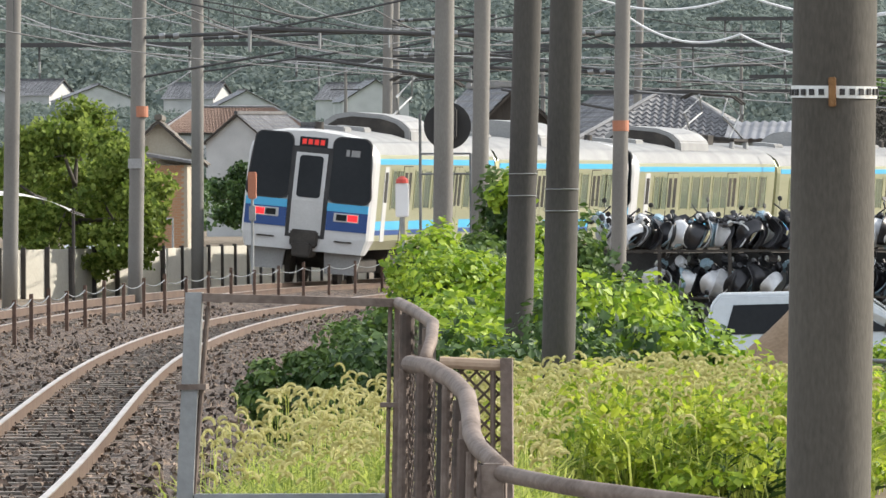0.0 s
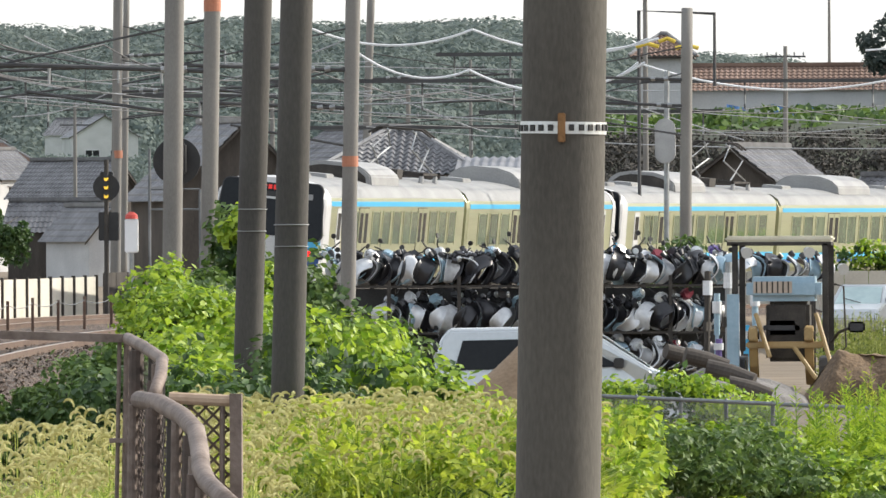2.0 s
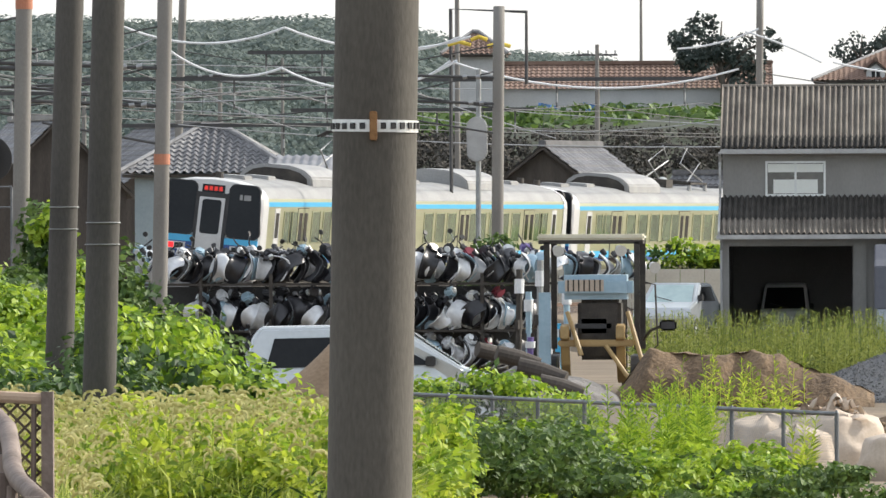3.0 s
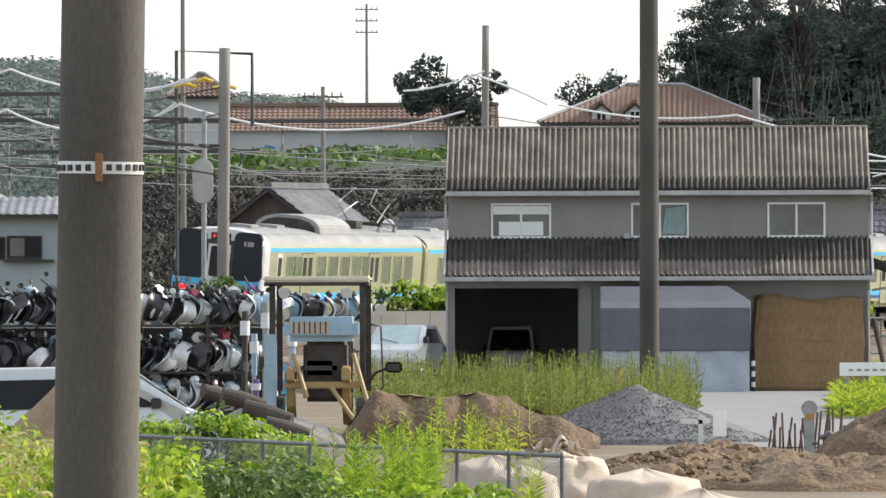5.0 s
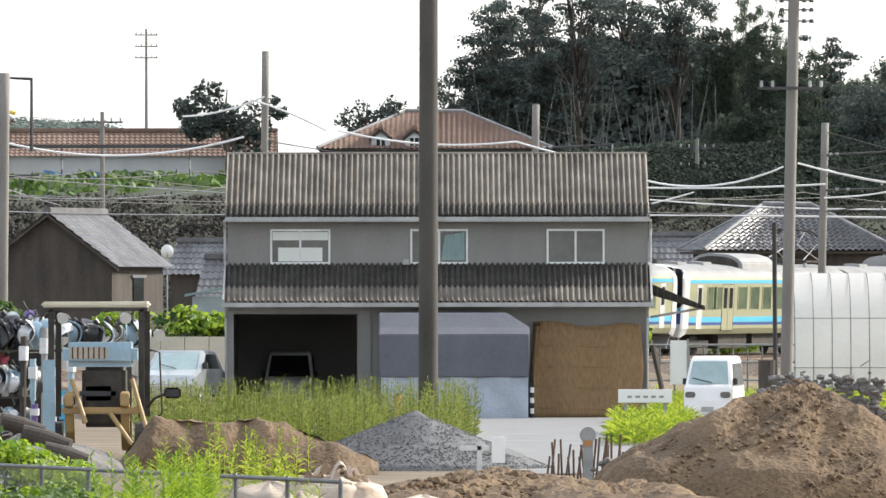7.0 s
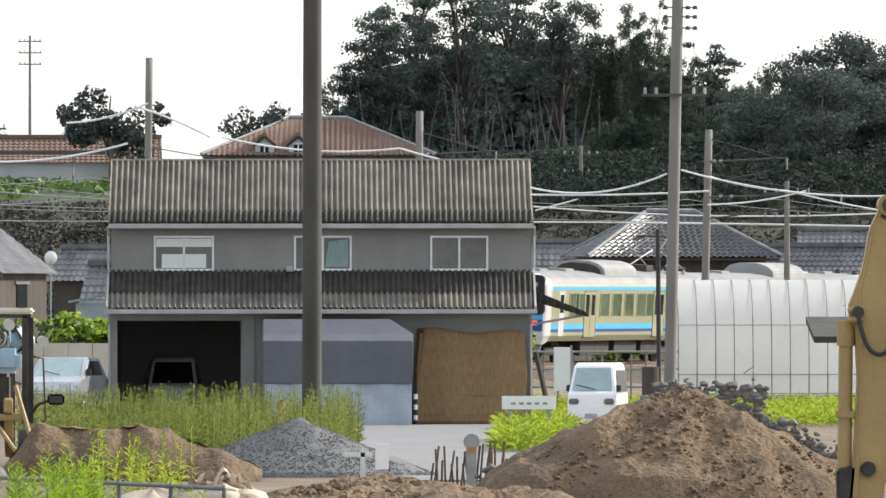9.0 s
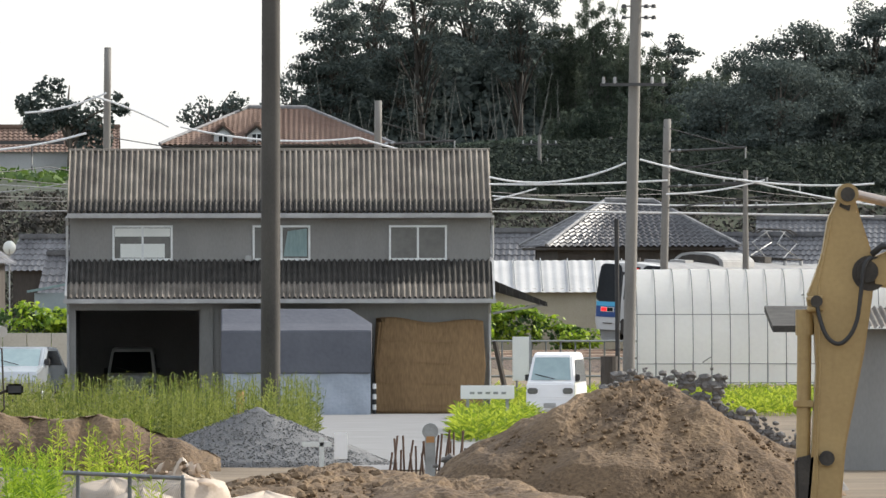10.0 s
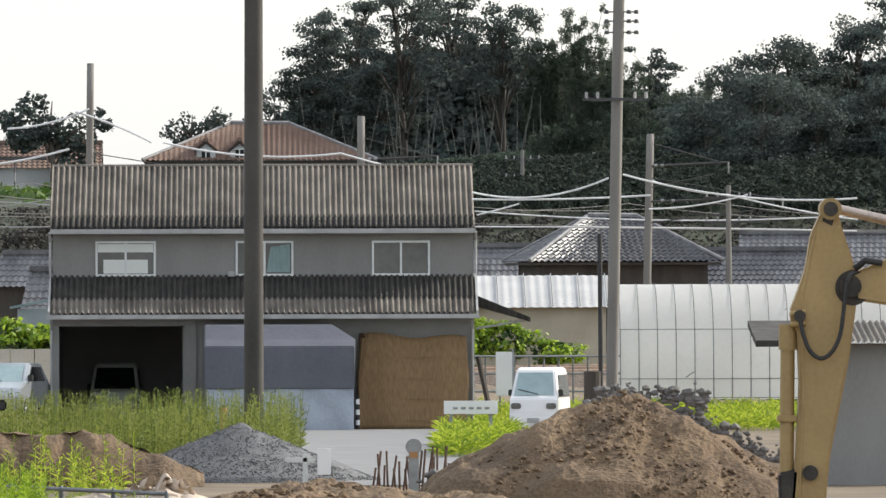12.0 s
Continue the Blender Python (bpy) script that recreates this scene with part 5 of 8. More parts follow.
tree(-3.8, 548, 8.9, 5.6, [(0, 0, 3.6, 1.4, 1.2, 1.4), (1.4, 0, 4.5, 0.8, 0.7, 0.8)], 900, 0.25, M["evergreen"], "sparse bare-branched tree on the ridge", 64, limbs=14)


def forest_tree(x, y, z0, top, w, seed, leafmat, label, category="tree", limbs=16, per=230, low=0.5, size=0.2, pad=(0.5, 1.05)):
    """A tall tree whose limbs fan out and carry flat uneven pads of leaves."""
    rng = np.random.default_rng(seed)
    h = top - z0
    t = thing("tree", label, category, pose(x, y, z0), "trees")
    wood, pads = Mesh(), []
    r = 0.016 * h + 0.05
    lean = rng.normal() * 0.04 * h
    wood.tube([(0, 0, -1.0), (lean * 0.4, 0, h * 0.3), (lean, 0, h * 0.62), (lean * 1.1, 0, h * 0.9)], [r, r * 0.8, r * 0.5, r * 0.12], 8)
    for k in range(limbs):
        q = (k + rng.random()) / limbs
        z = h * (low + (0.96 - low) * q)
        reach = w * (1.0 - 0.55 * max(0.0, (q - 0.45) / 0.55) ** 2) * rng.uniform(0.35, 1.05)
        a = rng.uniform(0, 2 * math.pi)
        e = Vector((lean * q + math.cos(a) * reach, math.sin(a) * reach, z))
        s = h * (0.28 + 0.45 * q) * rng.uniform(0.8, 1.0)
        mid = Vector((lean * 0.6 * q + e.x * 0.45, e.y * 0.45, s + (z - s) * 0.62))
        wood.tube([(lean * s / h, 0, s), mid, e], [r * 0.36, r * 0.22, r * 0.06], 5)
        for _ in range(3):
            f = e + Vector((rng.normal() * 0.55, rng.normal() * 0.5, rng.uniform(-0.25, 0.45)))
            wood.tube([mid, f], [r * 0.12, r * 0.03], 4)
            pads.append((f.x, f.y, f.z, rng.uniform(*pad), rng.uniform(*pad), rng.uniform(*pad) * 0.5))
    part("trunk", wood, M["timber"], t, smooth=True)
    part("crown", quads("crown", pad_leaves(pads, per // 3, size, rng, 0.15, 0.4), leafmat), None, t)
    return t


def bamboo_clump(x, y, z0, top, seed, label, n=14, mix="bamboo"):
    """Slender culms that arch over under feathery plumes."""
    rng = np.random.default_rng(seed)
    t = thing("bamboo", label, "bamboo", pose(x, y, z0), "bamboo clumps")
    stems, pads = Mesh(), []
    for _ in range(n):
        h = (top - z0) * rng.uniform(0.72, 1.0)
        bx, a = rng.normal() * 0.6, rng.normal() * 0.5
        pts = [(bx + a * 1.6 * (k / 7) ** 2.6, 0.3 * rng.normal() * k / 7, h * (k / 7) * (1 - 0.06 * (k / 7) ** 3)) for k in range(8)]
        stems.tube(pts, [0.05 * (1 - 0.8 * k / 7) for k in range(8)], 5)
        for k in range(9):
            q = 0.3 + 0.7 * (k + rng.random()) / 9
            i = min(6, int(q * 7))
            p = Vector(pts[i]).lerp(Vector(pts[i + 1]), q * 7 - i)
            wd = 0.62 * (1.15 - 0.75 * q)
            pads.append((p.x + rng.normal() * 0.3 * (1.2 - q), p.y, p.z, wd, wd, 0.32))
    tagged(part("culm", stems, M["bamboostem"], t), "thin pale culms", kind="stuff")
    part("foliage", quads("foliage", pad_leaves(pads, 95, 0.19, rng, 0.0, 0.2, 0.34), M[mix]), None, t)
    return t


rngt = random.Random(8)
for i, (x, z, w) in enumerate(((3.3, 19.9, 2.0), (5.6, 21.7, 2.5), (8.6, 22.2, 2.8), (11.7, 22.2, 2.8), (14.2, 21.2, 2.0), (2.4, 17.2, 1.7), (4.6, 17.0, 1.8), (7.2, 17.8, 2.2), (10.2, 18.0, 2.3), (13.2, 17.6, 2.2))):
    y = 600 + rngt.uniform(-8, 8)
    forest_tree(x * y / 600, y, 9.3, 3.85 + (z - 3.85) * y / 600, w, 70 + i, M["evergreen"], "tall dark broadleaf evergreen with fanning bare limbs", limbs=20, per=300, low=0.55 if z > 19 else 0.4)
forest_tree(0.9, 604, 9.2, 16.0, 1.9, 67, M["evergreen"], "sparse tree with open branches beside the evergreens", limbs=11, per=120, low=0.5)
for i, (x, z) in enumerate(((16.2, 20.0), (17.2, 21.6), (18.7, 21.8), (19.9, 20.2), (21.2, 18.4), (20.4, 19.0), (24.4, 16.6), (25.6, 17.0), (26.6, 17.6), (17.9, 18.6))):
    y = 596 + rngt.uniform(-4, 4)
    bamboo_clump(x * y / 600, y, 9.4, 3.85 + (z - 3.85) * y / 600, 80 + i, "feathery grey-green bamboo clump on the hillside")
forest_tree(23.1, 598, 9.5, 18.4, 0.9, 88, M["evergreen"], "narrow dark conifer on the hillside", "conifer", limbs=22, per=200, low=0.3, pad=(0.35, 0.6))
for i, (x, z, w) in enumerate(((27.4, 17.4, 1.9), (29.9, 18.8, 2.2), (32.3, 18.9, 2.2), (34.7, 20.3, 2.4), (37.4, 22.0, 2.8), (40.5, 22.5, 2.8), (28.6, 15.4, 2.2), (31.2, 16.2, 2.3), (33.8, 16.6, 2.3), (36.8, 17.6, 2.4), (25.6, 14.6, 1.8))):
    y = 582 + 3 * (i % 5)
    forest_tree(x * y / 600, y, 8.0, 3.85 + (z - 3.85) * y / 600, w, 90 + i, M["evergreen"], "dense dark evergreen tree on the hillside", limbs=22, per=420, low=0.3, pad=(0.7, 1.2))
und = [(-1, 12.5), (4, 15.5), (9, 18), (15, 18), (22, 15.5), (27, 14.5), (32, 16.5), (40, 17.5)]
canopy("undergrowth", 606, und, 14, 2600, 0.6, M["evergreen"], "dark undergrowth and bamboo on the hillside", 99, base=9.0)
rng_b = np.random.default_rng(12)
canopy("hill_thicket", 585, [(3, 10.6), (9, 11.2), (15, 11.8), (22, 11.2), (30, 11.5), (48, 12.5)], 60, 4200, 0.3, M["hillgreen"], "dark green thicket on the hillside", 98, base=8.4)
for i in range(8):
    bamboo_clump(16.0 + 1.15 * i + rngt.uniform(-0.3, 0.3), 562 + rngt.uniform(-5, 5), 8.0, 8.0 + rngt.uniform(4.8, 7.2), 320 + i, "soft green bamboo clump low on the hillside", 12, "hillgreen" if i % 2 else "bamboo")
for i in range(11):
    x = 22.6 + 1.7 * i + rngt.uniform(-0.4, 0.4)
    y = 512 + rngt.uniform(-6, 6)
    forest_tree(x, y, 6.2, 6.2 + rngt.uniform(7.2, 9.2), 2.0, 340 + i, M["evergreen"], "dense dark evergreen tree on the lower slope", limbs=24, per=420, low=0.12, size=0.18, pad=(0.7, 1.2))
cul = thing("bamboo_stand", "bare pale bamboo stems leaning among the dark trees", "bamboo", pose(9, 580, 8.8))
for k in range(56):
    x = rng_b.uniform(-6.5, 8.5) if k % 3 else rng_b.uniform(-1.5, 6.5)
    h, a = rng_b.uniform(3.0, 7.2), rng_b.normal() * 0.8
    part("stem", Mesh().tube([(x, rng_b.uniform(-3, 3), 0), (x + a * 0.35, 0, h * 0.5), (x + a * 1.1, 0, h)], [0.034, 0.026, 0.01], 5), M["bamboostem"], cul)


# ---------- greenhouse ----------
def build_greenhouse():
    g = thing("greenhouse", "long plastic-film tunnel greenhouse with steel hoops", "greenhouse", pose(0, 326, 0))
    # the long side faces the yard; the roof curves up and back from it
    def prof(k):
        a = k * math.pi
        return (-2.9 + 2.9 * (1 - math.cos(a)), 1.15 + 3.05 * math.sin(a) ** 0.72)
    sk = Mesh().grid(80, 30, lambda u, v: (11.5 + 16 * u, prof(v)[0] + 2.9, prof(v)[1]))
    part("film", sk, M["film"], g, "milky plastic film", smooth=True)
    ends = Mesh()
    pts = [(prof(k / 24)[0] + 2.9, prof(k / 24)[1]) for k in range(25)]
    ends.prism([(0.0, 0.05)] + pts + [(5.8, 0.05)], "x", 11.45, 11.49)
    part("end_film", ends, M["film"], g)
    skirt = Mesh().grid(80, 2, lambda u, v: (11.5 + 16 * u, -0.02 + 0.02 * math.sin(u * 60), 0.5 + 0.66 * v))
    part("side_film", skirt, M["film"], g)
    for i in range(27):
        x = 11.5 + i * 0.6
        h = part("hoop", Mesh().tube([(x, p[0] - 0.03 if k < 14 else p[0] + 0.03, p[1] + 0.02) for k, p in enumerate(pts)], 0.014, 5), M["galvdark"], g)
        part("post", Mesh().tube([(x, -0.04, 0), (x, -0.04, 1.2)], 0.025, 5), M["galv"], g)
    for z, yy in ((0.55, -0.06), (1.16, -0.06), (2.75, 0.16)):
        part("purlin", Mesh().tube([(11.45, yy - 0.02, z), (27.5, yy - 0.02, z)], 0.014, 5), M["galv"], g)
    part("brace", Mesh().tube([(13.6, -0.05, 1.2), (16.9, 0.7, 3.4)], 0.02, 5), M["galv"], g)
    rng = np.random.default_rng(4)
    cr = leaves(1200, lambda r: (r.uniform(11.7, 27), r.uniform(0.5, 5), abs(r.normal()) * 0.25 + 0.1), 0.2, rng)
    tagged(part("crop_rows", quads("crop_rows", cr + np.array([0, 326, 0]), M["leafmid"])), "dry crop rows inside the greenhouse", "crop", kind="stuff")


build_greenhouse()


# ---------- railway furniture and the far bank of the line ----------
def off_track(y, o, z=0.0):
    t = (track_x(y + 1) - track_x(y - 1)) / 2
    k = math.hypot(1, t)
    return Vector((track_x(y) + o / k, y - o * t / k, z))


def build_post_fence():
    f = thing("rope_fence", "row of thin rusty steel posts joined by a slack rope", "fence")
    tops = []
    for i in range(25):
        y = 132 + i * 4.6
        p = off_track(y, 1.25, 1.35)
        part("post", Mesh().box(p.x - 0.03, p.x + 0.03, p.y - 0.03, p.y + 0.03, 1.3, 2.18 + 0.05 * math.sin(i * 2.1)), M["postrust"], f)
        tops.append(Vector((p.x, p.y, 2.1)))
    for a, b in zip(tops, tops[1:]):
        part("rope", Mesh().tube([a + (b - a) * k / 6 + Vector((0, 0, -0.09 * (1 - (k / 3 - 1) ** 2))) for k in range(7)], 0.01, 5), M["galvdark"], f)


def build_wall():
    w = thing("wall_railway", "pale concrete panel wall with dark posts beside the line", "wall", kind="structure")
    a, b = Vector((-36.5, 223, 0)), Vector((-29.6, 243, 0))
    n = 17
    for i in range(n):
        p, q = a + (b - a) * i / n, a + (b - a) * (i + 0.93) / n
        d = (q - p).normalized()
        o = Vector((d.y, -d.x, 0)) * 0.06
        g = Mesh().add([p, q, q + o, p + o] + [v + Vector((0, 0, 2.42)) for v in (p, q, q + o, p + o)], [(0, 1, 2, 3), (4, 7, 6, 5), (0, 4, 5, 1), (1, 5, 6, 2), (2, 6, 7, 3), (3, 7, 4, 0)])
        part("panel", g, M["wallpanel"], w)
        c = q + o * 1.5
        part("post", Mesh().box(c.x - 0.05, c.x + 0.05, c.y - 0.07, c.y + 0.07, 1.2, 2.47), M["under"], w)
    a, b = b + (b - a) / n * 0.2, Vector((-27.4, 270, 0))
    for i in range(16):
        p, q = a + (b - a) * i / 16, a + (b - a) * (i + 0.92) / 16
        o = Vector((0.06, -0.01, 0))
        g = Mesh().add([p, q, q + o, p + o] + [v + Vector((0, 0, 2.40)) for v in (p, q, q + o, p + o)], [(0, 1, 2, 3), (4, 7, 6, 5), (0, 4, 5, 1), (1, 5, 6, 2), (2, 6, 7, 3), (3, 7, 4, 0)])
        part("panel", g, M["wallpanel"], w)
        part("post", Mesh().box(q.x + 0.02, q.x + 0.12, q.y, q.y + 0.14, 1.0, 2.45), M["under"], w)
    # Dark boards stand in for the train's shadow along the wall.
    a, b = Vector((-27.2, 270.3, 0)), Vector((-25.6, 292, 0))
    for i in range(12):
        p, q = a + (b - a) * i / 12, a + (b - a) * (i + 0.95) / 12
        o = Vector((0.05, 0, 0))
        part("board", Mesh().add([p, q, q + o, p + o] + [v + Vector((0, 0, 2.5)) for v in (p, q, q + o, p + o)], [(0, 1, 2, 3), (4, 7, 6, 5), (0, 4, 5, 1), (1, 5, 6, 2), (2, 6, 7, 3), (3, 7, 4, 0)]), M["timber"], w, "dark boards standing in for the train's shadow")


def gable_house(name, x, y, z, wid, dep, eave, ridge, turn, roofmat, wallmat, label, category="house", over=0.35, windows=(), pitch=0.28):
    """A house with its ridge along local y; turn in degrees."""
    h = thing(name, label, category, pose(x, y, z, 0, 0, turn), "houses")
    a = wid / 2
    part("wall", Mesh().prism([(-a, -1.2), (a, -1.2), (a, eave), (0, ridge - 0.12), (-a, eave)], "y", -dep / 2, dep / 2), wallmat, h)
    for s in (-1, 1):
        k = (ridge - eave) / a
        e = (s * (a + over), eave - k * over)
        g = Mesh()
        n = int(dep / pitch * 4)
        rows = max(4, int(math.hypot(a, ridge - eave) / 0.32))
        v = []
        for j in range(rows * 2):
            q = (j // 2 + (j % 2)) / rows
            lift = 0.05 if j % 2 == 0 else 0.0
            for i in range(n + 1):
                yy = -dep / 2 - over + (dep + 2 * over) * i / n
                v.append((e[0] * (1 - q), yy, e[1] + (ridge - e[1]) * q + lift + 0.03 * math.cos(2 * math.pi * yy / pitch)))
        g.add(v, [(j * (n + 1) + i, j * (n + 1) + i + 1, (j + 1) * (n + 1) + i + 1, (j + 1) * (n + 1) + i) for j in range(rows * 2 - 1) for i in range(n)])
        part("roof", g, roofmat, h)
        part("eaves_board", Mesh().prism([(e[0], e[1] - 0.12), (e[0], e[1]), (0, ridge - 0.02), (0, ridge - 0.14)], "y", -dep / 2 - over + 0.02, -dep / 2 - over + 0.08), M["timber"], h)
    part("ridge", Mesh().box(-0.14, 0.14, -dep / 2 - over - 0.03, dep / 2 + over, ridge - 0.03, ridge + 0.2), roofmat, h, bevel=0.04)
    for side, p, z0, w, hh in windows:
        if side == "f":
            o = part("window", Mesh().box(p - w / 2, p + w / 2, -dep / 2 - 0.04, -dep / 2 + 0.02, z0, z0 + hh), M["glassdark"], h)
            part("window_frame", Mesh().box(p - w / 2 - 0.06, p + w / 2 + 0.06, -dep / 2 - 0.07, -dep / 2 - 0.03, z0 + hh, z0 + hh + 0.06).box(p - w / 2 - 0.06, p + w / 2 + 0.06, -dep / 2 - 0.07, -dep / 2 - 0.03, z0 - 0.06, z0).box(p - 0.03, p + 0.03, -dep / 2 - 0.07, -dep / 2 - 0.03, z0, z0 + hh), M["alu"], o)
        else:
            o = part("window", Mesh().box(a - 0.02, a + 0.04, p - w / 2, p + w / 2, z0, z0 + hh), M["glassdark"], h)
            part("window_frame", Mesh().box(a + 0.02, a + 0.08, p - w / 2 - 0.2, p + w / 2 + 0.2, z0 + hh, z0 + hh + 0.1).box(a + 0.02, a + 0.07, p - w / 2 - 0.06, p + w / 2 + 0.06, z0 - 0.08, z0), M["tile"], o)
    return h


def hip_house(name, x, y, z, wid, dep, eave, ridge, ridge_len, turn, roofmat, wallmat, label, category="house", over=0.6):
    """A hipped roof on plain walls; ridge along local x."""
    h = thing(name, label, category, pose(x, y, z, 0, 0, turn), "houses")
    a, b, r = wid / 2, dep / 2, ridge_len / 2
    part("wall", Mesh().box(-a, a, -b, b, -1.2, eave), wallmat, h)
    A, B = a + over, b + over
    ez = eave - 0.1
    cor = {"front": [(-A, -B), (A, -B), (r, 0), (-r, 0)], "back": [(A, B), (-A, B), (-r, 0), (r, 0)], "left": [(-A, B), (-A, -B), (-r, 0), (-r, 0)], "right": [(A, -B), (A, B), (r, 0), (r, 0)]}
    for q in cor.values():
        p = [Vector((*q[0], ez)), Vector((*q[1], ez)), Vector((*q[2], ridge)), Vector((*q[3], ridge))]
        g = Mesh()
        n = max(8, int((p[1] - p[0]).length / 0.07))
        rows = max(5, int((p[3] - p[0]).length / 0.38))
        v = []
        for j in range(rows * 2):
            k = (j // 2 + j % 2) / rows
            l0, l1 = p[0].lerp(p[3], k), p[1].lerp(p[2], k)
            for i in range(n + 1):
                c = l0.lerp(l1, i / n)
                v.append(c + Vector((0, 0, (0.055 if j % 2 == 0 else 0) + 0.05 * math.cos(2 * math.pi * (c - p[0]).dot((p[1] - p[0]).normalized()) / 0.28))))
        g.add(v, [(j * (n + 1) + i, j * (n + 1) + i + 1, (j + 1) * (n + 1) + i + 1, (j + 1) * (n + 1) + i) for j in range(rows * 2 - 1) for i in range(n)])
        part("roof", g, roofmat, h)
        if q[2] != q[3]:
            for e0, e1 in ((p[0], p[3]), (p[1], p[2])):
                part("hip_ridge", Mesh().tube([e0 + Vector((0, 0, 0.08)), e1 + Vector((0, 0, 0.05))], 0.09, 6), M["ridgepale"], h)
    part("ridge", Mesh().tube([(-r, 0, ridge + 0.08), (r, 0, ridge + 0.05)], 0.12, 6), M["ridgepale"], h)
    part("eaves", Mesh().box(-A + 0.1, A - 0.1, -B + 0.1, B - 0.1, ez - 0.12, ez - 0.02), M["timber"], h)
    return h


build_post_fence()
build_wall()
gable_house("storehouse", -77.6, 694, 1.3, 5.0, 6.5, 5.7, 7.6, -22, M["tile"], M["plaster"], "white plastered storehouse with a grey tiled gable roof", windows=(("r", -1.6, 4.0, 0.6, 1.0), ("r", 1.8, 4.0, 0.6, 1.0)))
gable_house("outbuilding", -54.0, 530, 1.3, 2.6, 5.5, 1.9, 3.4, 30, M["tile"], M["plaster"], "low cream outbuilding with a dark tiled roof")
gable_house("outbuilding", -56.4, 536, 1.3, 3.2, 4.5, 2.3, 3.7, 82, M["tile"], M["timber"], "low dark timber outbuilding with a tiled roof")
gable_house("house", -63, 610, 1.3, 5, 6, 4.2, 6.3, 60, M["tile"], M["timber"], "old tiled house among the village roofs")
gable_house("house", -46.3, 380, 1.3, 3.0, 9, 3.7, 5.1, 6, M["slate"], M["tan"], "tan rendered house with a weathered slate gable")
br = thing("brick_annex", "annex with orange-brown brick facing beside the line", "annex", pose(-45.2, 373, 1.3))
part("wall", Mesh().box(-0.65, 0.75, 0, 4, 0, 3.4), M["tan"], br)
bk = Mesh().box(0, 0.27, 0, 0.05, 0, 0.085).data("brick", M["brick"])
for r in range(32):
    for c in range(4):
        ob = part("brick", bk, None, br)
        ob.matrix_basis = pose(-0.62 + c * 0.29 + (0.1 if r % 2 else 0), -0.05, 0.2 + r * 0.1)
part("lean_to_roof", Mesh().prism([(-0.9, 3.75), (0.95, 3.45), (0.95, 3.55), (-0.9, 3.87)], "y", -0.5, 4.2), M["tile"], br)
hip_house("large_house", -103, 900, village_z(-103, 900), 13, 8, 6.0, 8.2, 7, 10, M["brownroof"], M["plaster"], "large pale house with a broad brown roof")
for i, (x, y, z, w, e, r) in enumerate(((-187, 1330, 9, 10, 6, 8), (-179, 1335, 8, 9, 6.2, 8.2), (-170, 1325, 8, 11, 5.5, 7.6), (-157, 1330, 9, 7, 6, 8), (-150, 1320, 8, 8, 5, 7), (-128, 1250, 8, 9, 6, 8), (-121, 1200, 7, 8, 6, 8.5))):
    gable_house("far_house", x, y, village_z(x, y), w, 7, e, r, 75 if i % 2 else 15, M["tile"], M["plaster"], "far white house on the hillside", windows=(("f", -1.5, 3.0, 1.6, 1.3), ("f", 1.5, 3.0, 1.6, 1.3)), pitch=0.6)
gable_house("house", -31.8, 424, 1.3, 7.5, 8, 4.0, 6.4, 24, M["tile"], M["timber"], "house with a broad grey tiled roof behind the line")
gable_house("house", -33.0, 372, 1.3, 5.4, 6, 3.6, 6.2, 20, M["tile"], M["timber"], "dark timber house with deep eaves")
gable_house("house", -27.8, 430, 1.3, 6.0, 7, 3.3, 4.8, 84, M["tile"], M["timber"], "long dark tiled roof behind the line")
gable_house("timber_house", -12.9, 363, 1.3, 4.6, 6, 3.4, 5.1, -16, M["tile"], M["timber"], "old weathered timber house with a tiled gable roof", windows=(("r", 0.0, 1.6, 1.2, 1.2),))
gable_house("house", -6.6, 410, 1.3, 3.4, 5, 2.2, 3.6, 80, M["tile"], M["timber"], "low old tiled house behind the shed")
gable_house("house", -8.6, 440, 1.3, 3.4, 5, 3.2, 4.4, 70, M["tile"], M["timber"], "low old tiled house behind the shed")
hip_house("house", -24.7, 348, 1.3, 5.0, 5, 4.2, 5.7, 0.8, 0, M["tile"], M["bluegrey"], "blue-grey rendered house with a hipped tile roof", over=0.5)
ann = thing("house_annex", "blue-grey rendered annex with two sliding windows", "house", pose(0, 344.2, 1.3))
part("wall", Mesh().box(-24.1, -19.7, 0, 3.5, -1.2, 4.05), M["bluegrey"], ann)
part("roof", corrugated(-22.6, -19.3, -0.5, 4.12, 2.0, 4.72, 0.3, 0.03), M["tile"], ann, "grey tiled lean-to roof")
part("eave_board", Mesh().box(-24.4, -19.3, -0.45, 0.0, 3.98, 4.12), M["timber"], ann, "dark eaves board")
for a, b, zlo in ((-23.3, -22.2, 2.62), (-22.05, -20.95, 2.66)):
    wdw = part("window", Mesh().box(a, b, -0.03, 0.02, zlo, zlo + 0.68), M["glassdark"], ann)
    part("window_frame", Mesh().box(a - 0.05, b + 0.05, -0.06, -0.03, zlo - 0.06, zlo).box(a - 0.05, b + 0.05, -0.06, -0.03, zlo + 0.68, zlo + 0.73).box(a - 0.05, a, -0.06, -0.03, zlo, zlo + 0.68).box(b, b + 0.05, -0.06, -0.03, zlo, zlo + 0.68), M["under"], wdw)
    part("pane", Mesh().box(a + 0.05, (a + b) / 2, -0.045, -0.032, zlo + 0.03, zlo + 0.65), M["pane"], wdw)
part("sill", Mesh().box(-22.2, -20.5, -0.25, -0.03, 2.5, 2.58), M["under"], ann)
dsh = thing("satellite_dish", "pale satellite dish on a thin mast by the old houses", "dish", pose(-10.1, 380, 1.3))
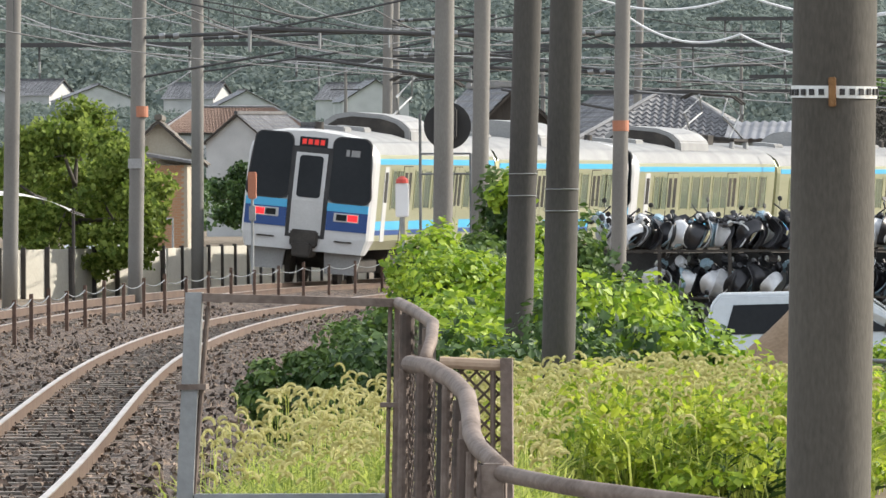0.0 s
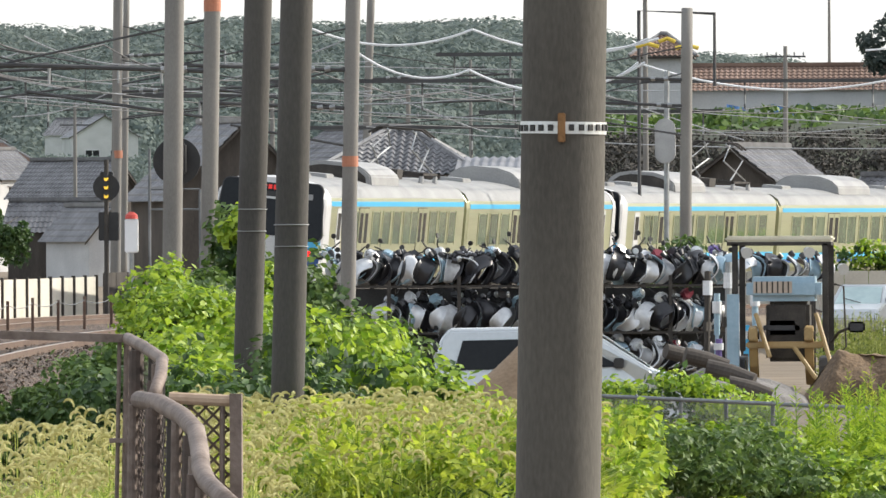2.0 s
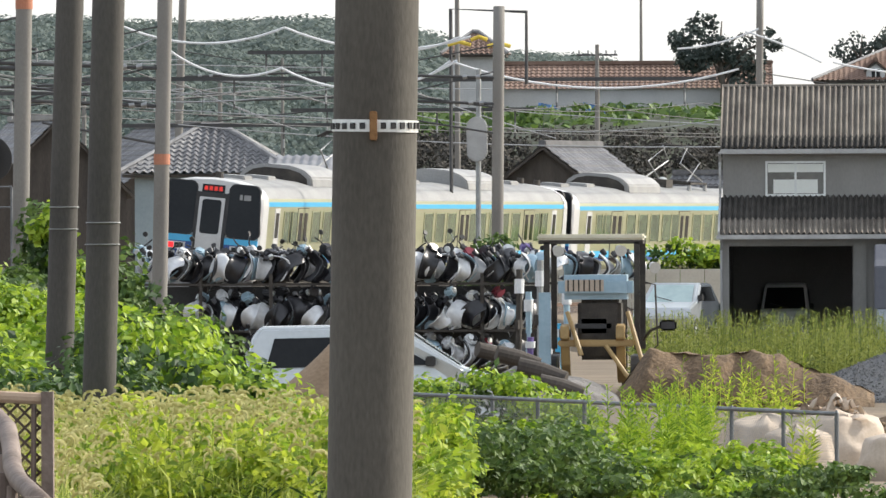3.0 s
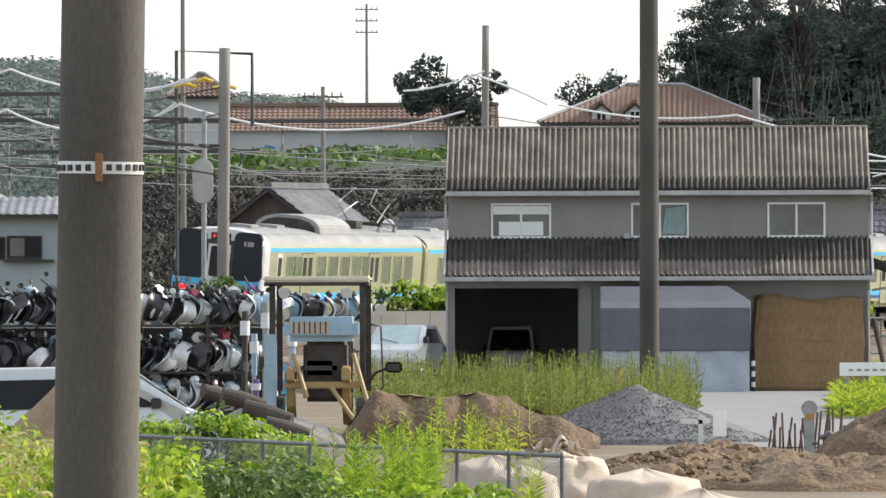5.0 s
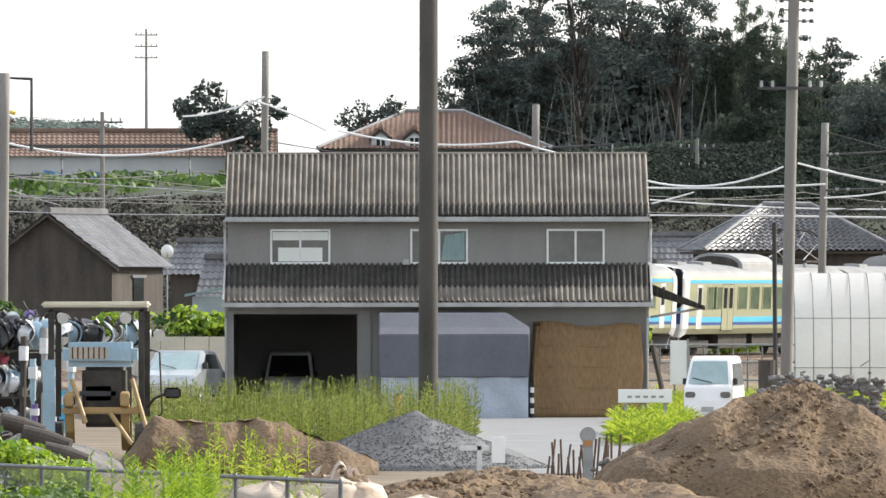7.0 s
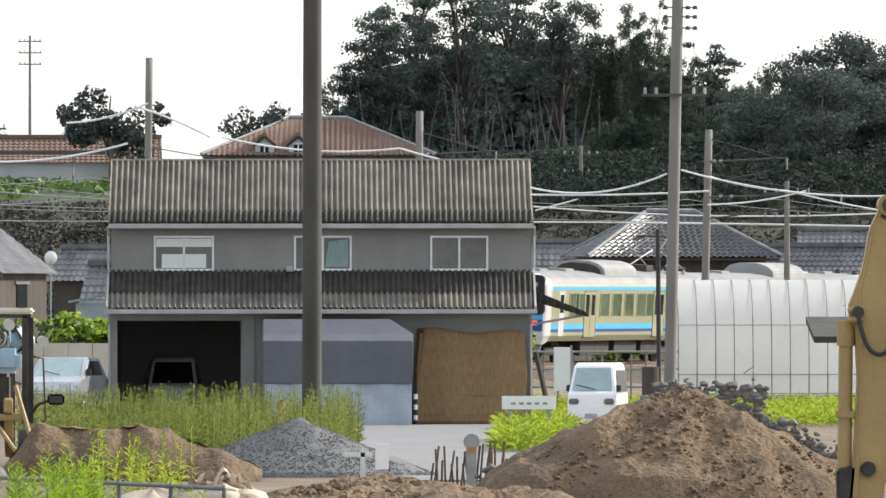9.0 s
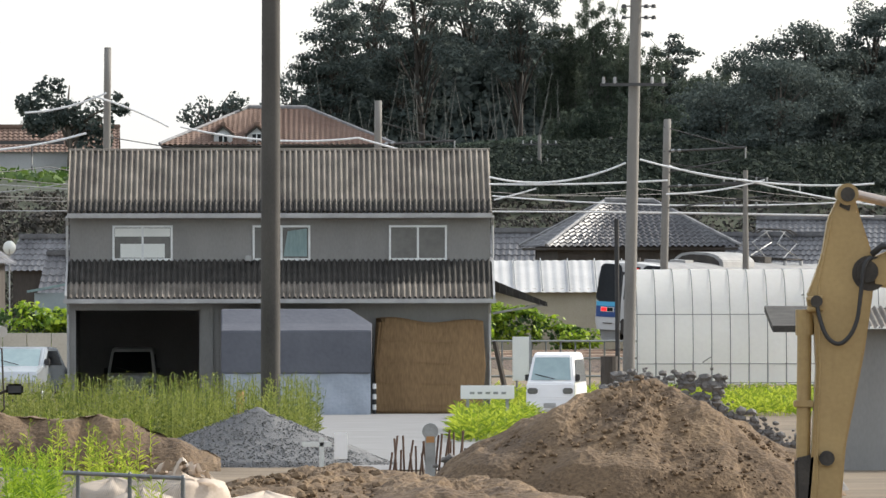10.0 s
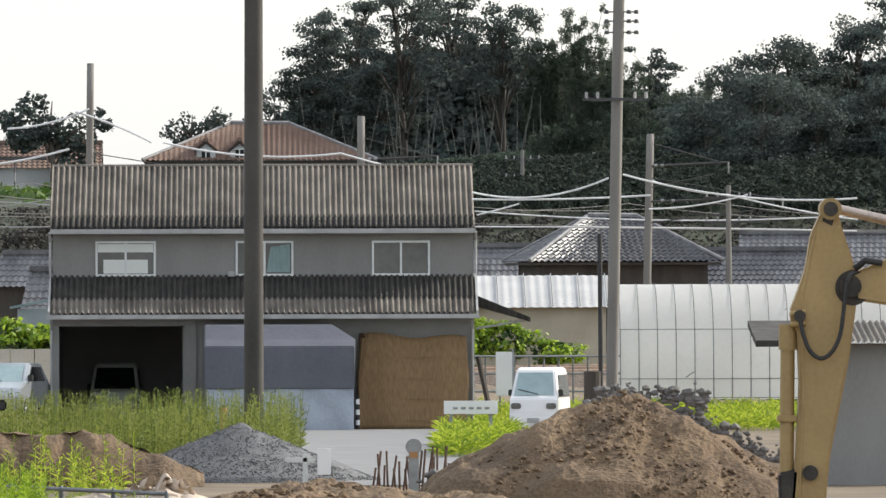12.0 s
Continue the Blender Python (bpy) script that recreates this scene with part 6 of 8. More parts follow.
part("mast", Mesh().tube([(0, 0.12, -0.3), (0, 0.12, 3.9)], 0.03, 6), M["galv"], dsh)
part("reflector", Mesh().grid(20, 5, lambda u, v: (0.24 * v * math.cos(2 * math.pi * u), 0.1 * v * v - 0.05, 3.8 + 0.26 * v * math.sin(2 * math.pi * u))), M["blind"], dsh, smooth=True)
part("feed_arm", Mesh().tube([(0, 0.0, 3.55), (0, -0.25, 3.75)], 0.015, 5), M["galv"], dsh)
tsh = thing("garden_shed", "small pale teal sheet-metal shed beside the hedge", "shed", pose(-7.4, 342, 1.0))
part("wall", Mesh().box(-0.85, 0.9, 0, 2, 0, 2.45), M["bluegrey"], tsh)
part("roof", Mesh().prism([(-1.1, 2.45), (1.0, 2.85), (1.0, 2.92), (-1.1, 2.53)], "y", -0.2, 2.2), M["curtain"], tsh, "teal sheet roof")
hip_house("tiled_house", 15.4, 446, 1.3, 7.4, 6, 4.1, 6.0, 2.2, 8, M["tile"], M["timber"], "dark timber house with a silvery hipped tile roof")
gable_house("house", 10.6, 452, 1.3, 3.2, 5, 3.4, 4.7, 84, M["tile"], M["timber"], "small dark tiled house beside the hipped one")
gable_house("house", 21.0, 450, 1.3, 4, 7, 3.2, 4.5, 66, M["tile"], M["plaster"], "low house with a pale tiled roof")
gable_house("house", 26.5, 460, 1.3, 5, 9, 3.6, 5.3, 84, M["tile"], M["plaster"], "low house with a pale tiled roof")
ws = thing("white_roofed_shed", "low beige shed with a white sheet roof", "shed", pose(11.9, 428, 1.3))
part("wall", Mesh().box(-2.9, 2.6, 0, 3, -1, 2.2), M["tan"], ws)
part("roof", corrugated(-3.2, 2.9, -0.4, 2.05, 3.4, 3.4, 0.38, 0.012), M["plaster"], ws, "white sheet-metal roof")
for k in range(6):
    part("roof_seam", Mesh().tube([(-3.1 + 1.15 * k, -0.4, 2.12), (-3.1 + 1.15 * k, 3.4, 3.47)], 0.03, 5), M["galv"], ws)
ns = thing("side_shed", "grey shed wall with a corrugated eave behind the digger", "shed", pose(10.3, 205, 0))
part("wall", Mesh().box(1.1, 6, 0, 5, 0, 2.85), M["wallgrey"], ns)
part("roof", corrugated(1.0, 6.3, -0.5, 2.9, 3, 3.3, 0.13, 0.03), M["slate"], ns, "corrugated grey roof")
part("eave_end", Mesh().prism([(-0.5, 2.80), (-0.5, 2.93), (3, 3.32), (3, 3.2)], "x", -0.35, 0.98), M["slatedark"], ns)

# hillside hotel, long brown-roofed building and tower house
hip_house("hilltop_house", -0.1, 548, 9.2, 11.2, 9, 2.0, 3.95, 3.2, 0, M["brownroof"], M["plaster"], "hilltop house with a large brown hipped roof and dormers", over=0.7)
for x in (-3.0, -1.2):
    gable_house("dormer", x, 544.5, 11.0, 1.0, 2.5, 0.75, 1.15, 0, M["brownroof"], M["plaster"], "small white dormer on the brown roof", "dormer", over=0.12, windows=(("f", 0, 0.1, 0.45, 0.6),))
gable_house("long_building", -16.2, 548, 8.6, 5, 14.5, 2.3, 3.5, 90, M["brownroof"], M["plaster"], "long white building with a brown roof on the terrace", windows=(("r", -5, 0.6, 1.6, 1.2), ("r", -2, 0.6, 1.6, 1.2), ("r", 2, 0.6, 1.6, 1.2), ("r", 5, 0.6, 1.6, 1.2)))
hip_house("tower_house", -24.5, 545, 8.3, 2.6, 2.6, 4.4, 5.5, 0.4, 0, M["brownroof"], M["plaster"], "pale square tower with a brown pyramid roof", over=0.5)
for x, w in ((-18.6, 1.2), (-17.2, 0.9), (-21.0, 1.0)):
    solid("blue_sheet", Mesh().grid(8, 6, lambda u, v, x=x, w=w: (x + w * u, 541.5 + 0.1 * math.sin(u * 9), 9.0 + 1.0 * v - 0.2 * u)), M["bluetarp"], "blue plastic sheet on the terrace fence", "sheet")
canopy("bank_scrub", 515, [(-27, 8.6), (-16, 8.8), (-6, 8.9), (6, 9.2), (20, 9.8), (45, 10.6)], 16, 700, 0.6, M["leafmid"], "green scrub along the terrace edge", 110, base=7.6, category="scrub")
canopy("bank_scrub", 500, [(-28, 7.6), (45, 8.4)], 44, 2200, 0.5, M["scrubleaf"], "brown dry scrub on the slope", 111, base=1.6, category="scrub", leaf=0.2, per=70)
canopy("slope_bushes", 528, [(5, 10.3), (15, 10.8), (25, 11.2), (50, 12.0)], 46, 5600, 0.27, M["thicket"], "green bushes along the hillside path", 115, base=8.0, category="bushes")
canopy("village_green", 640, [(-95, 4.4), (-60, 3.6), (-30, 6.0), (-10, 6)], 110, 1500, 0.5, M["leafdark"], "dark trees among the village houses", 112, base=2.0, category="trees", leaf=0.24, per=60)
canopy("village_green", 1000, [(-150, 12), (-100, 9), (-60, 8.0)], 150, 2200, 1.1, M["forest"], "trees behind the village, haze painted in", 113, base=3.0, category="trees", leaf=0.2, per=80)
tree(-38.9, 300, 1.3, 5.2, [(0, 0, 3.6, 2.0, 1.4, 1.4), (1.7, 0, 2.6, 1.2, 1.2, 1.5), (-1.6, 0, 3.0, 1.4, 1.2, 1.4), (0.4, -0.3, 1.6, 1.6, 1.0, 0.9)], 13000, 0.18, M["treeleaf"], "broad green garden tree behind the wall", 161)
tree(-44.8, 399, 1.3, 3.6, [(-0.7, 0, 2.2, 1.3, 1.0, 1.2), (0.7, 0, 2.1, 1.3, 1.0, 1.3)], 4500, 0.2, M["leafdark"], "round dark olive-green garden tree", 162)


# ---------- wires ----------
WIRES_a = [
    (-24.0, 9.6, -19.1, 9.5, 299.3, 0.51),
    (-19.1, 9.5, -13.6, 9.2, 299.3, 0.51),
    (-22.6, 8.9, -19.2, 8.3, 299.3, 0.49),
    (-19.2, 8.3, -14.0, 8.5, 299.3, 0.74),
    (-15.4, 8.8, -13.9, 9.2, 299.3, 0.07),
    (-15.4, 7.9, -14.2, 8.5, 299.3, 0.11),
    (-15.5, 8.9, -6.2, 8.6, 326.5, 0.74),
    (-9.0, 9.8, -6.1, 10.5, 359.1, 0.15),
    (-6.6, 10.4, -3.9, 9.3, 359.1, -0.08),
    (-3.5, 9.3, 2.8, 8.9, 359.1, 0.28),
    (2.8, 8.9, 4.6, 8.4, 359.1, 0.01),
]
WIRES_b = [
    (6.0, 6.8, 9.9, 7.2, 289.6, 0.33),
    (6.0, 6.6, 11.1, 6.7, 289.6, 0.05),
    (10.3, 7.3, 17.0, 6.6, 289.6, 0.30),
    (13.8, 7.9, 16.5, 7.4, 359.1, 0.10),
    (13.7, 6.9, 17.2, 7.4, 359.1, 0.12),
    (7.6, 6.7, 9.1, 7.1, 359.1, 0.01),
    (8.2, 6.5, 22.9, 6.3, 390.4, -0.04),
    (8.2, 7.1, 22.9, 6.9, 390.4, 0.27),
    (16.5, 7.4, 21.1, 6.5, 359.1, 0.07),
]
WIRES_c = [
    (-32.5, 8.7, -27.8, 8.2, 256.5, 0.51),
    (-35.4, 8.2, -24.4, 6.7, 256.5, 0.19),
    (-27.8, 8.6, -24.2, 7.9, 256.5, 0.31),
    (-30.1, 8.1, -25.2, 7.1, 256.5, 0.19),
    (-37.5, 8.8, -31.8, 7.2, 272.1, 0.28),
    (-31.4, 6.3, -30.5, 6.8, 256.5, 0.04),
    (-33.1, 8.8, -28.3, 8.0, 299.3, 0.35),
    (-32.8, 7.0, -29.9, 7.7, 299.3, 0.18),
    (-38.9, 8.0, -28.3, 7.4, 299.3, 0.05),
    (-35.5, 6.3, -32.8, 7.9, 299.3, -0.25),
]
WIRES_d = [
    (-26.7, 7.8, -17.7, 7.7, 299.3, 0.44),
    (-26.8, 7.4, -17.7, 6.8, 299.3, 0.03),
    (-26.7, 8.0, -22.7, 9.3, 299.3, 0.11),
    (-24.6, 8.0, -21.1, 6.9, 326.5, -0.16),
    (-27.3, 8.2, -21.1, 8.1, 326.5, 0.27),
    (-29.2, 9.0, -19.3, 8.7, 326.5, 0.02),
]
WIRES_e = [
    (-24.3, 8.4, -13.9, 8.0, 326.5, 0.10),
    (-32.1, 9.0, -24.1, 9.0, 326.5, 0.07),
    (-24.3, 6.9, -6.8, 6.1, 326.5, 0.22),
    (-18.3, 7.9, -7.5, 7.1, 359.1, 0.03),
    (-18.3, 7.5, -7.5, 7.3, 359.1, 0.51),
    (-24.1, 8.2, -20.4, 6.7, 326.5, 0.08),
    (-16.6, 7.9, -12.1, 6.4, 326.5, 0.05),
    (-29.5, 7.9, -22.1, 7.7, 299.3, 0.17),
    (-24.3, 7.8, -19.4, 7.5, 326.5, -0.45),
]


def wires(rows, r, material, label):
    for x0, z0, x1, z1, y, sag in rows:
        p = [(x0 + (x1 - x0) * k / 14, y, z0 + (z1 - z0) * k / 14 - 4 * sag * (k / 14) * (1 - k / 14)) for k in range(15)]
        tagged(part("overhead_wire", Mesh().tube(p, r, 5), material), label, "wire", "overhead wires")


wires(WIRES_a, 0.038, M["wire"], "thick pale overhead cable sagging between masts")
wires(WIRES_b, 0.03, M["wire"], "pale overhead cable by the greenhouse")
wires(WIRES_c, 0.019, M["wiremid"], "pale overhead wire above the line")
wires(WIRES_d, 0.019, M["wiremid"], "pale overhead wire above the line")
wires(WIRES_e, 0.019, M["wiremid"], "pale overhead wire above the line")
# contact and carrier wires follow both tracks, with droppers
for o in (0.0, 3.8):
    ow = thing("catenary_line", "contact and carrier wires hung over the track", "catenary")
    ys = list(np.arange(130, 450, 40.0))
    cont = [off_track(y, o, RAIL_Z + 5.0) for y in np.arange(130, 450, 8.0)]
    part("contact_wire", Mesh().tube(cont, 0.014, 5), M["wiredark"], ow)
    carr = []
    for y in np.arange(130, 450, 4.0):
        k = ((y - 130) % 40) / 40
        carr.append(off_track(y, o, RAIL_Z + 6.0 - 4 * 0.45 * k * (1 - k)))
    part("carrier_wire", Mesh().tube(carr, 0.016, 5), M["wiredark"], ow)
    for y in np.arange(134, 446, 8.0):
        k = ((y - 130) % 40) / 40
        a = off_track(y, o, RAIL_Z + 5.0)
        part("dropper", Mesh().tube([a, a + Vector((0, 0, 1.0 - 4 * 0.45 * k * (1 - k)))], 0.007, 4), M["wiredark"], ow)


def bracket(x, y, z, length, drop, label):
    """A cantilever arm with its stay and insulators, on a mast at x."""
    b = thing("cantilever", label, "cantilever arm", pose(x, y, z), "cantilever arms")
    part("arm", Mesh().tube([(0, 0, 0), (length, 0, 0.15)], 0.04, 6), M["wiredark"], b)
    part("stay", Mesh().tube([(0, 0, 0.9), (length * 0.9, 0, 0.15)], 0.02, 5), M["wiredark"], b)
    part("steady_arm", Mesh().tube([(0, 0, -drop), (length * 0.8, 0, -drop * 0.4)], 0.028, 5), M["wiredark"], b)
    for k in (0.12, 0.2):
        part("insulator", Mesh().tube([(length * k - 0.1, 0, 0.02), (length * k + 0.02, 0, 0.04)], 0.06, 8), M["galv"], b)
    part("insulator", Mesh().tube([(length, 0, 0.16), (length, 0, -0.25)], [0.035, 0.03], 8), M["galv"], b)


for x, y, z, L in ((-28.2, 239.4, 7.4, 4.5), (-25.2, 204, 6.9, 3.6), (-28.6, 289.6, 7.6, 5.2), (-28.6, 289.6, 8.6, 3.0), (-16.0, 211.2, 7.0, -4.0), (-16.0, 211.2, 6.2, -3.2), (-15.3, 171, 6.4, -4.0), (-11.6, 272, 7.6, -4.4), (-11.6, 272, 6.9, -3.6), (-26.5, 359.1, 8.0, 6.0), (-26.5, 359.1, 8.9, 5.0), (-6.7, 399, 8.6, 5.0), (14.2, 374, 8.6, 3.0), (14.2, 374, 7.3, 5.0), (3.9, 399, 9.2, 3.0), (-35.2, 359, 8.4, 5.0)):
    bracket(x, y, z, L, 0.8, "dark steel cantilever arm on a mast")
for x, y, z, w in ((-21.5, 300, 8.0, 8.5), (-29, 300, 7.6, 8), (-22, 330, 6.9, 9), (-13.5, 330, 8.35, 13), (-33, 270, 7.7, 9), (-20, 326, 9.2, 4), (-17, 332, 7.4, 8)):
    gb = thing("gantry_beam", "dark steel gantry beam across the tracks", "gantry", pose(x, y, z))
    part("beam", Mesh().box(-w / 2, w / 2, -0.06, 0.06, -0.06, 0.06), M["wiredark"], gb)
    for s in (-0.35, 0.1, 0.42):
        part("hanger", Mesh().tube([(w * s, 0, 0), (w * s, 0, -0.9)], 0.03, 5), M["wiredark"], gb)
        part("insulator", Mesh().tube([(w * s, 0, -0.45), (w * s, 0, -0.75)], 0.035, 8), M["galv"], gb)
# slim distribution poles with cross-arms
for x, y, z0, z1, arms in ((-21.0, 449, 3, 16.2, 1), (-22.9, 800, 12, 24, 3), (12.8, 498.8, 6.0, 11.0, 2), (17.2, 374, 1.2, 7.9, 2), (-29.5, 420, 1.2, 9.5, 2), (-36, 430, 1.2, 9, 2), (-14.8, 449, 3, 11.5, 1), (-62, 600, 1.3, 11, 2), (-47, 500, 1.3, 11, 1), (17.0, 520, 6, 11.2, 2), (-41, 640, 3, 14.0, 2)):
    up = thing("power_pole", "slim distribution pole with cross-arms and insulators", "power pole", pose(x, y, z0), "power poles")
    h = z1 - z0
    part("shaft", Mesh().tube([(0, 0, 0), (0, 0, h)], [0.15, 0.09], 10), M["concrete"], up)
    for k in range(arms):
        arm = part("cross_arm", Mesh().box(-0.9, 0.9, -0.05, 0.05, h - 0.5 - 0.9 * k, h - 0.42 - 0.9 * k), M["wiredark"], up)
        for s in (-0.8, -0.4, 0.4, 0.8):
            part("insulator", Mesh().tube([(s, 0, h - 0.42 - 0.9 * k), (s, 0, h - 0.26 - 0.9 * k)], 0.04, 6), M["galv"], arm)
# tall pole by the greenhouse carries insulators on cross-arms near its top
for z in (10.9, 11.2, 11.45):
    ins = thing("insulator_bracket", "row of dark insulators on the tall power pole", "insulator", pose(9.55, 272, z))
    part("bar", Mesh().tube([(-0.35, 0, 0), (0.55, 0, 0)], 0.02, 5), M["wiredark"], ins)
    for s in (-0.3, 0.3, 0.5):
        part("insulator", Mesh().tube([(s, 0, -0.05), (s, 0, 0.05)], [0.07, 0.05], 8), M["wiredark"], ins)
ca = thing("cross_arm", "long dark cross-arm with white insulators", "cross-arm", pose(9.5, 272.0, 9.1))
part("bar", Mesh().box(-0.9, 0.9, -0.2, -0.12, -0.04, 0.04), M["wiredark"], ca)
for s in (-0.8, -0.5, 0.5, 0.8):
    part("insulator", Mesh().tube([(s, -0.16, 0.02), (s, -0.16, 0.2)], [0.05, 0.04], 8), M["trim"], ca)

# orange paint rings and white number plates (plain) on masts
for x, y, z, d in ((-25.27, 204.05, 5.4, 0.32), (-16.06, 211.25, 5.1, 0.335), (-28.71, 289.6, 5.8, 0.3), (-15.325, 171.0, 7.52, 0.285)):
    solid("painted_ring", Mesh().tube([(x, y, z - 0.11), (x, y, z + 0.11)], d / 2 + 0.004, 20), M["orange"], "faded orange ring painted on a mast", "painted ring")
solid("pole_plate", Mesh().box(-25.5, -25.22, 203.86, 203.885, 4.25, 4.45), M["trim"], "small white plate on a mast", "plate", bevel=0.005)

# signal disc seen from behind, on a ladder frame
sd = thing("signal_disc", "large round black signal disc on a steel ladder frame", "signal", pose(-18.6, 199.5, 1.2))
part("disc", Mesh().tube([(0, 0, 3.85), (0, 0.05, 3.85)], 0.47, 32), M["black"], sd)
part("hood", Mesh().box(-0.2, 0.2, -0.3, 0, 3.6, 4.2), M["black"], sd, bevel=0.03)
for x in (-0.55, 0.45):
    part("frame_post", Mesh().tube([(x, 0.1, 0), (x, 0.1, 4.1 if x < 0 else 3.3)], 0.03, 8), M["galvdark"], sd)
for z in (2.9, 3.3):
    part("rung", Mesh().tube([(-0.55, 0.1, z), (0.45, 0.1, z)], 0.02, 6), M["galvdark"], sd)
# colour-light signal
sg = thing("railway_signal", "round black railway signal with three yellow lights", "signal", pose(-25.0, 249.4, 1.2))
part("post", Mesh().tube([(0, 0, 0), (0, 0, 4.2)], 0.06, 10), M["under"], sg)
part("backboard", Mesh().tube([(0, -0.02, 3.52), (0, 0.03, 3.52)], 0.33, 28), M["black"], sg)
part("housing", Mesh().box(-0.16, 0.16, 0.03, 0.3, 3.2, 3.9).box(-0.2, 0.3, 0.0, 0.3, 2.2, 2.9), M["black"], sg, bevel=0.02)
for z in (3.3, 3.52, 3.73):
    lamp = part("lamp", Mesh().tube([(0, -0.03, z), (0, -0.08, z)], 0.055, 14), M["siglamp"], sg, "glowing yellow lamp")
    part("lamp_hood", Mesh().tube([(0, -0.02, z + 0.05), (0, -0.14, z + 0.07)], 0.05, 8), M["black"], sg)
wb = thing("equipment_case", "white railway equipment case with a red cap on a post", "equipment case", pose(-19.5, 199.5, 1.2))
part("post", Mesh().tube([(0, 0, 0), (0, 0, 2.2)], 0.05, 8), M["galv"], wb)
part("case", Mesh().box(-0.13, 0.13, -0.1, 0.1, 2.05, 2.72), M["carwhite"], wb, bevel=0.02)
part("cap", Mesh().tube([(0, 0, 2.72), (0, 0, 2.8), (0, 0, 2.86)], [0.13, 0.12, 0.04], 12), M["red"], wb, "red cap")
ob2 = thing("relay_box", "small orange-topped box on a thin post by the wall", "relay box", pose(-25.3, 224.5, 1.2))
part("post", Mesh().tube([(0, 0, 0), (0, 0, 2.5)], 0.035, 8), M["galv"], ob2)
part("case", Mesh().box(-0.09, 0.09, -0.09, 0.09, 2.4, 3.0), M["orange"], ob2, bevel=0.02)
part("lower_case", Mesh().box(-0.07, 0.07, -0.08, 0.08, 1.9, 2.25), M["galv"], ob2, bevel=0.02)
# oval transformer box and yellow cable covers
tb = thing("oval_box", "pale oval equipment box on a thin mast", "equipment box", pose(-13.0, 290, 0.5))
part("mast", Mesh().tube([(0, 0, 0), (0.05, 0, 7.6)], 0.08, 8), M["galv"], tb)
part("case", Mesh().prism([(0.3 * math.cos(a * math.pi / 10), 5.6 + (0.35 if a < 11 and a > 0 else -0.35) + 0.3 * math.sin(a * math.pi / 10)) for a in range(20)], "y", -0.3, -0.05), M["trim"], tb, "pale oval case", bevel=0.03)
for x0, x1, z in ((-14.6, -13.9, 9.15), (-13.9, -13.4, 9.3), (-13.4, -12.7, 9.1)):
    solid("cable_cover", Mesh().tube([(x0, 306, z - 0.08), ((x0 + x1) / 2, 306, z + 0.02), (x1, 306, z - 0.08)], 0.06, 8), M["yellow"], "yellow insulating cover on a cable", "cable cover")
hb = thing("gantry_frame", "thin dark steel frame above the cables", "gantry", pose(-13.6, 308, 0.5))
part("frame", Mesh().tube([(-1.0, 0, 0), (-1.0, 0, 9.7), (1.3, 0, 9.6), (1.3, 0, 7.4)], 0.06, 6), M["wiredark"], hb)

# bicycle shelter with a curved roof
sh = thing("shelter", "small shelter with a curved translucent roof", "shelter", pose(-31.4, 228, 1.2))
part("roof", Mesh().grid(24, 6, lambda u, v: (-1.9 + 3.5 * u, 2.2 * v, 2.1 + 0.5 * math.sin(math.pi * min(1, u * 1.0)) ** 0.8 - 0.1 * v)), M["film"], sh, "translucent curved roof", smooth=True)
for x in (-1.9, -0.2, 1.6):
    part("post", Mesh().tube([(x, 0.2, 0), (x, 0.2, 2.2)], 0.04, 8), M["under"], sh)
for k in range(5):
    x0 = -1.9 + 0.87 * k
    part("rib", Mesh().tube([(x0, v * 2.2, 2.14 + 0.5 * math.sin(math.pi * k / 4) ** 0.8 - 0.1 * v) for v in (0, 0.5, 1)], 0.025, 6), M["under"], sh)


# ---------- wire-mesh fences ----------
def mesh_panel(a, b, z0, z1, pitch, r, name="wire_mesh", parent=None, wire="galv"):
    """Diamond mesh between two points, one part."""
    a, b = Vector(a), Vector(b)
    L, H = (b - a).length, z1 - z0
    d = (b - a).normalized()
    n = Vector((-d.y, d.x, 0)) * r
    v, f = [], []

    def bar(s0, h0, s1, h1, side):
        p, q = a + d * s0 + Vector((0, 0, h0)), a + d * s1 + Vector((0, 0, h1))
        t = (q - p).normalized()
        w = t.cross(Vector((-d.y, d.x, 0))) * r
        k = len(v)
        o = n * side * 0.5
        v.extend([p - w + o, p + w + o, q + w + o, q - w + o])
        f.append((k, k + 1, k + 2, k + 3))
    s = -H
    while s < L:
        x0, x1 = max(s, 0), min(s + H, L)
        if x1 > x0:
            bar(x0, z0 + x0 - s, x1, z0 + x1 - s, 1)
            bar(x0, z1 - (x0 - s), x1, z1 - (x1 - s), -1)
        s += pitch
    return part(name, Mesh().add(v, f), M[wire], parent, "diamond wire mesh")


def build_yard_fence():
    f = thing("wire_fence", "galvanised wire-mesh fence with pipe rails round the yard", "fence")
    a, b = Vector((-13.2, 166.6, 0)), Vector((-1.3, 136.7, 0))
    n = 16
    pts = [a + (b - a) * i / n for i in range(n + 1)]
    for p in pts:
        z = ground_z(p.x, p.y)
        part("post", Mesh().tube([(p.x, p.y, min(z, 0) - 0.02), (p.x, p.y, 1.2)], 0.032, 8), M["galvdark"], f)
        part("post_cap", Mesh().tube([(p.x, p.y, 1.2), (p.x, p.y, 1.24)], [0.036, 0.015], 8), M["galvdark"], f)
    for p, q in zip(pts, pts[1:]):
        part("top_rail", Mesh().tube([(p.x, p.y, 1.19), (q.x, q.y, 1.19)], 0.03, 8), M["galvdark"], f)
        mesh_panel((p.x, p.y, 0), (q.x, q.y, 0), 0.1, 1.16, 0.075, 0.0045, parent=f)


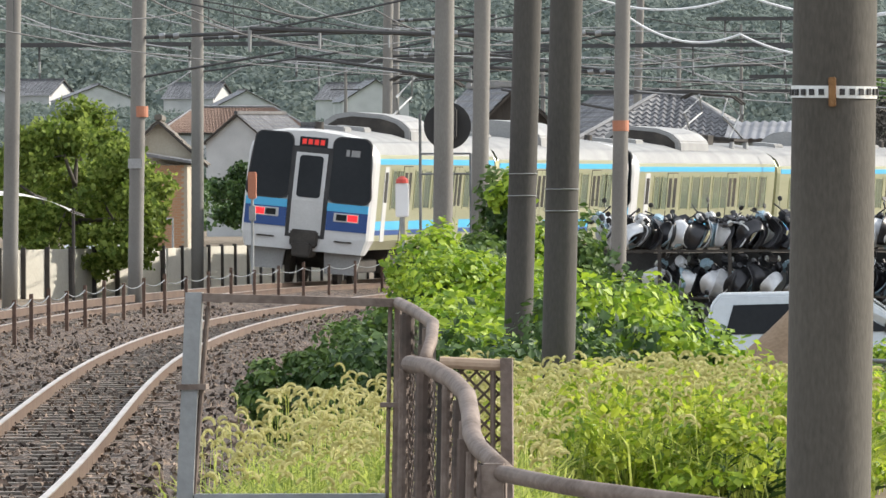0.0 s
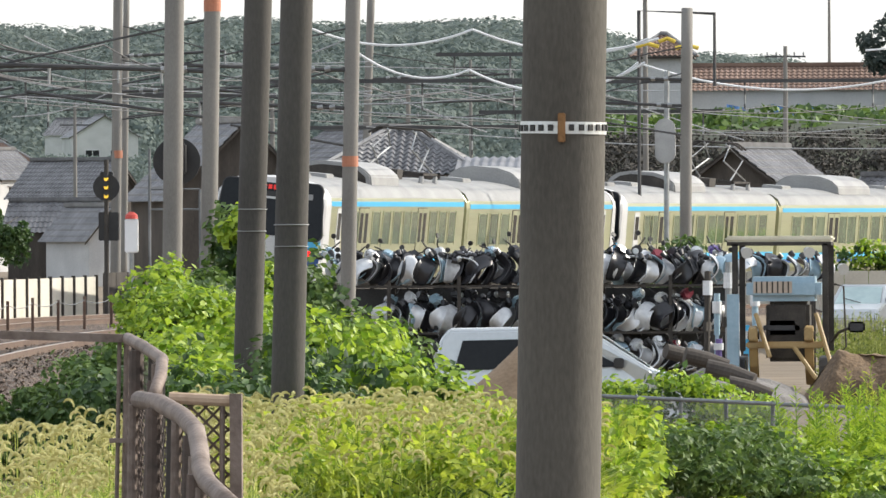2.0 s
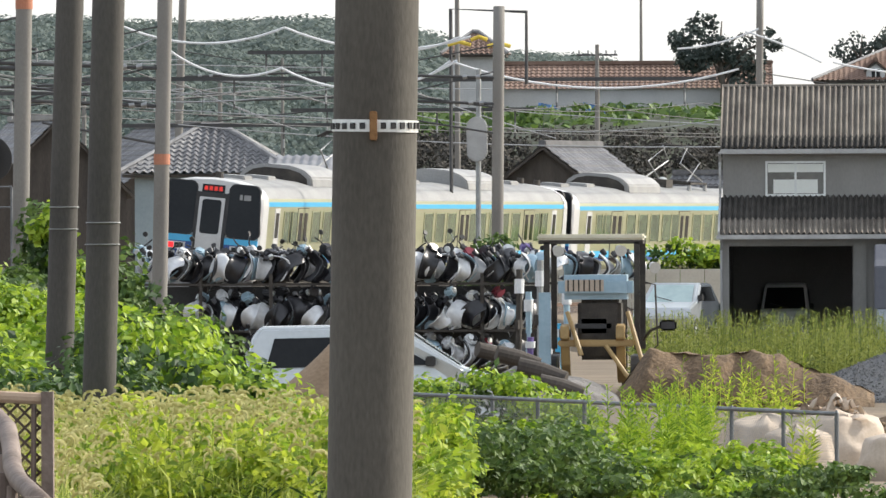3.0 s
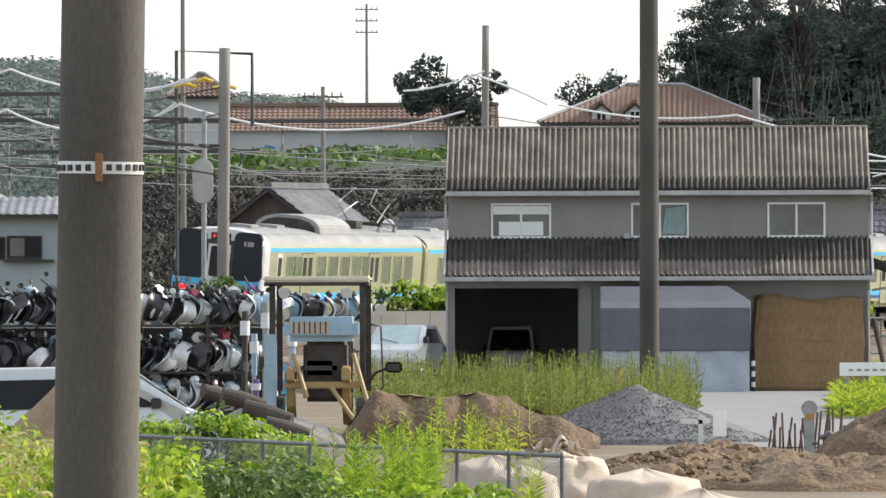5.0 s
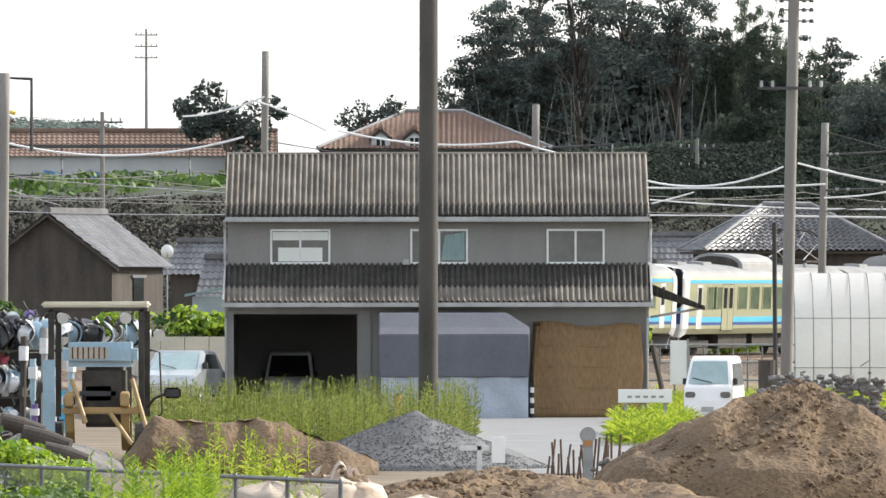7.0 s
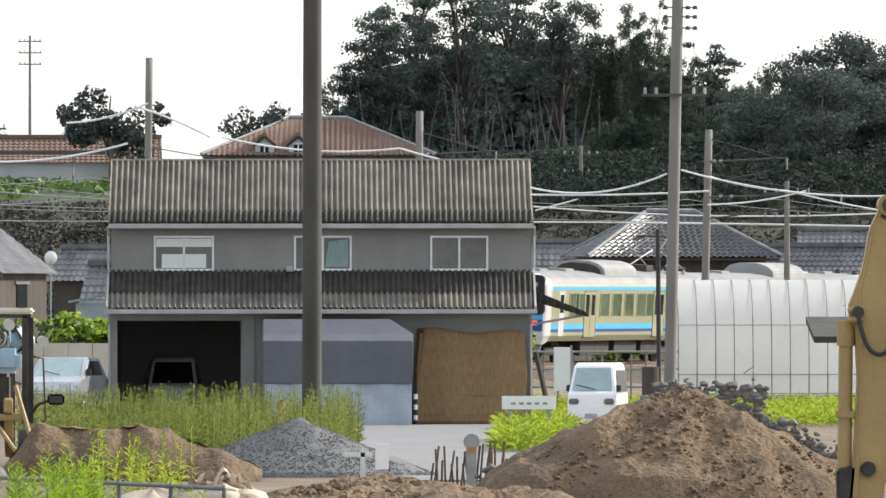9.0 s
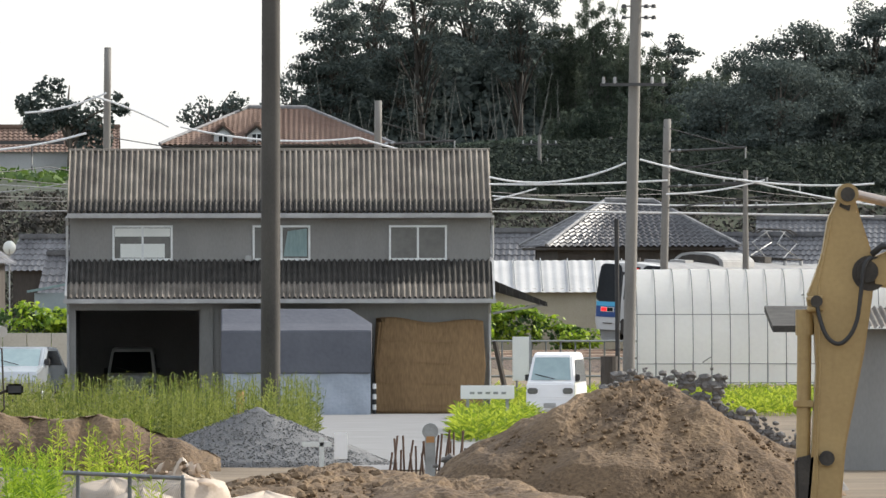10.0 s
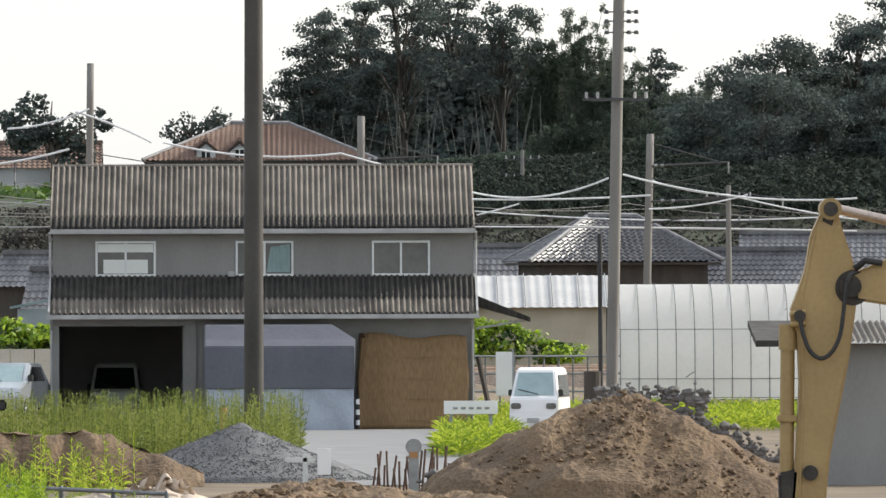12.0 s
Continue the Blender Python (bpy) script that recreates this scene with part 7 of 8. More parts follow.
def build_platform_fence():
    """Old rusty fence at the platform's end, seen almost end-on."""
    f = thing("platform_fence", "rusty pipe fence with wire mesh at the platform end", "fence")
    y = 22.0
    # open frame
    part("post", Mesh().add([(x, yy, z) for z, c in ((2.65, -2.655), (3.622, -2.607)) for x, yy in ((c - 0.018, y - 0.02), (c + 0.018, y - 0.02), (c + 0.018, y + 0.02), (c - 0.018, y + 0.02))],
         [(0, 1, 2, 3), (7, 6, 5, 4), (0, 4, 5, 1), (1, 5, 6, 2), (2, 6, 7, 3), (3, 7, 4, 0)]), M["galv"], f)
    part("post", Mesh().tube([(-2.612, y, 3.17), (-2.578, y, 3.59)], 0.006, 8), M["rusty"], f)
    part("clamp", Mesh().box(-2.645, -2.58, y - 0.03, y + 0.03, 3.41, 3.422), M["rusty"], f)
    part("top_rail", Mesh().add([(-2.588, y - 0.02, 3.602), (-2.588, y + 0.02, 3.602), (-2.588, y + 0.02, 3.62), (-2.588, y - 0.02, 3.62), (-2.16, y - 0.02, 3.588), (-2.16, y + 0.02, 3.588), (-2.16, y + 0.02, 3.606), (-2.16, y - 0.02, 3.606)],
         [(0, 1, 2, 3), (7, 6, 5, 4), (0, 4, 5, 1), (1, 5, 6, 2), (2, 6, 7, 3), (3, 7, 4, 0)]), M["rusty"], f)
    part("bottom_rail", Mesh().box(-2.61, -2.19, y - 0.015, y + 0.015, 3.165, 3.182), M["galv"], f)
    part("post", Mesh().tube([(-2.20, y, 2.65), (-2.178, y, 3.59)], 0.005, 8), M["rusty"], f)
    part("post", Mesh().tube([(-2.18, y, 2.65), (-2.16, y, 3.59)], 0.009, 8), M["rusty"], f)
    part("clamp", Mesh().box(-2.2, -2.155, y - 0.02, y + 0.02, 3.37, 3.38), M["rusty"], f)
    # the bowed run towards the viewer
    rail = [(-2.16, 22.0, 3.597), (-2.08, 21.5, 3.587), (-1.99, 21.0, 3.565), (-1.965, 20.7, 3.535), (-1.96, 20.5, 3.50)]
    rail2 = [(-1.99, 20.5, 3.49), (-1.93, 20.3, 3.487), (-1.86, 20.05, 3.465), (-1.815, 19.85, 3.44), (-1.785, 19.6, 3.405), (-1.765, 19.4, 3.375), (-1.735, 19.2, 3.355), (-1.69, 19.0, 3.335), (-1.65, 18.8, 3.32)]
    rail3 = [(-1.665, 18.8, 3.318), (-1.51, 18.5, 3.30), (-1.29, 18.2, 3.283), (-1.05, 18.0, 3.262)]
    for r, w in ((rail, 0.013), (rail2, 0.0185), (rail3, 0.016)):
        part("top_rail", Mesh().tube(r, w, 12), M["rusty"], f, "bent rusty top rail", smooth=True)
    run = rail[:4] + rail2
    for i, (p, q) in enumerate(zip(run, run[1:])):
        part("post", Mesh().tube([(q[0] - 0.03, q[1], 2.6), (q[0] - 0.012, q[1], q[2] - 0.01)], 0.011 if i % 2 else 0.016, 10), M["rusty"] if i % 2 else M["rustdark"], f)
        mesh_panel((p[0], p[1], 0), (q[0], q[1], 0), 2.65, min(p[2], q[2]) - 0.01, 0.03, 0.004, parent=f, wire="rustdark")
        part("lath", Mesh().tube([((p[0] + q[0]) / 2 - 0.02, (p[1] + q[1]) / 2, 2.6), ((p[0] + q[0]) / 2, (p[1] + q[1]) / 2, (p[2] + q[2]) / 2 - 0.01)], 0.009, 6), M["timber"], f)
    part("end_post", Mesh().box(-1.69, -1.645, 18.77, 18.81, 2.65, 3.335), M["rusty"], f, bevel=0.004)
    # Cross bar takes the rust with painted sunlight.
    part("cross_bar", Mesh().tube([(-1.91, 20.3, 3.497), (-1.775, 20.3, 3.49)], 0.012, 10), M["rustlit"], f)
    part("post", Mesh().box(-1.787, -1.763, 20.28, 20.31, 2.65, 3.505), M["rusty"], f)
    part("post", Mesh().tube([(-1.81, 20.3, 2.65), (-1.803, 20.3, 3.48)], 0.006, 8), M["rusty"], f)
    mesh_panel((-1.92, 20.31, 0), (-1.79, 20.31, 0), 2.75, 3.485, 0.03, 0.0026, parent=f, wire="rustdark")
    solid("platform", Mesh().box(-2.75, 2.5, -30, 21.9, 1.2, 2.6), M["asphalt"], "concrete station platform end", "platform", kind="structure", bevel=0.02)


build_yard_fence()
build_platform_fence()


# ---------- scooter cowls on racks ----------
def cowl_mesh(w, h, curl):
    """A leg shield: a tall plate, curled back at its foot and edges."""
    g = Mesh()

    def fn(u, v):
        x = (u - 0.5) * w * (0.75 + 0.35 * math.sin(math.pi * (0.1 + 0.75 * v)))
        yy = -0.3 * math.sin(v * 2.7) * curl - 0.35 * (u - 0.5) ** 2 + 0.12 * v
        return (x + 0.3 * h * v ** 2, yy, h * v * (1 - 0.35 * (u - 0.2) ** 2))
    g.grid(10, 10, fn)
    return g


def cowl(name, shell, lining, w, h, curl, label):
    c = thing(name, label, "scooter cowl", group="scooter cowls")
    s = part("shell", cowl_mesh(w, h, curl), shell, c, smooth=True)
    so = s.modifiers.new("thick", "SOLIDIFY")
    so.thickness = 0.018
    inner = cowl_mesh(w * 0.86, h * 0.9, curl)
    inner.v = [(x, y + 0.05, z + 0.02) for x, y, z in inner.v]
    part("lining", inner, lining, c, smooth=True)
    part("boss", Mesh().tube([(0, 0.02, h * 0.93), (0, 0.12, h * 1.05)], [0.05, 0.07], 8), lining, c)
    return c


def build_racks():
    kinds = [cowl("scooter_cowl", M["plastic_w"], M["plastic_k"], 0.32, 0.66, 1.0, "white moulded scooter leg shield on a rack"),
             cowl("scooter_cowl", M["plastic_k"], M["plastic_k"], 0.34, 0.7, 1.1, "black moulded scooter leg shield on a rack"),
             cowl("scooter_cowl", M["plastic_w"], M["plastic_k"], 0.28, 0.6, 1.3, "pale grey moulded scooter leg shield on a rack"),
             cowl("scooter_cowl", M["plastic_b"], M["plastic_k"], 0.3, 0.64, 1.0, "pale blue moulded scooter leg shield on a rack")]
    rng = random.Random(5)
    first = [True] * 4
    for z, x0, x1, dy in ((2.42, -18.1, -6.7, 0), (1.36, -16.8, -8.9, 0), (2.48, -17.9, -9.2, 0.8), (0.45, -15.6, -9.4, -0.2), (1.4, -16.6, -9.2, 0.9)):
        x = x0
        while x < x1:
            k = rng.choices(range(4), (4, 6, 4, 2))[0]
            m = pose(x, 230 + dy + rng.uniform(-0.12, 0.12), z + rng.uniform(-0.05, 0.05), rng.uniform(-24, 20), rng.uniform(-26, 22), rng.choice((58, 66, 40, 20, 84, -25, 120)) + rng.uniform(-16, 16))
            if first[k]:
                kinds[k].matrix_basis, first[k] = m, False
            else:
                copy_thing(kinds[k], m)
            x += rng.uniform(0.11, 0.23)
    # headsets with bars, lamps and mirrors heaped over the cowls
    sets = []
    for shell, lab in (("plastic_k", "black scooter headset with bars on the rack"), ("plastic_w", "white scooter headset with bars on the rack"), ("plastic_b", "pale blue scooter headset with bars on the rack"), ("maroon", "maroon scooter headset with bars on the rack"), ("purple", "purple scooter headset with bars on the rack")):
        hs = thing("scooter_headset", lab, "scooter headset", group="scooter headsets")
        part("pod", Mesh().prism([(-0.13, 0.0), (-0.16, 0.12), (-0.05, 0.22), (0.12, 0.2), (0.17, 0.08), (0.08, -0.03)], "y", -0.1, 0.1), M[shell], hs, bevel=0.03)
        part("lamp", Mesh().tube([(-0.02, -0.1, 0.1), (-0.02, -0.15, 0.1)], [0.075, 0.06], 12), M["alu"], hs, "chrome-rimmed lamp")
        part("handlebar", Mesh().tube([(-0.36, 0.1, 0.2), (-0.22, 0.02, 0.16), (0, 0, 0.13), (0.22, 0.02, 0.16), (0.36, 0.1, 0.2)], 0.018, 6), M["black"], hs)
        part("mirror", Mesh().tube([(0.3, 0.02, 0.38), (0.3, 0.05, 0.38)], 0.06, 12), M["black"], hs)
        part("mirror_stalk", Mesh().tube([(0.24, 0.02, 0.17), (0.3, 0.04, 0.38)], 0.009, 5), M["galv"], hs)
        sets.append(hs)
    used = set()
    for z, x0, x1, yy in ((2.98, -18.0, -8.9, 230.2), (2.0, -16.6, -9.2, 230.1), (0.95, -15.5, -9.4, 229.9)):
        x = x0
        while x < x1:
            k = rng.choices(range(5), (6, 4, 2, 0.4, 0.6))[0]
            m = pose(x, yy + rng.uniform(-0.2, 0.3), z + rng.uniform(-0.08, 0.1), rng.uniform(-40, 40), rng.uniform(-40, 40), rng.uniform(0, 360))
            if k in used:
                copy_thing(sets[k], m)
            else:
                sets[k].matrix_basis = m
                used.add(k)
            x += rng.uniform(0.22, 0.5)
    for k in range(5):
        if k not in used:
            sets[k].matrix_basis = pose(-12 + 0.5 * k, 230, 3.0)
    r = thing("storage_rack", "long rusty steel rack full of scooter cowls", "rack")
    for x in np.arange(-18.2, -6.4, 1.6):
        for y in (229.75, 231.3):
            part("upright", Mesh().box(x - 0.04, x + 0.04, y - 0.04, y + 0.04, 0, 2.6), M["under"], r)
    for z in (0.4, 1.32, 2.38):
        for y in (229.75, 230.5, 231.3):
            part("shelf_bar", Mesh().box(-18.3, -6.5 if z > 2 else -8.7, y - 0.03, y + 0.03, z - 0.05, z), M["under"], r)
    # Sheet added to paint the shade behind the cowls.
    part("shade_sheet", Mesh().box(-18.2, -8.8, 231.5, 231.55, 0.02, 2.3), M["dark"], r)
    # scrap leaning at the rack's end
    for i, (x, y, h, c) in enumerate(((-9.0, 226, 2.2, "plastic_b"), (-8.75, 225.6, 2.9, "galv"), (-8.5, 225.4, 2.0, "plastic_w"), (-9.25, 226.2, 2.7, "under"), (-8.3, 225, 1.5, "skyblue"), (-8.1, 224.9, 2.4, "plastic_b"), (-8.95, 225, 1.2, "purple"))):
        s = thing("fork_tube", "upright scooter frame part leaning by the rack", "scooter part", pose(x, y, 0, 0, 4 * math.sin(i * 3), 20 * i))
        part("tube", Mesh().tube([(0, 0, 0), (0, 0, h)], [0.06, 0.075], 10), M[c], s)
        part("collar", Mesh().tube([(0, 0, h * 0.8), (0, 0, h * 0.92)], 0.11, 10), M["plastic_w"], s)
        part("bracket", Mesh().box(-0.12, 0.12, -0.05, 0.05, h * 0.5, h * 0.58), M["under"], s, bevel=0.01)


build_racks()


# ---------- vehicles ----------
def car(name, m, prof, glass, width, paint, label, roofrack=False):
    """prof: side outline (y, z), nose at +y; glass: side window outline."""
    c = thing(name, label, "car", m, "vehicles")
    w = width / 2
    body = Mesh()
    n = len(prof)
    v = []
    for k, s in ((-1, 0.93), (-0.9, 1), (0.9, 1), (1, 0.93)):
        for y, z in prof:
            tuck = 1 - 0.16 * max(0, (z - 0.95)) / 0.8
            v.append((w * k * tuck, y * (1 if s == 1 else 0.99), z if s == 1 else 0.35 + (z - 0.35) * 0.97))
    f = [(j * n + i, j * n + (i + 1) % n, (j + 1) * n + (i + 1) % n, (j + 1) * n + i) for j in range(3) for i in range(n)]
    f += [tuple(range(n)), tuple(range(3 * n, 4 * n))]
    part("body", body.add(v, f), paint, c, bevel=0.03)
    for s in (-1, 1):
        g = Mesh()
        q = []
        for y, z in glass:
            tuck = 1 - 0.16 * max(0, (z - 0.95)) / 0.8
            q += [(s * w * tuck * 0.985, y, z), (s * (w * tuck + 0.012), y, z)]
        k = len(glass)
        g.add(q, [tuple(range(1, 2 * k, 2))] + [(2 * i, 2 * i + 1, (2 * i + 3) % (2 * k), (2 * i + 2) % (2 * k)) for i in range(k)])
        part("side_window", g, M["glassdark"], c)
        for y in (prof[0][0] * 0.62, prof[-1][0] * 0.62):
            wh = part("wheel", Mesh().tube([(s * (w - 0.18), y, 0.29), (s * (w + 0.005), y, 0.29)], 0.29, 20), M["black"], c)
            part("rim", Mesh().tube([(s * (w + 0.004), y, 0.29), (s * (w + 0.012), y, 0.29)], 0.17, 16), M["alu"], wh)
        part("mirror", Mesh().box(s * (w + 0.02) - 0.07, s * (w + 0.02) + 0.07, glass[-1][0] - 0.12, glass[-1][0] + 0.06, glass[0][1] + 0.02, glass[0][1] + 0.2), M["black"], c, bevel=0.02)
    return c


def front_face(c, y, w, z0, z1, rake, lamp_z, paintname="screen"):
    """Windscreen, lamps and bumper of a vehicle that faces +y."""
    g = Mesh().add([(-w * 0.84, y, z0), (w * 0.84, y, z0), (w * 0.72, y - rake, z1), (-w * 0.72, y - rake, z1)], [(0, 1, 2, 3)])
    g.v = [(a, b + 0.03, z) for a, b, z in g.v]
    ws = part("windscreen", g, M[paintname], c)
    part("wiper", Mesh().tube([(-0.1, y + 0.03, z0 + 0.03), (0.45, y + 0.02 - rake * 0.2, z0 + 0.16)], 0.012, 5), M["black"], ws)
    for s in (-1, 1):
        part("headlight", Mesh().box(s * w * 0.74 - 0.14, s * w * 0.74 + 0.14, y + 0.1, y + 0.24, lamp_z, lamp_z + 0.16), M["pane"], c, bevel=0.03)
    part("bumper", Mesh().box(-w, w, y + 0.1, y + 0.3, 0.22, 0.48), M["carwhite"], c, bevel=0.05)
    part("number_plate", Mesh().box(-0.17, 0.17, y + 0.3, y + 0.315, 0.33, 0.47), M["trim"], c)


van_prof = [(-1.65, 0.3), (-1.68, 0.9), (-1.62, 1.75), (-1.5, 1.85), (0.75, 1.86), (1.0, 1.78), (1.42, 1.12), (1.62, 1.0), (1.68, 0.6), (1.66, 0.3)]
kei = car("kei_van", pose(7.7, 281.5, 0, 0, 0, 172), van_prof, [(-1.4, 1.05), (-1.35, 1.65), (0.7, 1.65), (1.1, 1.05)], 1.34, M["carwhite"], "small white delivery van parked by the rice field")
front_face(kei, 1.47, 0.66, 1.1, 1.72, 0.42, 0.72)
g2 = car("kei_van", pose(-4.3, 300.2, 0.04, 0, 0, 178), van_prof, [(-1.4, 1.05), (-1.35, 1.65), (0.7, 1.65), (1.1, 1.05)], 1.48, M["carwhite"], "white van parked inside the dark garage")
front_face(g2, 1.47, 0.74, 1.1, 1.72, 0.42, 0.72, "glassdark")
sedan = [(-2.0, 0.3), (-2.05, 0.85), (-1.7, 1.0), (-1.1, 1.48), (0.2, 1.5), (1.0, 1.02), (1.9, 0.85), (2.05, 0.6), (2.0, 0.3)]
sil = car("car", pose(-7.3, 290.5, 0.35, 0, 0, 168), [(y, z * 1.08) for y, z in sedan], [(-1.2, 1.08), (-0.9, 1.5), (0.2, 1.5), (0.8, 1.1)], 1.68, M["carsilver"], "silver car parked beside the pale wall")
front_face(sil, 1.08, 0.8, 1.08, 1.56, 0.75, 0.75)
wagon = [(-2.1, 0.3), (-2.2, 0.9), (-2.0, 1.75), (-1.85, 1.93), (0.3, 1.96), (0.75, 1.85), (1.75, 1.2), (2.4, 1.0), (2.5, 0.6), (2.45, 0.3)]
est = car("minivan", pose(-10.1, 180.5, 0.0, 0, 0, -88), wagon, [(-1.75, 1.2), (-1.6, 1.72), (0.3, 1.76), (1.2, 1.25)], 1.7, M["carsilver"], "silver-grey minivan standing behind the sand heap")
part("windscreen", Mesh().add([(-0.7, 1.72, 1.24), (0.7, 1.72, 1.24), (0.64, 0.8, 1.86), (-0.64, 0.8, 1.86)], [(0, 1, 2, 3)]), M["screen"], est)
car("car", pose(-11.7, 167.5, 0, 0, 0, -80), [(y * 0.85, z) for y, z in sedan], [(-1.0, 1.0), (-0.7, 1.38), (0.2, 1.38), (0.7, 1.02)], 1.5, M["carcream"], "low cream car half hidden by sand and vines")
kt = car("kei_truck", pose(-33.0, 262, 1.3, 0, 0, 150), [(-1.6, 0.3), (-1.6, 0.95), (0.3, 0.95), (0.35, 1.75), (1.1, 1.75), (1.5, 1.05), (1.6, 0.6), (1.6, 0.3)], [(0.45, 1.1), (0.45, 1.6), (1.0, 1.6), (1.25, 1.1)], 1.45, M["carwhite"], "white kei truck parked behind the wall")
part("ladder_rack", Mesh().tube([(-0.6, -1.5, 0.95), (-0.6, -1.5, 1.75), (0.6, -1.5, 1.75), (0.6, -1.5, 0.95)], 0.03, 6), M["galv"], kt)


def build_loader():
    """Old compact loader with a canopy, in the yard."""
    l = thing("compact_loader", "old compact loader with cream canopy and ochre arms", "loader", pose(-7.05, 211, 0))
    cn = part("canopy", Mesh().box(-1.15, 1.08, -0.7, 0.9, 3.38, 3.5), M["canopycream"], l, "cream canopy roof", bevel=0.04)
    part("canopy_edge", Mesh().box(-1.12, 1.05, -0.66, 0.86, 3.3, 3.38), M["under"], cn)
    for x, y in ((-0.95, -0.6), (0.92, -0.6), (-0.85, 0.8), (1.0, 0.8)):
        part("canopy_post", Mesh().box(x - 0.06, x + 0.06, y - 0.06, y + 0.06, 1.1, 3.35), M["under"], l, bevel=0.01)
    bonnet = part("bonnet", Mesh().box(-0.7, 0.85, -1.2, 0.4, 2.15, 2.66), M["plastic_b"], l, "pale blue engine bonnet", bevel=0.13)
    part("grille", Mesh().box(-0.55, 0.25, -1.22, -1.16, 2.32, 2.56), M["bagmat"], bonnet)
    for k in range(7):
        part("grille_bar", Mesh().box(-0.5 + 0.11 * k, -0.47 + 0.11 * k, -1.235, -1.2, 2.32, 2.56), M["under"], bonnet)
    part("engine", Mesh().box(-0.3, 0.6, -1.0, 0.5, 0.9, 2.15), M["under"], l, bevel=0.08)
    part("seat", Mesh().box(-0.35, 0.4, -1.1, -0.4, 1.45, 1.75), M["plastic_k"], l, bevel=0.1)
    for s in (-0.55, 0.6):
        arm = part("lift_arm", Mesh().prism([(-0.35, 1.5), (0.2, 1.55), (0.35, 0.9), (0.9, 0.5), (0.8, 0.3), (0.1, 0.7), (-0.1, 1.2), (-0.35, 1.25)], "x", s - 0.09, s + 0.09), M["digger"], l, "ochre lift arm", bevel=0.02)
        arm.matrix_basis = pose(0, -1.3, 0.1)
        part("arm_pin", Mesh().tube([(s - 0.12, -1.25, 1.45), (s + 0.12, -1.25, 1.45)], 0.08, 12), M["under"], l)
    for pts in ([(-0.5, -1.4, 1.9), (-0.2, -1.6, 1.0)], [(0.75, -1.4, 1.9), (1.25, -1.7, 0.2)], [(0.3, -1.5, 1.2), (0.9, -1.7, 0.35)]):
        part("brace", Mesh().tube(pts, 0.05, 8), M["digger"], l)
    part("cross_tube", Mesh().box(-0.7, 0.9, -1.45, -1.3, 1.18, 1.32), M["digger"], l, bevel=0.03)
    for s in (-0.9, 0.95):
        for y in (-0.6, 0.9):
            wh = part("wheel", Mesh().tube([(s - 0.16, y, 0.5), (s + 0.16, y, 0.5)], 0.5, 22), M["black"], l)
            part("rim", Mesh().tube([(s - 0.17, y, 0.5), (s + 0.17, y, 0.5)], 0.24, 14), M["digger"], wh)
    part("mast_channel", Mesh().box(-1.1, -0.85, -1.2, -1.0, 0.3, 2.3).box(-1.1, -0.85, -1.25, -1.2, 0.4, 0.45), M["plastic_b"], l, "pale blue channel section")
    for s, z in ((1.25, 2.85), (-0.75, 3.2), (0.55, 3.2)):
        part("work_lamp", Mesh().tube([(s, -0.75, z), (s + 0.06, -0.95, z - 0.05)], [0.08, 0.12], 12), M["alu"], l)
    part("mirror_arm", Mesh().tube([(1.05, -0.5, 1.3), (1.2, -0.9, 1.5), (1.45, -1.0, 1.6)], 0.03, 6), M["under"], l)
    part("mirror", Mesh().box(1.4, 1.75, -1.05, -0.98, 1.5, 1.72), M["plastic_k"], l, bevel=0.05)
    part("guard_loop", Mesh().tube([(1.1, -0.6, 2.5), (1.3, -0.65, 2.45), (1.35, -0.65, 1.2), (1.15, -0.6, 1.0)], 0.02, 6), M["under"], l)


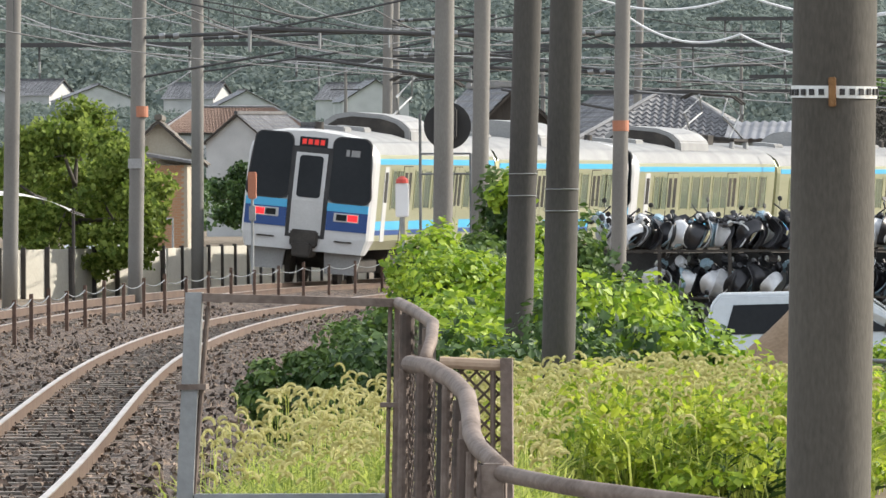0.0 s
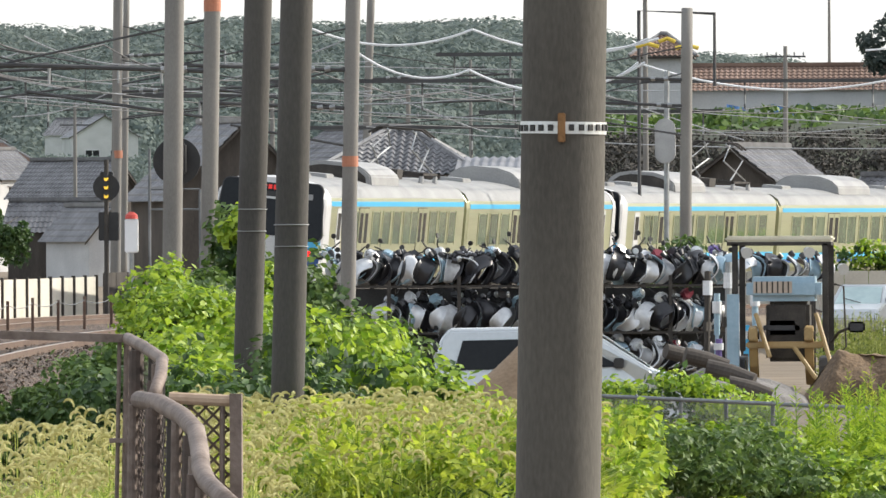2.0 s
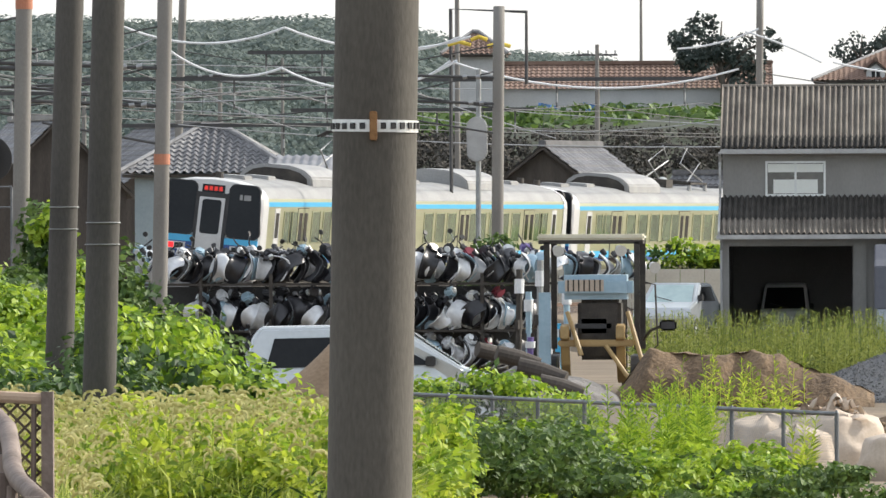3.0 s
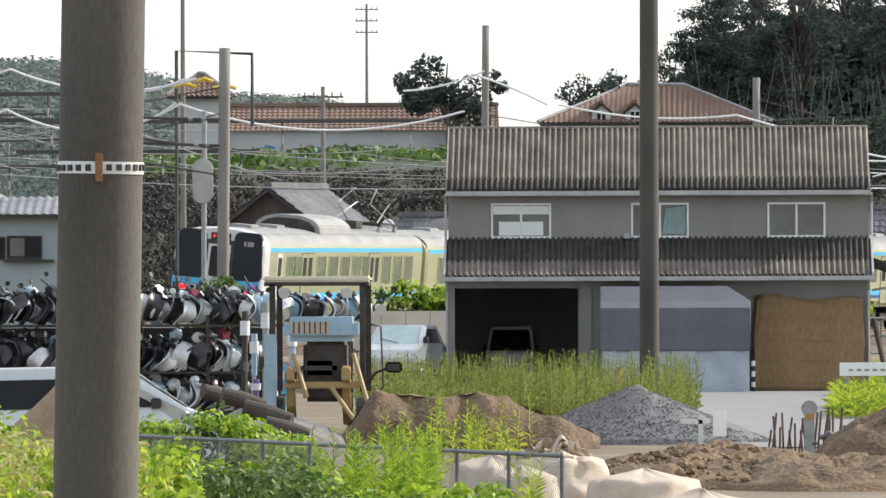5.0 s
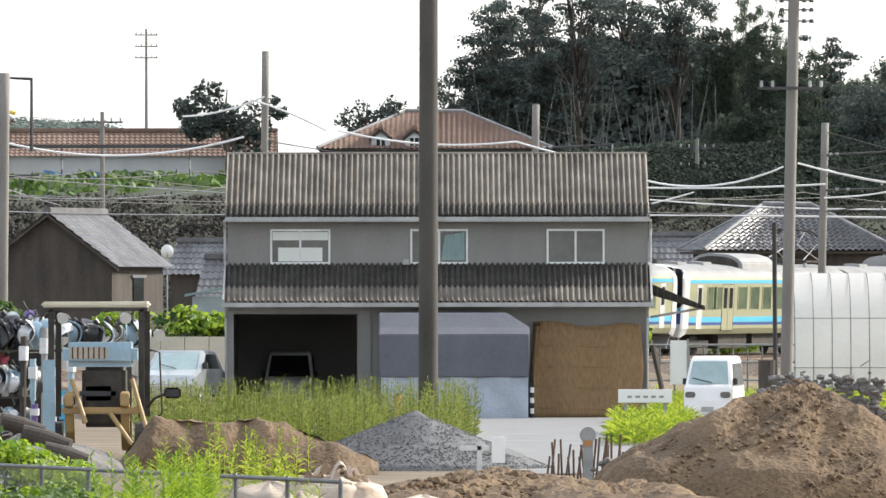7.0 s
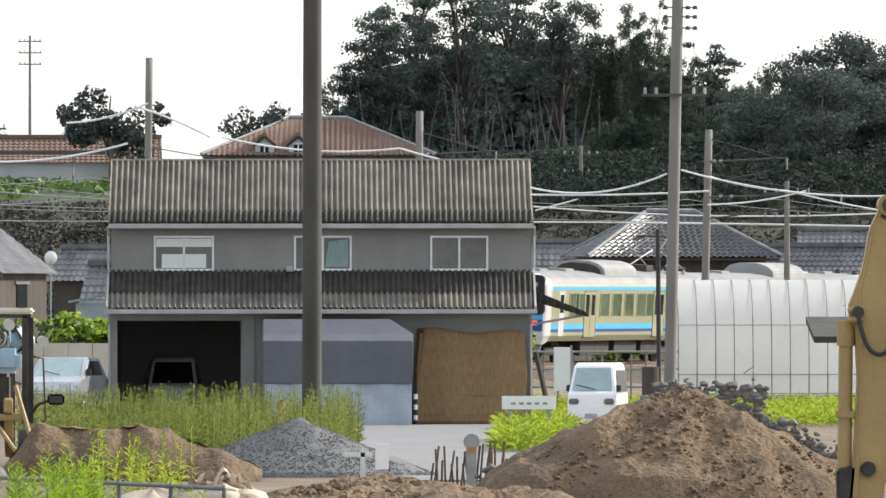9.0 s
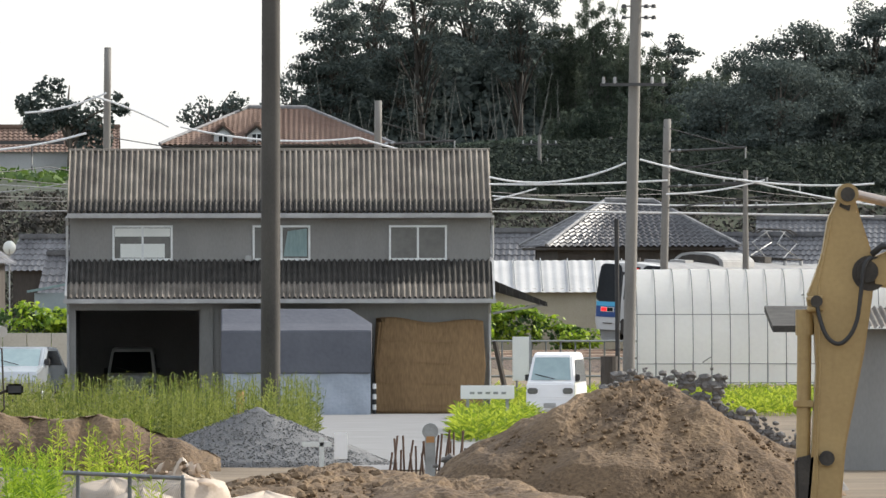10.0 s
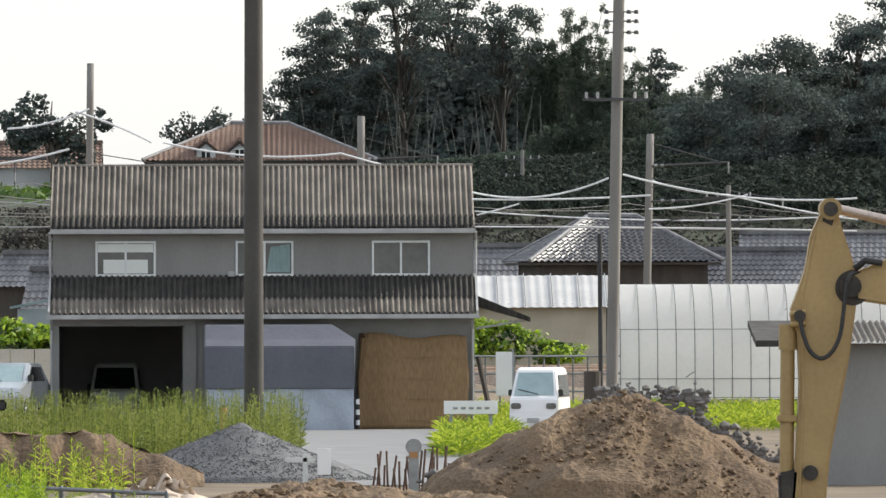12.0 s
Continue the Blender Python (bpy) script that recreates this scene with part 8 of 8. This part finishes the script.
def build_excavator():
    e = thing("excavator_arm", "ochre excavator arm with a hanging stick and black hose", "excavator", pose(0, 119.7, 0))
    stick = [(6.63, 4.90), (6.70, 4.95), (6.77, 4.90), (6.83, 4.66), (6.93, 4.36), (7.02, 4.05), (7.0, 3.7), (6.9, 3.0), (6.68, 1.9), (6.62, 1.2), (6.22, 1.2), (6.28, 1.9), (6.33, 2.8), (6.30, 3.45), (6.24, 3.52), (6.22, 3.66), (6.30, 3.86), (6.40, 4.15), (6.47, 4.57)]
    s = part("stick", Mesh().prism(stick, "y", -0.17, 0.17), M["digger"], e, "ochre steel stick", bevel=0.03)
    for x, z, r in ((6.70, 4.86, 0.085), (6.93, 3.95, 0.13), (6.33, 3.6, 0.07), (6.45, 1.75, 0.09)):
        part("pin", Mesh().tube([(x, -0.26, z), (x, 0.26, z)], r, 18), M["under"], s)
    part("fork_slot", Mesh().prism([(6.60, 4.72), (6.68, 4.98), (6.78, 4.94), (6.72, 4.66)], "y", -0.185, -0.165), M["under"], s, "dark open fork at the stick's head", bevel=0.004)
    part("grease_stain", Mesh().tube([(6.96, -0.172, 3.93), (6.96, -0.176, 3.93)], 0.21, 24), M["under"], s, "dark grease round the pin")
    part("edge_weld", Mesh().tube([(6.52, -0.175, 4.6), (6.36, -0.175, 3.85), (6.37, -0.175, 2.8), (6.33, -0.175, 1.3)], 0.014, 6), M["digger"], s)
    part("pin_boss", Mesh().tube([(6.7, -0.22, 4.86), (6.7, 0.22, 4.86)], 0.13, 20), M["digger"], s)
    cyl = part("bucket_cylinder", Mesh().tube([(6.20, -0.02, 3.45), (6.18, -0.02, 1.75)], 0.085, 16), M["digger"], e, "ochre hydraulic cylinder")
    part("cylinder_head", Mesh().tube([(6.2, -0.02, 3.5), (6.2, -0.02, 3.2)], 0.11, 16), M["digger"], cyl)
    part("clamp", Mesh().box(6.07, 6.3, -0.13, 0.1, 2.35, 2.43), M["digger"], cyl, bevel=0.01)
    part("linkage", Mesh().prism([(6.08, 1.75), (6.32, 1.8), (6.4, 1.1), (6.1, 1.05)], "y", -0.14, 0.14), M["under"], e, "black bucket linkage", bevel=0.03)
    part("boom", Mesh().prism([(6.95, 4.1), (7.4, 4.28), (9.8, 4.6), (9.8, 3.7), (7.4, 3.72), (7.0, 3.78)], "y", -0.2, 0.2), M["digger"], e, "ochre boom", bevel=0.03)
    rod = part("stick_rod", Mesh().tube([(6.75, 0, 4.87), (8.0, 0, 4.58)], 0.06, 14), M["railtop"], e, "bright chrome piston rod")
    part("stick_cylinder", Mesh().tube([(7.9, 0, 4.6), (9.8, 0, 4.2)], 0.11, 14), M["digger"], e)
    hose = [(6.98, -0.25, 4.12), (6.88, -0.3, 4.05), (6.85, -0.3, 3.7), (6.8, -0.3, 3.3), (6.62, -0.3, 3.07), (6.45, -0.28, 3.15), (6.36, -0.25, 3.4), (6.33, -0.22, 3.6)]
    for _ in range(3):
        hose = [hose[0]] + [tuple(0.75 * a[k] + 0.25 * b[k] if h == 0 else 0.25 * a[k] + 0.75 * b[k] for k in range(3)) for a, b in zip(hose, hose[1:]) for h in (0, 1)] + [hose[-1]]
    part("hose", Mesh().tube(hose, 0.026, 10), M["black"], e, "looped black hydraulic hose", smooth=True)
    part("hose", Mesh().tube([(6.98, -0.25, 4.15), (7.1, -0.28, 4.25), (7.3, -0.25, 4.22)], 0.04, 10), M["black"], e, smooth=True)
    for z in (3.62, 3.5):
        part("fitting", Mesh().tube([(6.22, -0.2, z), (6.4, -0.2, z + 0.02)], 0.035, 8), M["digger"], s)
    # lower machine, mostly below the view
    part("counterweight", Mesh().box(9.5, 12, -1.2, 1.2, 0.9, 2.2), M["digger"], e, bevel=0.15)
    part("boom_foot", Mesh().prism([(9.6, 3.9), (9.9, 4.5), (10.6, 2.2), (9.9, 2.0)], "y", -0.22, 0.22), M["digger"], e, bevel=0.03)
    for y in (-1.1, 1.1):
        part("track", Mesh().prism([(8.9, 0.3), (9.2, 0.85), (12.3, 0.85), (12.6, 0.3), (12.3, 0.0), (9.2, 0.0)], "y", y - 0.25, y + 0.25), M["under"], e, bevel=0.05)
    part("turntable", Mesh().box(9.7, 11.6, -1.0, 1.0, 0.5, 0.95), M["under"], e, bevel=0.05)


build_loader()
build_excavator()

# ---------- small things in the yard ----------
bag = thing("bulk_bag", "beige woven bulk bag with loose straps, full", "bulk bag", pose(-1.47, 144.5, 0), "bulk bags")


def bag_mesh(r, h, seed):
    def fn(u, v):
        a = 2 * math.pi * u
        k = v * 1.35
        rr = r * (0.9 + 0.16 * math.sin(min(k, 1) * math.pi)) if k <= 1 else r * (1.0 - (k - 1) / 0.35) * 0.9
        z = h * min(k, 1) + (0.16 * (k - 1) / 0.35 if k > 1 else 0)
        q = 0.06 * noise.fractal((math.cos(a) * 2 + seed, math.sin(a) * 2, z * 3), 1, 2, 3)
        return ((rr + q) * math.cos(a), (rr + q) * math.sin(a), max(0.0, z + q * 0.8))
    return Mesh().grid(48, 26, fn)


part("sack", bag_mesh(0.74, 0.98, 3), M["bagmat"], bag, smooth=True)
for i, (x0, x1, dz) in enumerate(((-0.6, -0.2, 0.12), (-0.35, 0.1, 0.34), (-0.02, 0.3, 0.3), (0.12, 0.5, 0.26), (-0.5, 0.0, 0.22))):
    flap = Mesh().grid(14, 5, lambda u, v, x0=x0, x1=x1, dz=dz, i=i: (x0 + (x1 - x0) * u + 0.06 * math.sin(v * 5 + i), -0.34 + 0.16 * i * 0.5 + 0.16 * v + 0.05 * math.sin(u * 11 + i), 0.95 + (dz * math.sin(math.pi * (0.12 + 0.8 * u)) + 0.05 * math.sin(u * 17 + i * 2)) * (1 - 0.35 * v)))
    part("flap", flap, M["bagmat"], bag, "loose folded top of the bag", smooth=True)
for x0, x1, dz in ((-0.1, 0.28, 0.4), (0.2, 0.62, 0.1)):
    pts = [(x0 + (x1 - x0) * k / 10, -0.42, 0.95 + dz * math.sin(math.pi * k / 10)) for k in range(11)]
    part("strap", Mesh().add([p for q in pts for p in (q, (q[0] + 0.02, q[1] - 0.10, q[2] - 0.05))], [(2 * k, 2 * k + 1, 2 * k + 3, 2 * k + 2) for k in range(10)]), M["bagmat"], bag, "lifting strap")
for x, y, r, h in ((-0.2, 139.5, 0.8, 0.78), (-2.4, 146.5, 0.6, 0.85), (-1.9, 141.3, 0.5, 0.8), (0.6, 137.6, 0.6, 0.55)):
    b2 = thing("bulk_bag", "slumped beige bulk bag on the ground", "bulk bag", pose(x, y, 0), "bulk bags")
    part("sack", bag_mesh(r, h, x * 3), M["bagmat"], b2, smooth=True)
pw = thing("retaining_wall", "pale concrete retaining wall below the line", "wall", kind="structure")
for i in range(14):
    x = -16 + i * 0.75
    part("slab", Mesh().box(x, x + 0.73, 312.0, 312.2, 0, 2.25), M["wallpanel"], pw)
sb = thing("barrier_board", "low white barrier board on two legs beside the drive", "barrier", pose(5.25, 256, 0))
part("board", Mesh().box(-0.68, 0.68, 0, 0.05, 0.86, 1.2), M["carwhite"], sb, bevel=0.01)
for k in range(5):
    part("mark", Mesh().box(-0.45 + 0.2 * k, -0.33 + 0.2 * k, -0.006, 0.002, 0.98, 1.04), M["galv"], sb, "faint grey bar")
for x in (-0.5, 0.5):
    part("leg", Mesh().box(x - 0.04, x + 0.04, 0.05, 0.1, 0, 0.9), M["galv"], sb)
gd = thing("guard_board", "low white roadside board", "barrier", pose(1.15, 204.5, 0))
part("board", Mesh().box(-0.05, 0.22, 0, 0.06, 0.25, 0.78), M["carwhite"], gd, bevel=0.01)
part("rail", Mesh().box(-0.7, -0.1, 0, 0.05, 0.5, 0.6).box(-0.35, -0.25, 0, 0.05, 0, 0.68), M["alu"], gd, bevel=0.01)
ys = thing("marker_post", "short orange marker post among the weeds", "marker post", pose(-0.85, 219, 0))
part("post", Mesh().tube([(0, 0, 0), (0, 0, 1.45)], 0.08, 12), M["orangey"], ys)
part("cap", Mesh().tube([(0, 0, 1.45), (0, 0, 1.5)], [0.06, 0.04], 12), M["under"], ys)
hs = thing("striped_post", "small black and white striped post by the shed", "striped post", pose(2.72, 290.6, 0))
for k in range(6):
    part("stripe", Mesh().tube([(0, 0, k * 0.15), (0, 0, k * 0.15 + 0.15)], 0.06, 12), M["carwhite"] if k % 2 else M["black"], hs)
nb = thing("notice_board", "pale notice board on grey legs at the shed corner", "notice board", pose(6.85, 288.5, 0))
part("panel", Mesh().box(-0.22, 0.25, 0, 0.06, 1.0, 2.25), M["blind"], nb, bevel=0.01)
part("leg", Mesh().box(0.25, 0.31, 0, 0.08, 0, 2.3), M["galv"], nb)
lt = thing("side_awning", "small dark corrugated awning on the shed's side", "awning", pose(6.1, 292.4, 0))
part("sheet", Mesh().prism([(0.02, 3.88), (1.62, 3.22), (1.62, 3.1), (0.02, 3.56)], "y", -0.2, 2.0), M["slateblack"], lt)
for k in range(9):
    part("rib", Mesh().tube([(0.05 + 0.19 * k, -0.22, 3.55 - 0.055 * k), (0.05 + 0.19 * k, -0.22, 3.86 - 0.078 * k)], 0.02, 5), M["slatedark"], lt)
part("strut", Mesh().tube([(0.05, 0, 2.9), (1.5, 0, 3.15)], 0.035, 6), M["trim"], lt)
part("plank", Mesh().tube([(0.1, -0.3, 2.1), (0.55, -0.4, 0.0)], 0.08, 6), M["timber"], lt)
bp = thing("steel_post", "thin black steel post by the greenhouse", "post", pose(9.36, 280.5, 0))
part("post", Mesh().tube([(0, 0, 0), (-0.03, 0, 5.55)], 0.065, 10), M["black"], bp)
part("base_drum", Mesh().tube([(-0.25, -0.2, 0), (-0.25, -0.2, 1.75)], 0.24, 14), M["timber"], bp)
rf = thing("track_fence", "grey pipe fence between the field and the line", "fence")
for i in range(11):
    x = 6.4 + i * 0.45
    part("post", Mesh().tube([(x, 312, 0), (x, 312, 2.0)], 0.03, 6), M["galvdark"], rf)
for z in (0.9, 1.45, 1.98):
    part("rail", Mesh().tube([(6.3, 312, z), (11.0, 312, z)], 0.035, 6), M["galv"], rf)
rng_s = random.Random(2)
for i in range(22):
    x = 2.15 + i * 0.075
    s = thing("stake", "rusty steel stake stuck in the turned soil", "stake", pose(x, 199 + rng_s.uniform(-0.4, 0.4), 0, 0, rng_s.uniform(-9, 9)), "stakes")
    part("rod", Mesh().tube([(0, 0, 0), (0, 0, rng_s.uniform(0.45, 0.95))], 0.022, 6), M["postrust"], s)
mr = thing("road_mirror", "grey-capped orange roadside post", "post", pose(2.95, 198.5, 0))
part("post", Mesh().box(-0.1, 0.1, -0.06, 0.06, 0, 0.85), M["galv"], mr, bevel=0.02)
part("cap", Mesh().tube([(0, -0.07, 0.9), (0, 0.05, 0.9)], 0.16, 18), M["galv"], mr)
part("mark", Mesh().box(-0.08, 0.08, -0.075, -0.065, 0.68, 0.8), M["orangey"], mr)
# logs and slabs between the rack and the loader
for i, (x, y, z, L, r, a) in enumerate(((-8.3, 203, 1.02, 0.9, 0.16, 10), (-7.8, 202.5, 0.75, 1.0, 0.18, -8), (-8.8, 204, 1.1, 0.8, 0.15, 22), (-7.4, 202, 0.45, 0.9, 0.17, 3))):
    lg = thing("log", "dark weathered log on the scrap pile", "log", pose(x, y, z, 0, 16, a), "logs")
    part("wood", Mesh().tube([(-L / 2, 0, 0), (0, 0.03, 0.02), (L / 2, 0, 0)], [r, r * 1.05, r * 0.9], 14), M["timber"], lg)
heap("scrap_heap", -8.0, 205, 1.9, 2.2, 1.0, M["clod"], "dark heap of rubble and scrap below the loader", "scrap heap", 33.0, 0.16, 0.6, 50)


motions()
